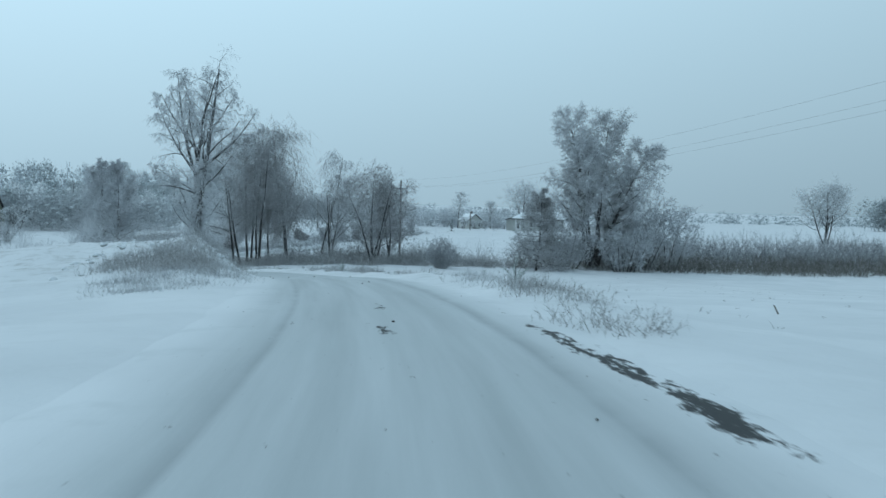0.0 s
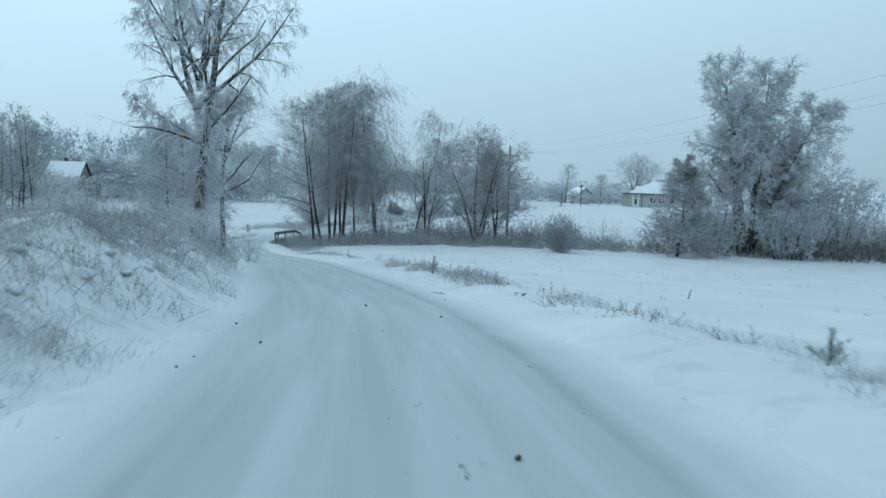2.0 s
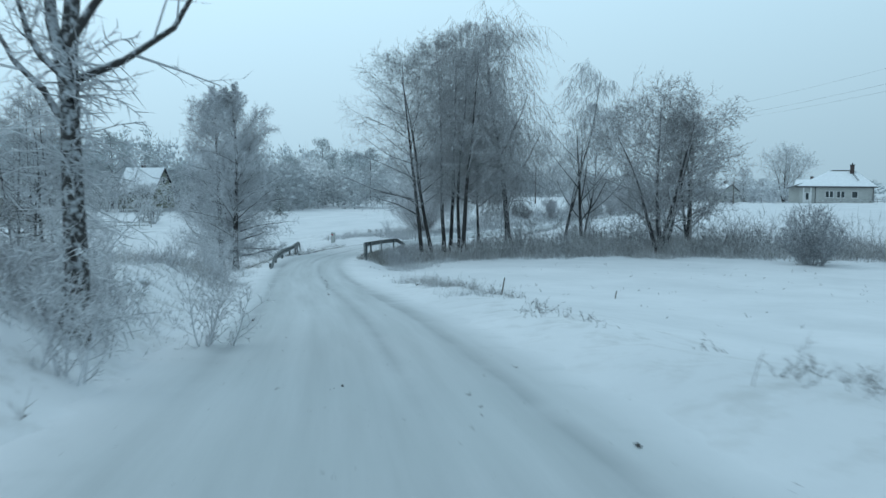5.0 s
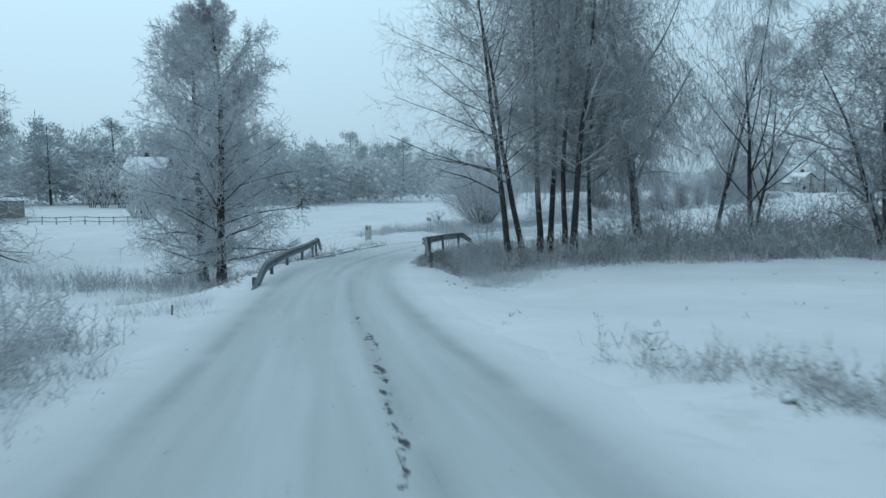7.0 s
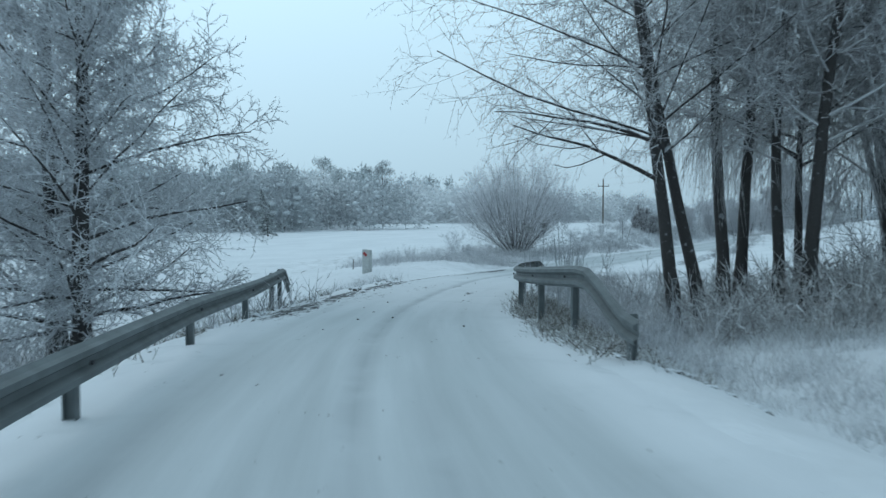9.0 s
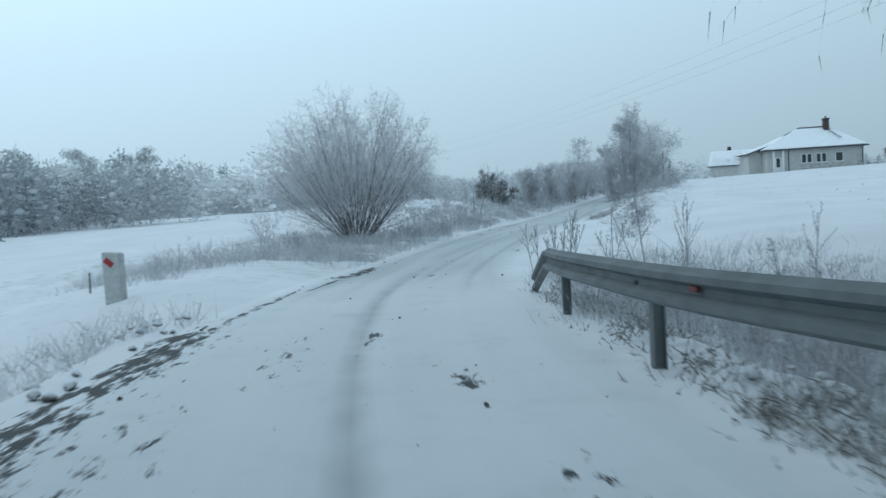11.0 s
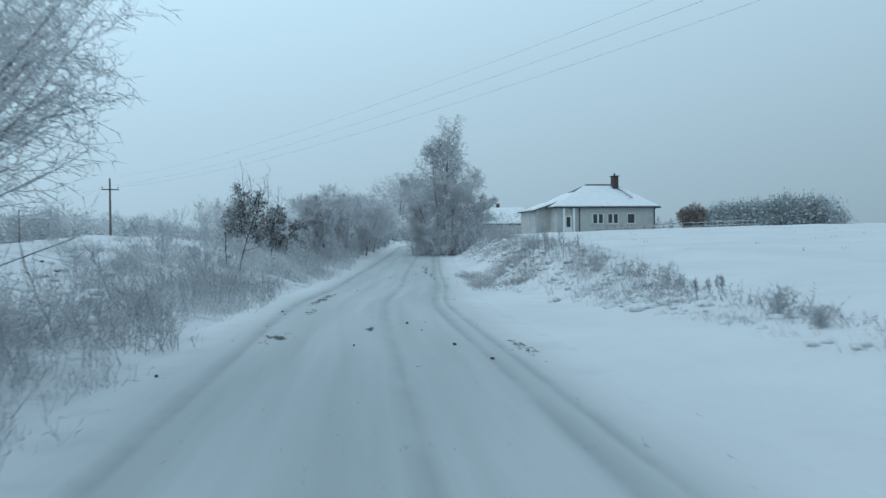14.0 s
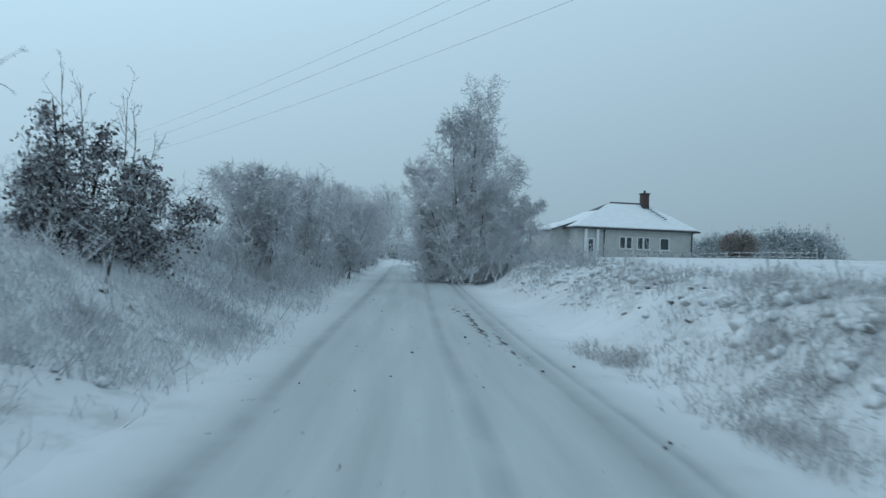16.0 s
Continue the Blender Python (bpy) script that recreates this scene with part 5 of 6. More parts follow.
def conifer(name, x, y, h, seed, kind, mats, label, rich):
    top = empty(name, x, y, land_at(x, y) - 0.1, label=label, category="tree")
    rng = np.random.default_rng(seed)
    one = lambda v: np.array([v], float)  # noqa: E731
    trunk, crown = Bag(), Bag()
    pts, rad = grow(rng, np.zeros((1, 3)), np.array([[0.02, 0.0, 1.0]]), one(h), one(0.016 * h), 7, 0.05, 0.06, 0.2)
    trunk.add(*tubes(pts, rad, 6))
    lo, shape, ang, ratio, hang = (0.22, oval, 62, 0.18, 0.15) if kind == "pine" else (0.05, cone, 90, 0.27, -0.2)
    P, D, L, R = sprout(rng, pts, rad, one(h), rich[0], lo, 1.0, ang, ratio, shape, 0.4)
    p1, r1 = grow(rng, P, D, L, np.maximum(R, 0.02), 3, hang, 0.25, 0.4)
    trunk.add(*tubes(p1, r1, 3))
    P, D, L3, R = sprout(rng, p1, r1, L, rich[1], 0.25, 1.05, 60, 1.0)
    P = P + rng.normal(0, 0.010 * h, P.shape)
    if kind == "pine":
        P = np.repeat(p1[:, -1], 90, 0) + unit(rng.normal(0, 1, (len(p1) * 90, 3))) * rng.uniform(0.1, 1.0, (len(p1) * 90, 1)) ** 0.5 * np.array([0.095, 0.095, 0.08]) * h
        D = rng.normal(0, 1, P.shape)
    v, t = spikes(P, unit(D + rng.normal(0, 0.5, D.shape) + np.array([0, 0, 0.3])), rng.uniform(0.02, 0.05, len(P)) * h, np.full(len(P), 0.0045 * h), rng)
    crown.add(v, tris=t)
    trunk.ob("trunk", M["bark"], top)
    crown.ob("crown", M[mats], top)
    return top


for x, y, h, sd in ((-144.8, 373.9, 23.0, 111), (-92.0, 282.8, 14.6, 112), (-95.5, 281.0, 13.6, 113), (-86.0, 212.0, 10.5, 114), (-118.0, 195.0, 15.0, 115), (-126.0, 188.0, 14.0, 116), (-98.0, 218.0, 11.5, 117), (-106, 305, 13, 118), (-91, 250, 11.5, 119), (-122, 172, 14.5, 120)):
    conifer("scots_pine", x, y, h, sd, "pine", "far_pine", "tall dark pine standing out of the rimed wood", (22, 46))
conifer("snowy_spruce", -70.0, 173.0, 5.4, 125, "spruce", "needles_snowy", "young spruce laden with snow at the wood edge", (90, 70))
conifer("garden_conifer", 2.0, 214.5, 3.5, 126, "spruce", "needles", "small dark conifer beside the house garden", (34, 24))
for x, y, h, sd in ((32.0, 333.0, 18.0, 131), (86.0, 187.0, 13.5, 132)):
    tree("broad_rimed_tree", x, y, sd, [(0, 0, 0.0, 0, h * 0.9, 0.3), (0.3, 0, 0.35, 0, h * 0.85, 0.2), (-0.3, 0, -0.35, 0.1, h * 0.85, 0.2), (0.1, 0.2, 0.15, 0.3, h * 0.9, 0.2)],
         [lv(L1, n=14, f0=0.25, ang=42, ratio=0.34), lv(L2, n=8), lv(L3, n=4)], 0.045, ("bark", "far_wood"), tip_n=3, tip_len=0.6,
         tags=dict(label="broad bare rimed tree paled by painted haze far across the fields", category="tree", group="distant field trees"))
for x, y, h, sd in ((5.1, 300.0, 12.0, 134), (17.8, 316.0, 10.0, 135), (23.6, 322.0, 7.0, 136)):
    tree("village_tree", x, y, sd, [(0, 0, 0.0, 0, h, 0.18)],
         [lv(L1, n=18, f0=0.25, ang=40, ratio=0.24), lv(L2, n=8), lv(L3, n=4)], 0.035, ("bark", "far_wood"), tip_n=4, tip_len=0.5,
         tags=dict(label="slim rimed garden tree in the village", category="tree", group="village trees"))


# ---------------------------------------------------------------- verge plants
def ground_points(rng, n, y0, y1, d0, d1, bunch=0, wide=0.28):
    """Places along the road between two stretches of its sides; bunch: gathered round that many spots."""
    ks = np.where((line[:, 1] > y0) & (line[:, 1] < y1))[0]
    if bunch:
        ck, cd = rng.choice(ks, bunch), rng.uniform(d0, d1, bunch)
        pick = rng.integers(0, bunch, n)
        k = np.clip(ck[pick] + np.round(rng.normal(0, 1.6, n)).astype(int), 0, len(line) - 1)
        d = cd[pick] + rng.normal(0, wide, n)
    else:
        k, d = rng.choice(ks, n), rng.uniform(d0, d1, n)
    return line[k, :2] + side[k] * d[:, None] + way[k] * rng.uniform(-0.25, 0.25, (n, 1))


def grass(name, xy, seed, blades, height, spread, r, mat, lean=0.5, side_tips=0, **tags):
    rng = np.random.default_rng(seed)
    xy = np.asarray(xy)
    keep = np.abs(along(xy[:, 0], xy[:, 1])[1]) > 2.25
    xy = xy[keep]
    n = len(xy)
    h = height * rng.uniform(0.45, 1.25, n)
    k = np.repeat(np.arange(n), blades)
    P = np.concatenate([xy[k] + rng.normal(0, spread, (len(k), 2)), np.zeros((len(k), 1))], 1)
    P[:, 2] = land(P[:, 0], P[:, 1]) - 0.02
    D = unit(np.concatenate([rng.normal(0, lean, (len(k), 2)), np.ones((len(k), 1))], 1))
    L = h[k] * rng.uniform(0.5, 1.2, len(k))
    bag = Bag()
    v, t = spikes(P, D, L, np.full(len(k), r), rng, -0.12)
    bag.add(v, tris=t)
    if side_tips:
        m = np.repeat(np.arange(len(k)), side_tips)
        f = rng.uniform(0.25, 0.95, len(m))
        P2 = P[m] + unit(D[m] + np.array([0, 0, -0.12])) * (L[m] * f)[:, None]
        D2 = unit(D[m] + rng.normal(0, 0.7, (len(m), 3)))
        v, t = spikes(P2, D2, L[m] * rng.uniform(0.15, 0.4, len(m)), np.full(len(m), r * 0.8), rng)
        bag.add(v, tris=t)
    return tagged(bag.ob(name, M[mat]), **tags, kind="stuff")


rg = np.random.default_rng(200)
grass("bank_grass", np.vstack([ground_points(rg, 360, 18, 31, -5.6, -2.9, 17, 0.45), ground_points(rg, 600, 30, 46, -6.8, -2.9, 24, 0.45), ground_points(rg, 800, 45, 74, -9.5, -2.8, 42, 0.55), ground_points(rg, 160, 69, 77, -5.2, -2.8, 8, 0.4)]), 201, 12, 0.23, 0.16, 0.006, "grass", 0.6, 1, label="frosted dry grass covering the road bank", category="grass")
grass("bank_tufts", np.vstack([ground_points(rg, 190, 20, 33, -6.0, -3.1, 18, 0.45), ground_points(rg, 320, 29, 47, -7, -3.1, 30, 0.45)]), 215, 10, 0.26, 0.17, 0.0052, "scrub", 0.6, 5, label="matted rimed weeds on the road bank", category="weeds")
grass("bank_brush", np.vstack([ground_points(rg, 330, 23, 36, -6.4, -3.2, 22, 0.5), ground_points(rg, 190, 30, 56, -7.0, -3.2, 18, 0.45), ground_points(rg, 190, 66, 76, -5.8, -2.9, 11, 0.4)]), 230, 11, 0.42, 0.18, 0.0054, "scrub_grey", 0.5, 5, label="grey-brown brush on the road bank", category="scrub")
grass("bank_scrub", np.vstack([ground_points(rg, 230, 41, 57, -5.8, -2.8, 20, 0.4), ground_points(rg, 190, 36, 57, -8, -3.3, 20, 0.45), ground_points(rg, 330, 45, 72, -12, -3.6, 36, 0.5), ground_points(rg, 60, 69.5, 76, -5, -3.2, 5, 0.35)]), 202, 10, 0.58, 0.17, 0.0072, "scrub", 0.5, 5, label="low scrub white with rime on the bank", category="scrub")
grass("near_verge_grass", np.vstack([ground_points(rg, 150, 14, 74, 3.0, 4.6, 18, 0.22), ground_points(rg, 130, 14, 46, 3.0, 5.0, 11, 0.25)]), 203, 10, 0.28, 0.12, 0.0052, "grass", 0.55, 1, label="tufts of frosted grass along the verge", category="grass")
grass("verge_scrub", np.vstack([ground_points(rg, 56, 20, 72, 3.3, 4.6, 12, 0.25), ground_points(rg, 70, 36, 48, 3.2, 4.6, 6, 0.28), ground_points(rg, 60, 11, 22, 2.9, 4.8, 6, 0.30), ground_points(rg, 46, 68, 74.5, 3.7, 4.7, 8, 0.25)]), 212, 10, 0.36, 0.16, 0.0052, "scrub_grey", 0.6, 6, label="low grey scrub along the verge", category="scrub")
grass("verge_weeds", ground_points(rg, 100, 10, 74, 3.0, 4.6, 36), 204, 4, 0.26, 0.10, 0.005, "stalk", 0.7, 3, label="dark withered weeds along the verge", category="weeds")
grass("bridge_grass", np.vstack([ground_points(rg, 1000, 92, 119, 3.2, 8.5, 60, 0.6), ground_points(rg, 220, 104, 116, 2.8, 4.2, 16, 0.3), ground_points(rg, 300, 80, 112, -5.5, -3.1, 20, 0.4)]), 205, 10, 0.40, 0.12, 0.0055, "grass", 0.5, 1, label="frosted grass below the bridge barriers", category="grass")
M["litter"] = material("trodden_brown_litter", build_twigs((0.17, 0.155, 0.135), (0.66, 0.67, 0.66), 0.52, 2.5), 0.9)
grass("barrier_litter", np.vstack([ground_points(rg, 520, 94, 104, 2.35, 4.0, 50, 0.25), ground_points(rg, 160, 94, 104, 2.4, 3.8), ground_points(rg, 60, 103, 112, 2.3, 3.4, 12, 0.2), ground_points(rg, 130, 86, 106, -4.2, -2.7)]), 206, 8, 0.27, 0.12, 0.0085, "litter", 0.85, 3, label="dark trodden grass under the barriers", category="grass")
grass("barrier_stems", ground_points(rg, 480, 96, 112, 3.4, 5.8, 56), 217, 6, 0.85, 0.12, 0.0046, "scrub", 0.18, 5, label="upright dry stems behind the crash barrier", category="weeds")
grass("meadow_grass", np.vstack([ground_points(rg, 600, 126, 164, -11, -2.6, 60, 0.35), ground_points(rg, 190, 119, 127, -9, -4.6, 14, 0.5), ground_points(rg, 420, 124.5, 135, -6.5, -2.4, 24, 0.4), ground_points(rg, 420, 142, 160, -5.2, -2.4, 26, 0.4), ground_points(rg, 260, 124, 132, -5, -2.3, 16, 0.4)]), 207, 11, 0.34, 0.15, 0.0066, "twig_white", 0.45, 1, label="rough frosted meadow beside the road", category="grass")
grass("meadow_scrub", np.vstack([ground_points(rg, 60, 119, 127, -8.5, -5.2, 10, 0.4), ground_points(rg, 110, 126, 140, -7, -2.9, 14, 0.4), ground_points(rg, 70, 143, 151, -6, -2.7, 9, 0.4), ground_points(rg, 190, 150, 176, -8, -2.9, 30, 0.35)]), 208, 10, 0.55, 0.17, 0.0072, "twig_white", 0.4, 7, label="rimed scrub and tall weeds in the meadow", category="scrub")
grass("ridge_grass", np.vstack([ground_points(rg, 380, 147, 178, 3.3, 6.0, 60, 0.2), ground_points(rg, 130, 140, 148, 4.2, 6.0, 20, 0.2), ground_points(rg, 70, 127, 141, 4.9, 6.0, 13, 0.16)]), 209, 12, 0.19, 0.15, 0.0052, "grass", 0.5, 1, label="frosted grass on the roadside ridge", category="grass")
grass("ridge_scrub", np.vstack([ground_points(rg, 84, 146, 176, 3.5, 5.9, 30, 0.18), ground_points(rg, 34, 139, 147, 4.6, 6.0, 9, 0.2), ground_points(rg, 12, 128, 139, 5.2, 5.9, 5, 0.15)]), 213, 10, 0.30, 0.14, 0.0064, "scrub", 0.45, 6, label="grey rimed scrub along the roadside ridge", category="scrub")
grass("hedgebank_scrub", np.vstack([ground_points(rg, 190, 146, 160, -7.5, -2.9, 30, 0.42), ground_points(rg, 140, 150, 176, -6.5, -2.9, 30, 0.4), ground_points(rg, 120, 136, 148, -6, -3.0, 16, 0.4), ground_points(rg, 14, 121, 136, -6, -2.7, 4, 0.4)]), 218, 10, 0.41, 0.18, 0.0048, "scrub", 0.5, 8, label="dense grey-brown scrub covering the hedge bank", category="scrub")
tuft = rg.normal(0, 1, (210, 2)) * np.where(rg.uniform(0, 1, (210, 1)) < 0.45, 0.4, 1.0)
tuft_spots = np.repeat(np.array([(-22.0, 148.4), (-20.6, 153.2), (-21.0, 149.4), (-21.6, 146.4), (-20.3, 150.6)]), 42, 0)
grass("ridge_tufts", tuft_spots + tuft * np.array([0.42, 1.0]), 231, 12, 0.25, 0.13, 0.0046, "scrub_grey", 0.45, 6, label="matted grey grass on the roadside ridge", category="grass")
grass("ridge_clumps", np.vstack([ground_points(rg, 60, 146, 158, 3.9, 5.8, 9, 0.18), ground_points(rg, 54, 156, 176, 3.6, 6.0, 13, 0.22)]), 219, 12, 0.34, 0.13, 0.0046, "scrub_grey", 0.4, 6, label="tufted grey scrub on the roadside ridge", category="scrub")
grass("bush_foot", np.vstack([ground_points(rg, 130, 124, 134, -6, -2.4, 14, 0.4), ground_points(rg, 60, 143, 156, -6, -2.6, 14, 0.4)]), 214, 9, 0.34, 0.15, 0.0056, "twig_white", 0.55, 3, label="withered grass tangled at the meadow edge", category="grass")
grass("ridge_weeds", np.vstack([ground_points(rg, 90, 142, 170, 4.2, 5.8, 24), ground_points(rg, 80, 132, 146, 5.7, 6.4, 13, 0.15)]), 210, 5, 0.26, 0.10, 0.005, "twig_dark", 0.5, 4, label="withered weeds on the roadside ridge", category="weeds")
grass("meadow_weeds", np.vstack([ground_points(rg, 60, 133, 150, -6.5, -2.7, 18, 0.35), ground_points(rg, 70, 135, 147, -4.2, -2.5, 16, 0.25), ground_points(rg, 60, 120, 134, -8, -4, 14, 0.4)]), 216, 6, 0.70, 0.16, 0.0052, "scrub", 0.22, 7, label="tall rimed weeds standing at the meadow edge", category="weeds")
grass("hedge_foot", np.vstack([ground_points(rg, 330, 158, 215, -4.8, -2.9), ground_points(rg, 160, 160, 180, -5.5, -3.0), ground_points(rg, 220, 165, 195, 3.4, 6.5)]), 211, 6, 1.0, 0.2, 0.008, "scrub", 0.4, 5, label="rimed brush at the foot of the hedgerow", category="scrub")


def belt(rng, n, x0, x1, depth, off=0.0, bunch=0):
    x = rng.uniform(x0, x1, n) if not bunch else rng.choice(rng.uniform(x0, x1, bunch), n) + rng.normal(0, 0.7, n)
    y = 101.2 + off + 0.13 * (x + 20) + 0.0012 * np.maximum(x, 0) ** 2 + rng.uniform(0, depth, n)
    return np.stack([x, y], 1)


grass("stream_grass", np.vstack([belt(rg, 900, -26, 30, 6.0, 0.0, 60), belt(rg, 160, -26, 30, 6.0), belt(rg, 300, -26, 12, 2.2, -0.6, 34)]), 220, 7, 0.50, 0.2, 0.012, "scrub_grey", 0.35, 1, label="tall frosted grass and reeds along the stream", category="reeds")
grass("stream_brush", np.vstack([belt(rg, 700, -27, 12, 7.0, 0.8, 34), belt(rg, 120, -27, 12, 7.0, 0.8), belt(rg, 300, -22, -4, 6.0, 1.0, 16)]), 221, 6, 1.25, 0.3, 0.016, "scrub_grey", 0.45, 5, label="grey brushwood below the streamside trees", category="scrub")
grass("stream_thicket", np.vstack([belt(rg, 200, -22, 0, 6.0, 3.6, 26), belt(rg, 130, -22, 8, 7.0, 4.0)]), 227, 6, 2.5, 0.45, 0.013, "twig_alder", 0.42, 8, label="dim brushwood thicket under the streamside trees", category="scrub")
grass("brown_scrub", np.vstack([belt(rg, 800, 10, 110, 9.0, 1.0), belt(rg, 600, 24, 120, 14.0, 4.0)]), 222, 5, 2.2, 0.5, 0.034, "reed", 0.5, 4, label="dense brown scrub and reeds in the wet hollow", category="scrub")
grass("grey_thicket", belt(rg, 620, 14, 120, 10.0, 12.0), 223, 6, 4.2, 0.9, 0.03, "twig_dark", 0.5, 7, label="grey willow thicket behind the reeds", category="scrub")
grass("far_thicket", belt(rg, 480, 22, 135, 22.0, 22.0), 226, 6, 3.4, 1.3, 0.03, "twig_mid", 0.6, 7, label="tall grey willow scrub across the wet hollow", category="scrub")
gully = np.stack([rg.uniform(-75, -34, 700), rg.normal(99.5, 2.2, 700)], 1)
grass("hollow_reeds", gully, 224, 6, 0.9, 0.2, 0.012, "scrub", 0.35, 3, label="frosted reeds in the hollow beside the bridge", category="reeds")
stub = np.stack([rg.uniform(2, 34, 260), rg.uniform(8, 98, 260)], 1)
stub2 = np.stack([rg.uniform(-16, 30, 240), rg.uniform(118, 205, 240)], 1)
stub3 = np.stack([rg.uniform(-22, 0, 110), rg.uniform(62, 98, 110)], 1)
grass("field_stubble", np.vstack([stub, stub2, stub3]), 225, 3, 0.16, 0.05, 0.008, "stalk", 0.6, 1, label="sparse dark stubble poking through the snow", category="stubble")


# ---------------------------------------------------------------- shrubs, saplings and weeds by the road
def rimed_shrub(x, y, h, seed, stems=9, mat="twig_white", label="small shrub furred with rime on the bank"):
    rng = np.random.default_rng(seed)
    return tree("rimed_shrub", x, y, seed, [(*rng.normal(0, 0.12 * h, 2), *rng.normal(0, 0.32, 2), h * rng.uniform(0.7, 1.1), 0.012 + 0.004 * h) for _ in range(min(stems, 5))],
                [lv(L1, n=12, f0=0.06, ang=45, ratio=0.36, segs=2, sides=3), lv(L2, n=5, segs=1, ratio=0.36)], 0.0050, ("twig", mat), tip_n=3, tip_len=0.09 * h, trunk_sides=5, sink=0.05,
                tags=dict(label=label, category="shrub", group="bank shrubs"))


for k, (x, y, h) in enumerate(((-13.6, 44.6, 1.5), (-12.2, 41.2, 1.1), (-14.6, 41.0, 1.4), (-16.9, 54.4, 1.7), (-17.6, 51.0, 1.6), (-14.9, 51.2, 1.0), (-15.3, 54.6, 1.1), (-20.0, 46.0, 2.3), (-22.5, 50.0, 2.6), (-19.6, 58.0, 1.7),
                               (-23.4, 68.6, 2.0), (-24.3, 70.3, 1.7), (-25.0, 71.8, 1.1), (-25.8, 73.4, 0.85), (-24.9, 69.4, 1.4), (-9.2, 33.6, 0.9), (-10.4, 37.5, 1.0), (-24.5, 57.0, 2.4), (-26.5, 52.0, 2.8))):
    rimed_shrub(x, y, h, 300 + k)
for k, (x, y, h) in enumerate(((-38.5, 133.0, 1.2), (-35.6, 137.4, 0.9), (-35.9, 143.2, 1.0), (-32.4, 146.0, 0.9), (-30.6, 151.2, 1.0), (-29.2, 155.6, 1.2), (-33.8, 153.6, 1.2), (-26.3, 160.2, 1.4), (-36.2, 127.4, 0.9),
                               (-34.9, 149.0, 1.1), (-25.3, 161.6, 1.5), (-28.6, 159.8, 1.4))):
    rimed_shrub(x, y, h, 330 + k, mat="twig", label="rimed weedy shrub at the meadow edge")


def tall_weed(x, y, h, seed, lean, mat="stalk", label="tall withered weed stalk with bare side stems"):
    return tree("weed_stalk", x, y, seed, [(0, 0, lean, 0.1, h, 0.010)], [lv(L1, n=6, f0=0.4, ang=26, ratio=0.24, segs=2, sides=3, up=0.5, stem=dict(segs=6, wig=0.12, up=0.0, tip=0.4))], 0.0055, (mat, mat), tip_n=8, tip_len=0.055,
                trunk_sides=4, sink=0.04, tags=dict(label=label, category="weed", group="withered stalks"))


rs = np.random.default_rng(360)
for k, (x, y, h) in enumerate(((-27.2, 103.5, 1.6), (-27.9, 105.2, 1.8), (-28.6, 107.4, 1.5), (-29.0, 109.3, 1.7), (-29.2, 111.2, 1.5), (-29.5, 113.4, 1.3), (-28.2, 111.9, 1.9), (-27.6, 108.6, 1.4), (-26.4, 101.6, 1.7), (-26.9, 106.8, 1.5),
                               (-30.1, 114.3, 1.2), (-28.7, 114.6, 1.4), (-27.0, 110.4, 1.8), (-37.4, 107.5, 1.2), (-36.9, 106.4, 1.3), (-38.1, 105.4, 1.4), (-37.6, 103.9, 1.1), (-25.2, 72.4, 1.1), (-24.8, 70.8, 1.0), (-30.3, 152.0, 1.5),
                               (-30.9, 148.2, 1.6), (-31.6, 141.6, 1.4), (-32.2, 137.8, 1.5), (-18.2, 151.6, 1.0), (-17.6, 153.5, 0.9))):
    tall_weed(x, y, h * 0.85, 361 + k, rs.normal(0, 0.22), "twig_dark")
def seed_stalk(x, y, h, seed, lean, seeded):
    """A tall reed-like stalk: stem, drooping seed head and two long bent leaves."""
    rng = np.random.default_rng(seed)
    top = empty("seed_head_stalk", x, y, land_at(x, y) - 0.03, label="tall withered stalk with a drooping frosted seed head" if seeded else "tall withered stalk with long bent blades", category="weed", group="withered stalks")
    one = lambda v: np.array([v], float)  # noqa: E731
    pts, rad = grow(rng, np.zeros((1, 3)), np.array([[lean, 0.03, 1.0]]), one(h), one(0.011), 8, 0.0, 0.05, 0.5)
    stem, head = Bag(), Bag()
    stem.add(*tubes(pts, rad, 5))
    stem.ob("stem", M["twig_dark"], top)
    if seeded:
        P, D, _, _ = sprout(rng, pts, rad, one(h), 110, 0.93, 1.0, 45, 1.0, even=False)
        v, t = spikes(P, unit(D + np.array([0.35, 0, -0.25])), rng.uniform(0.04, 0.10, len(P)), np.full(len(P), 0.012), rng, -0.6)
        head.add(v, tris=t)
        head.ob("seed_head", M["scrub_grey"], top, "drooping seed head furred with rime")
    P, D, _, _ = sprout(rng, pts, rad, one(h), 2, 0.25, 0.62, 42, 1.0)
    p2, r2 = grow(rng, P, D, rng.uniform(0.3, 0.55, len(P)), np.full(len(P), 0.008), 5, -0.6, 0.25, 0.15)
    for i in range(len(p2)):
        leaf = Bag()
        leaf.add(*tubes(p2[i:i + 1], r2[i:i + 1], 3))
        leaf.ob("blade", M["litter"], top)


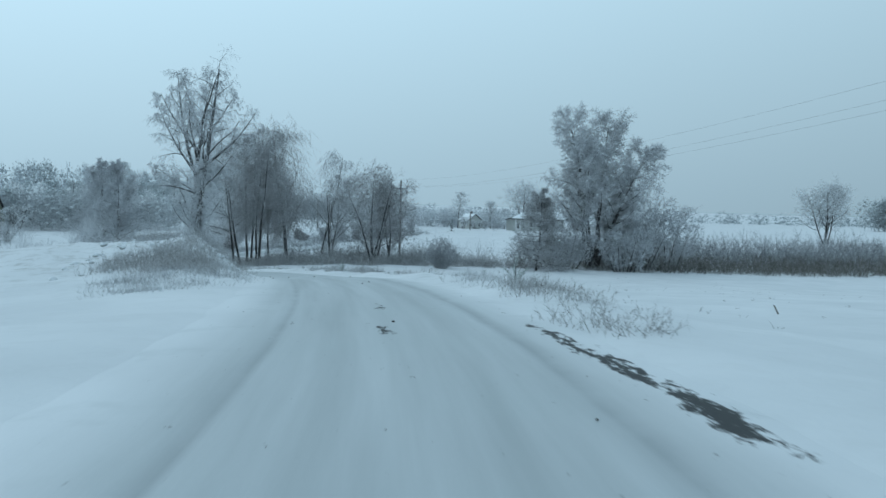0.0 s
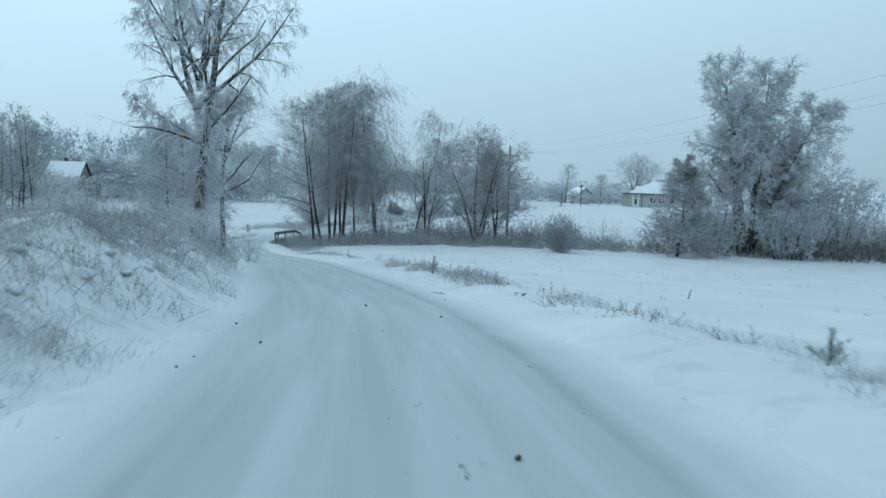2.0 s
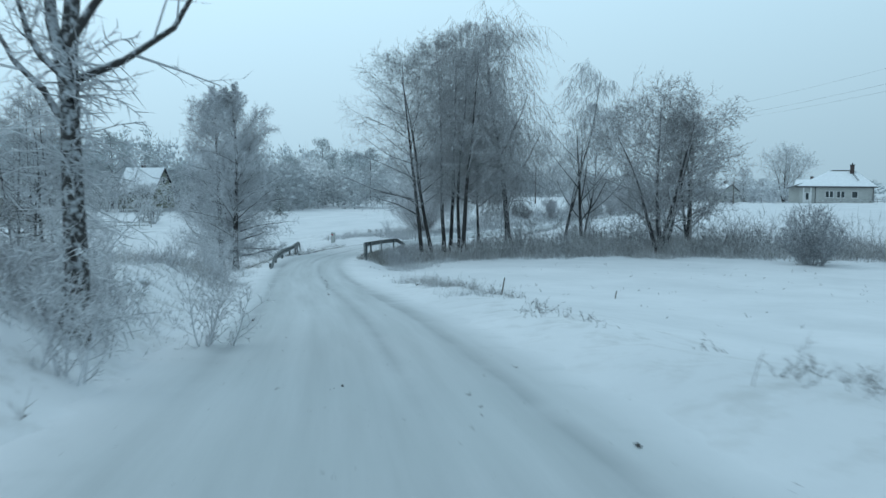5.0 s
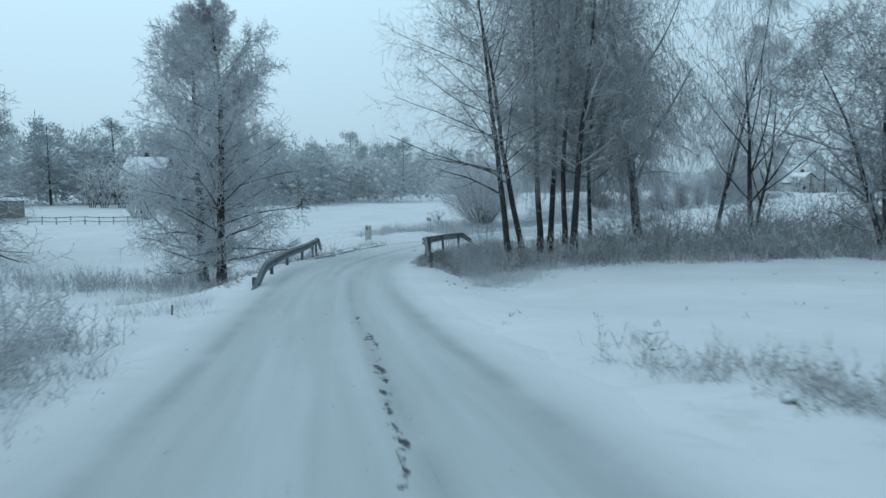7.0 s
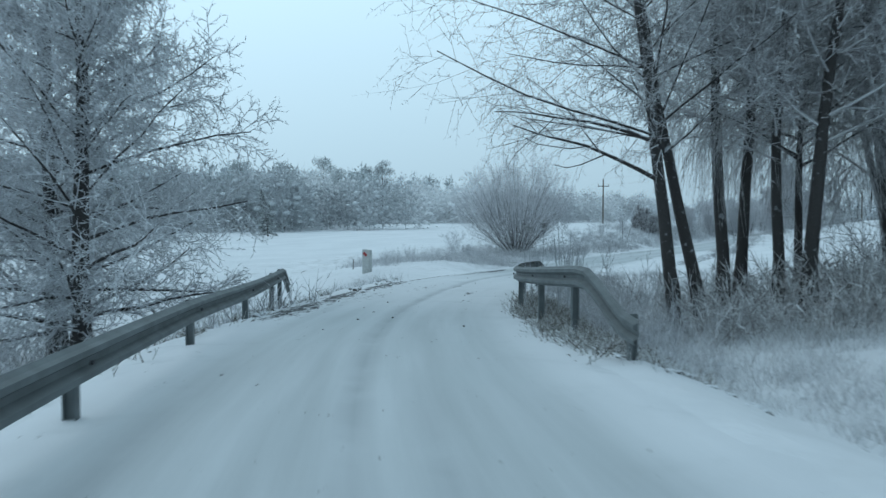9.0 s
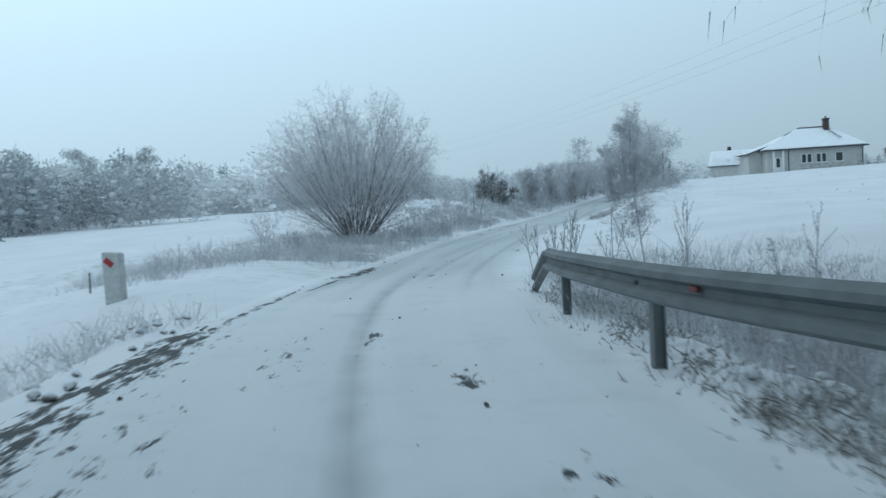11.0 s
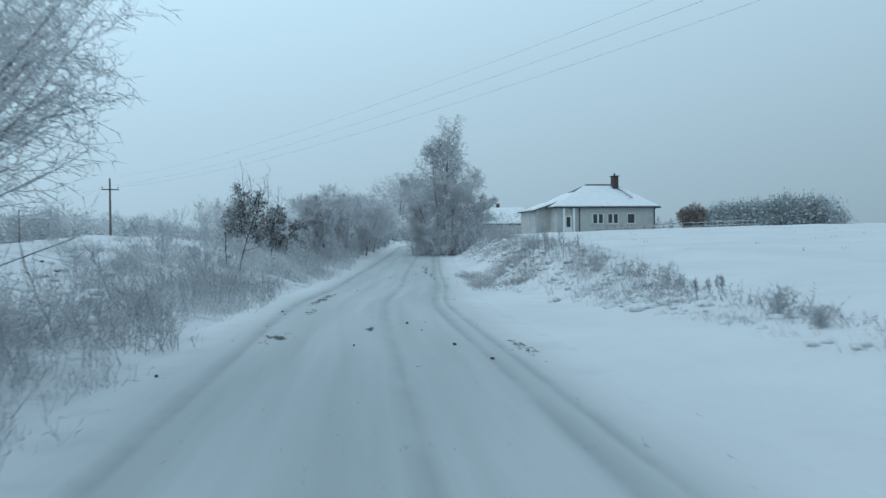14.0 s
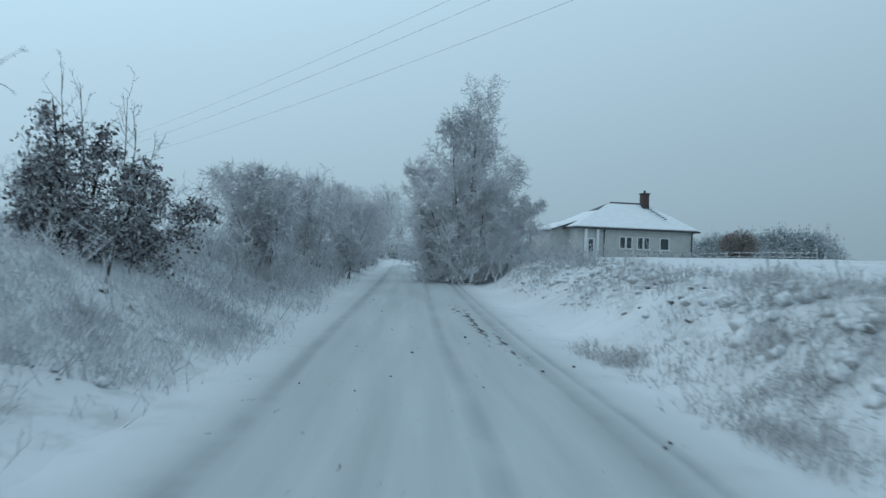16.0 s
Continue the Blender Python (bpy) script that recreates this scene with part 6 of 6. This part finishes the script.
for k, (x, y, h, lean) in enumerate(((-29.4, 101.25, 1.84, 0.01), (-29.1, 101.9, 1.96, -0.02), (-29.28, 101.5, 1.84, 0.0), (-29.04, 104.4, 1.9, 0.0), (-28.8, 102.05, 1.95, 0.03), (-28.7, 101.7, 1.7, -0.12), (-28.95, 103.4, 1.5, 0.15), (-29.3, 109.6, 1.9, -0.14), (-29.25, 111.9, 1.4, -0.02), (-28.5, 100.9, 1.9, 0.02), (-28.3, 100.4, 1.6, 0.1), (-28.2, 114.4, 1.5, -0.35))):
    seed_stalk(x, y, h, 460 + k, lean, k < 3)
for k in range(12):
    tall_weed(-20.5 + rs.normal(0, 0.3), 147.3 + rs.normal(0, 0.6), rs.uniform(0.5, 0.85), 400 + k, rs.normal(0, 0.06), "twig_dark", "upright frosted stalk on the roadside ridge")
for k in range(6):
    tall_weed(-22.2 + rs.normal(0, 0.15), 137.7 + rs.normal(0, 0.25), rs.uniform(0.25, 0.42), 415 + k, rs.normal(0, 0.1), "twig_dark", "upright frosted stalk on the roadside ridge")
for k in range(9):
    tall_weed(-29.6 + rs.normal(0, 0.2), 114.5 + rs.normal(0, 0.28), rs.uniform(0.75, 1.2), 421 + k, rs.normal(0, 0.15), "twig_dark", "withered stalk with seed tufts past the barrier end")
for k, (x, y, h) in enumerate(((-21.3, 140.4, 0.5), (-21.7, 139.6, 0.34), (-22.9, 135.6, 0.42), (-23.3, 134.4, 0.3), (-19.9, 149.2, 0.45), (-20.9, 143.9, 0.4))):
    rimed_shrub(x, y, h, 340 + k + 50, mat="twig", label="low drooping weed clump on the ridge")


# Bare saplings leaning out of the scrub.
for x, y, h, lean, sd in ((-28.64, 150.3, 2.7, 0.13, 390), (-28.95, 150.5, 1.9, 0.0, 391), (-27.0, 155.6, 2.3, 0.15, 392)):
    tree("bare_sapling", x, y, sd, [(0, 0, lean, 0.05, h, 0.026)], [lv(L1, n=7, f0=0.25, ang=50, ratio=0.34, segs=4, up=0.4, wig=0.3, shape=None, stem=dict(segs=8, wig=0.12, up=0.1, tip=0.25)), lv(L2, n=5, ratio=0.3)], 0.006, ("bark_frost", "twig"), tip_n=4, tip_len=0.06,
         trunk_sides=6, tags=dict(label="thin bare sapling lightly rimed above the scrub", category="sapling", group="bare saplings"))


def pine_sapling(x, y, h, seed):
    top = empty("pine_sapling", x, y, land_at(x, y) - 0.05, label="tiny green pine sapling dusted with rime on the verge", category="sapling", group="pine saplings")
    rng = np.random.default_rng(seed)
    one = lambda v: np.array([v], float)  # noqa: E731
    pts, rad = grow(rng, np.zeros((1, 3)), np.array([[0.05, 0.0, 1.0]]), one(h), one(0.018), 4, 0.0, 0.05, 0.5)
    bag = Bag()
    bag.add(*tubes(pts, rad, 6))
    bag.ob("trunk", M["bark"], top)
    P, D, L, R = sprout(rng, pts, rad, one(h), 6, 0.05, 0.34, 74, 0.62, lambda f: 1.1 - f, 0.7, up=0.2)
    p1, r1 = grow(rng, P, D, L, np.full(len(P), 0.012), 3, 0.35, 0.1, 0.6)
    needles = Bag()
    needles.add(*tubes(p1, r1, 4))
    for pp, rr, ll, n in ((p1, r1, L, 110), (pts, rad, one(h), 300)):
        P, D, _, _ = sprout(rng, pp, rr, ll, n, 0.15, 1.0, 50, 1.0, even=False)
        v, t = spikes(P, D, rng.uniform(0.05, 0.10, len(P)), np.full(len(P), 0.006), rng)
        needles.add(v, tris=t)
    needles.ob("needles", M["sapling_needles"], top)


M["wood_frost"] = material("frosted_fence_wood", build_frosted((0.20, 0.19, 0.18), (0.70, 0.73, 0.76), 0.52, 6.0), 0.9)
M["sapling_needles"] = material("sapling_needles", build_twigs((0.60, 0.65, 0.63), (0.86, 0.89, 0.88), 0.45), 0.8)
pine_sapling(2.0, 22.8, 0.78, 420)
pine_sapling(-5.3, 43.5, 0.55, 421)
pine_sapling(1.35, 27.2, 0.45, 422)

# Stakes and stubs in the snow.
for x, y, h, lean in ((8.9, 21.8, 0.22, -28), (-27.8, 79.2, 0.14, 4), (-13.7, 67.0, 0.45, 10), (-10.9, 73.0, 0.22, 8), (-39.5, 118.5, 0.42, 3), (3.4, 48.0, 0.3, 14)):
    bm = bmesh.new()
    add_cone(bm, 0.022, 0.017, h + 0.15, Matrix.Rotation(radians(lean), 4, "Y") @ Matrix.Translation((0, 0, h / 2 - 0.02)), 8)
    top = empty("wooden_stake", x, y, land_at(x, y), label="short dark wooden stake standing in the snow", category="stake", group="field stakes")
    part("shaft", bm, M["wood"], top)
    part("snow_cap", add_cone(bmesh.new(), 0.022, 0.009, 0.03, Matrix.Rotation(radians(lean), 4, "Y") @ Matrix.Translation((0, 0, h + 0.07)), 8), M["roof_snow"], top, "little cap of snow")


# ---------------------------------------------------------------- clods along the road edge
def clods(name, xy, seed, size, mat, lift=0.2, on_road=False, **tags):
    rng = np.random.default_rng(seed)
    bm = bmesh.new()
    bmesh.ops.create_icosphere(bm, subdivisions=1, radius=1.0)
    base = np.array([v.co for v in bm.verts])
    tri = np.array([[v.index for v in f.verts] for f in bm.faces])
    bm.free()
    bag = Bag()
    z = along(xy[:, 0], xy[:, 1])[2] + 0.01 if on_road else land(xy[:, 0], xy[:, 1])
    for (x, y), zz in zip(xy, z):
        s = size * rng.uniform(0.4, 1.5)
        v = base * rng.uniform(0.65, 1.25, (len(base), 1)) * np.array([1.3, 1.0, 0.75]) * s
        a = rng.uniform(0, 6.28)
        v = np.stack([v[:, 0] * np.cos(a) - v[:, 1] * np.sin(a), v[:, 0] * np.sin(a) + v[:, 1] * np.cos(a), v[:, 2]], 1)
        bag.add(v + np.array([x, y, zz + lift * s]), tris=tri)
    ob = bag.ob(name, M[mat])
    ob.data.polygons.foreach_set("use_smooth", np.ones(len(ob.data.polygons), bool))
    return tagged(ob, **tags, kind="stuff")


M["tussock"] = material("snowy_tussock", build_frosted((0.42, 0.43, 0.43), (0.78, 0.81, 0.84), 0.46, 6.0), 0.9)
M["frozen_dirt"] = material("frozen_dirt", build_plain((0.05, 0.048, 0.045), 0.3, 20), 0.9)
M["snowy_clod"] = material("snow_dusted_soil", build_frosted((0.14, 0.13, 0.12), (0.80, 0.83, 0.86), 0.46, 9.0), 0.95)
clods("edge_clods", np.vstack([ground_points(rg, 80, 98, 112, -3.8, -2.5), ground_points(rg, 12, 88, 97, -3.4, -2.6)]), 430, 0.05, "snowy_clod", label="frozen clods ploughed to the road edge", category="clods")
clods("road_crumbs", np.vstack([ground_points(rg, 22, 4, 60, -1.9, 1.9), ground_points(rg, 26, 96, 120, -2.2, 2.1), ground_points(rg, 40, 118, 165, -2.1, 2.0)]), 434, 0.017, "frozen_dirt", 0.1, True, label="scattered crumbs of dirt on the packed snow", category="dirt")
clods("bank_clods", np.vstack([ground_points(rg, 40, 148, 172, 3.4, 5.0), ground_points(rg, 70, 26, 70, -7, -2.9), ground_points(rg, 110, 130, 172, -9, -2.9)]), 431, 0.06, "snowy_clod", label="snow-dusted clods and tussocks on the banks", category="clods")
clods("verge_clods", np.vstack([ground_points(rg, 40, 30, 78, 3.0, 4.4, 14), ground_points(rg, 90, 92, 114, 2.8, 4.5), ground_points(rg, 60, 86, 100, 3.2, 6.0)]), 432, 0.04, "snowy_clod", label="frozen clods among the verge grass", category="clods")


clods("ridge_mounds", np.vstack([ground_points(rg, 150, 148, 174, 3.6, 5.6, 60, 0.3), ground_points(rg, 40, 138, 148, 4.3, 5.6, 18, 0.25), ground_points(rg, 22, 127, 139, 4.9, 5.8, 9, 0.2)]), 436, 0.10, "tussock", -0.02, label="snowy lumps of turned turf along the roadside ridge", category="turf")
clods("snow_tussocks", np.vstack([ground_points(rg, 230, 146, 174, 3.3, 6.0), ground_points(rg, 60, 139, 147, 4.2, 6.1), ground_points(rg, 34, 127, 140, 4.6, 6.0), ground_points(rg, 420, 138, 174, -8, -2.8), ground_points(rg, 280, 22, 60, -7.5, -3.1)]), 433, 0.10, "tussock", -0.05, label="snow-covered grass tussocks on the banks", category="tussocks")
for k, (x, y, h) in enumerate(((-14.2, 174.6, 2.2), (-12.4, 174.2, 2.4), (-11.0, 175.6, 2.0), (-14.6, 177.4, 2.0), (-10.4, 178.6, 2.3), (-9.4, 182.0, 2.2))):
    rimed_shrub(x, y, h, 470 + k, label="rimed bush at the foot of the roadside tree")


# ---------------------------------------------------------------- overhead line
def power_pole(x, y, h, turn):
    z = land_at(x, y)
    top = empty("power_pole", x, y, z - 0.3, turn, label="wooden power pole with a crossarm and insulators", category="power pole", group="overhead line")
    part("shaft", add_cone(bmesh.new(), 0.15, 0.10, h + 0.3, Matrix.Translation((0, 0, (h + 0.3) / 2)), 12), M["wood"], top)
    part("crossarm", add_box(bmesh.new(), (1.9, 0.10, 0.12), Matrix.Translation((0, -0.12, h - 0.9)), 0.01), M["trim_dark"], top)
    heads = [(0.0, 0.0, h + 0.3)]
    for sx in (-0.85, 0.85):
        heads.append((sx, -0.12, h - 0.68))
    for hx, hy, hz in heads:
        bm = bmesh.new()
        add_cone(bm, 0.025, 0.025, 0.18, Matrix.Translation((hx, hy, hz - 0.06)), 8)
        add_cone(bm, 0.075, 0.05, 0.10, Matrix.Translation((hx, hy, hz)), 10)
        add_cone(bm, 0.05, 0.03, 0.09, Matrix.Translation((hx, hy, hz + 0.09)), 10)
        part("insulator", bm, M["porcelain"], top)
    m = pose(x, y, z - 0.3, 0, 0, turn)
    return [m @ Vector((hx, hy, hz + 0.12)) for hx, hy, hz in heads]


def wires(a, b, sag):
    for p, q in zip(a, b):
        n = 28
        pts = np.array([[*(p.lerp(q, i / n))] for i in range(n + 1)])
        u = np.linspace(0, 1, n + 1)
        pts[:, 2] -= 4 * sag * u * (1 - u)
        org = Vector(pts[0])
        v, q_ = tubes((pts - pts[0])[None], np.full((1, n + 1), 0.0042), 5)
        ob = mesh_part("overhead_wire", v, [q_], M["cable"])
        ob.location = org
        tagged(ob, "thin grey overhead wire slung between power poles", "wire", "overhead wires")


heads_a = power_pole(-34.6, 227.3, 7.5, 15)
heads_b = power_pole(-6.4, 122.0, 11.3, 15)
heads_c = power_pole(23.0, 14.0, 9.2, 15)
heads_d = power_pole(-52.0, 292.0, 7.5, 15)
wires(heads_a, heads_b, 1.9)
wires(heads_b, heads_c, 1.6)
wires(heads_d, heads_a, 1.2)
power_pole(7.5, 236.0, 6.0, 60)


# ---------------------------------------------------------------- other buildings
def gable_house(name, x, y, z, turn, w, ln, eave, ridge, walls, label, openings, snow=0.14):
    """Ridge along local y; the gable wall at y = 0 faces the road."""
    top = empty(name, x, y, z, turn, label=label, category="house")
    bm = bmesh.new()
    sec = [(-w / 2, 0), (w / 2, 0), (w / 2, eave), (0, ridge), (-w / 2, eave)]
    front, back = [bm.verts.new((a, 0, b)) for a, b in sec], [bm.verts.new((a, ln, b)) for a, b in sec]
    bm.faces.new(front)
    bm.faces.new(back[::-1])
    for i in range(5):
        bm.faces.new((front[i], back[i], back[(i + 1) % 5], front[(i + 1) % 5]))
    part("wall", bm, walls, top)
    slope = math.atan2(ridge - eave, w / 2)
    long = math.hypot(w / 2, ridge - eave) + 0.5
    for sgn in (-1, 1):
        m = Matrix.Translation((sgn * (w / 4 + 0.12), ln / 2, (eave + ridge) / 2 - 0.02)) @ Matrix.Rotation(sgn * slope, 4, "Y")
        r = part("roof", add_box(bmesh.new(), (long, ln + 0.8, 0.14), m @ Matrix.Translation((0, 0, 0.09)), 0.02), M["roof_tile"], top)
        part("roof_snow", add_box(bmesh.new(), (long - 0.2, ln + 0.7, snow), m @ Matrix.Translation((-0.05 * sgn, 0, 0.17 + snow / 2)), 0.05), M["roof_snow"], r, "snow lying on the roof")
    for wx, wz, ww, wh in openings:
        bm = bmesh.new()
        for sx, sz, a, b in ((0, wh / 2, ww + 0.14, 0.09), (0, -wh / 2, ww + 0.14, 0.09), (-ww / 2, 0, 0.09, wh), (ww / 2, 0, 0.09, wh)):
            add_box(bm, (a, 0.10, b), Matrix.Translation((wx + sx, -0.02, wz + sz)))
        win = part("window", bm, M["trim_white"], top)
        part("pane", add_box(bmesh.new(), (ww, 0.04, wh), Matrix.Translation((wx, -0.008, wz))), M["glass"], win)
    part("chimney", add_box(bmesh.new(), (0.6, 0.6, 1.5), Matrix.Translation((0.5, ln * 0.6, ridge + 0.3)), 0.02), M["chimney_brick"], top)
    return top


gable_house("yellow_farmhouse", -100.2, 186.0, 0.9, 97, 8.6, 7.0, 3.0, 7.4, M["plaster_yellow"], "yellow farmhouse with a steep snowy gable roof", [(-2.0, 1.7, 1.1, 1.3), (2.0, 1.7, 1.1, 1.3), (0.0, 5.2, 1.0, 1.2)])
gable_house("garden_outbuilding", 31.0, 257.0, 2.1, 59, 5.6, 7.6, 2.0, 4.6, M["plaster"], "low outbuilding with a snowy gable roof", [(0.0, 1.3, 0.9, 0.9)])
gable_house("village_house", 10.5, 276.0, 0.7, 20, 5.5, 8.0, 2.6, 4.8, M["plaster"], "small grey village house under snow", [(-1.5, 1.5, 0.9, 1.1), (1.5, 1.5, 0.9, 1.1)])


M["shed_boards"] = material("weathered_shed_boards", build_plain((0.20, 0.19, 0.18), 0.3, 5, 0.01), 0.9)


def build_shed():
    x, y = -98.0, 143.5
    top = empty("brown_shed", x, y, land_at(x, y) + 0.4, 28, label="brown wooden shed with flat snow-edged roofs", category="shed")
    part("plinth", add_box(bmesh.new(), (10.2, 6.2, 1.2), Matrix.Translation((0, 0, -0.5)), 0.02), M["concrete"], top)
    part("wall", add_box(bmesh.new(), (7.0, 6.0, 3.4), Matrix.Translation((-1.5, 0, 1.7)), 0.02), M["shed_boards"], top, "brown board wall")
    part("annex", add_box(bmesh.new(), (3.2, 5.0, 2.2), Matrix.Translation((3.5, -0.4, 1.1)), 0.02), M["shed_boards"], top, "lower board annex")
    part("roof", add_box(bmesh.new(), (7.6, 6.6, 0.22), Matrix.Translation((-1.5, 0, 3.5)) @ Matrix.Rotation(radians(-3), 4, "Y"), 0.03), M["roof_snow"], top, "flat roof under snow")
    part("annex_roof", add_box(bmesh.new(), (3.8, 5.6, 0.2), Matrix.Translation((3.6, -0.4, 2.3)) @ Matrix.Rotation(radians(4), 4, "Y"), 0.03), M["roof_snow"], top)
    part("door", add_box(bmesh.new(), (1.1, 0.08, 2.0), Matrix.Translation((-0.4, -3.03, 1.0)), 0.01), M["trim_dark"], top)


build_shed()
for k, (x, y, h) in enumerate(((-97.5, 177.5, 4.8), (-100.0, 177.0, 4.8), (-103.5, 177.2, 5.8), (-107.0, 177.5, 6.2), (-110.0, 178.5, 5.6), (-93.5, 181.0, 5.2), (-78.5, 148.5, 2.4), (-81.5, 150.5, 3.0), (6.0, 266.0, 3.6), (12.5, 267.0, 2.6), (9.5, 264.0, 2.2))):
    tree("yard_tree", x, y, 500 + k, [(0.2 * i, 0.1 * i, 0.2 * (i - 1.5), 0.05 * i, h, 0.06) for i in range(4)], [lv(L1, n=9, f0=0.05, ang=45, ratio=0.34), lv(L2, n=5), lv(L3, n=2)], 0.045, ("bark", "far_wood"), tip_n=2, tip_len=0.35,
         tags=dict(label="bushy rimed yard tree beside the buildings", category="tree", group="yard trees"))


def fence(ax, ay, bx, by, count, h, label):
    top = empty("garden_fence", ax, ay, land_at(ax, ay), label=label, category="fence", group="garden fences")
    o = top.location
    spots = [(ax + (bx - ax) * i / (count - 1), ay + (by - ay) * i / (count - 1)) for i in range(count)]
    for px, py in spots:
        part("post", add_box(bmesh.new(), (0.10, 0.10, h + 0.2), Matrix.Translation((px - o.x, py - o.y, land_at(px, py) - o.z + h / 2 - 0.1)), 0.01), M["wood_frost"], top)
    for (px, py), (qx, qy) in zip(spots, spots[1:]):
        for lv_ in (0.35, 0.85):
            a, b = Vector((px, py, land_at(px, py) + h * lv_)) - o, Vector((qx, qy, land_at(qx, qy) + h * lv_)) - o
            v = b - a
            part("rail", add_box(bmesh.new(), (v.length, 0.04, 0.10), Matrix.Translation((a + b) / 2) @ v.to_track_quat("X", "Z").to_matrix().to_4x4()), M["wood_frost"], top)


fence(33.5, 215.5, 38.3, 207.6, 7, 0.9, "weathered wooden garden fence beside the house")
fence(21.0, 215.4, 32.0, 213.4, 10, 0.7, "low wooden fence in front of the house")
fence(-87.0, 140.0, -75.0, 143.5, 9, 0.9, "dark wooden paddock fence by the shed")
M["thuja"] = material("rusty_conifer", build_twigs((0.24, 0.18, 0.15), (0.58, 0.54, 0.52), 0.46), 0.9)
for x, y, h, sd in ((34.7, 214.8, 3.0, 440), (35.4, 214.2, 2.4, 445), (33.9, 215.6, 2.3, 446), (34.4, 215.6, 2.6, 450)):
    tree("brown_thuja", x, y, sd, [(0.12 * np.cos(a), 0.12 * np.sin(a), 0.22 * np.cos(a), 0.22 * np.sin(a), h * (0.8 + 0.06 * (i % 4)), 0.03) for i, a in enumerate(np.arange(8) * 2.4)],
         [lv(L1, n=14, f0=0.04, ang=38, ratio=0.30, segs=2, sides=3), lv(L2, n=5, segs=1)], 0.024, ("thuja", "thuja"), tip_n=4, tip_len=0.26, trunk_sides=4, sink=0.05,
         tags=dict(label="rusty brown garden conifer beside the fence", category="tree", group="garden conifers"))
for x, y, h, sd in ((37.0, 213.8, 2.3, 441), (31.0, 217.4, 1.5, 447), (32.5, 216.8, 1.4, 448), (38.4, 212.6, 1.5, 449), (10.4, 219.0, 3.6, 442), (34.6, 216.5, 1.2, 443), (13.5, 217.5, 3.0, 444)):
    rimed_shrub(x, y, h, sd, mat="twig_dark", label="bare garden shrub beside the house")


# ---------------------------------------------------------------- mistletoe in the willow
def mistletoe(x, y, z, r, seed):
    rng = np.random.default_rng(seed)
    D = unit(rng.normal(0, 1, (420, 3)))
    v, t = spikes(D * r * 0.1, D, rng.uniform(0.6, 1.0, 420) * r, np.full(420, 0.03), rng)
    ob = mesh_part("mistletoe_ball", v, [t], M["twig_dark"])
    ob.location = (x, y, z)
    tagged(ob, "dark ball of mistletoe high in the willow", "mistletoe", kind="")


mistletoe(16.4, 110.9, 11.2, 0.75, 450)
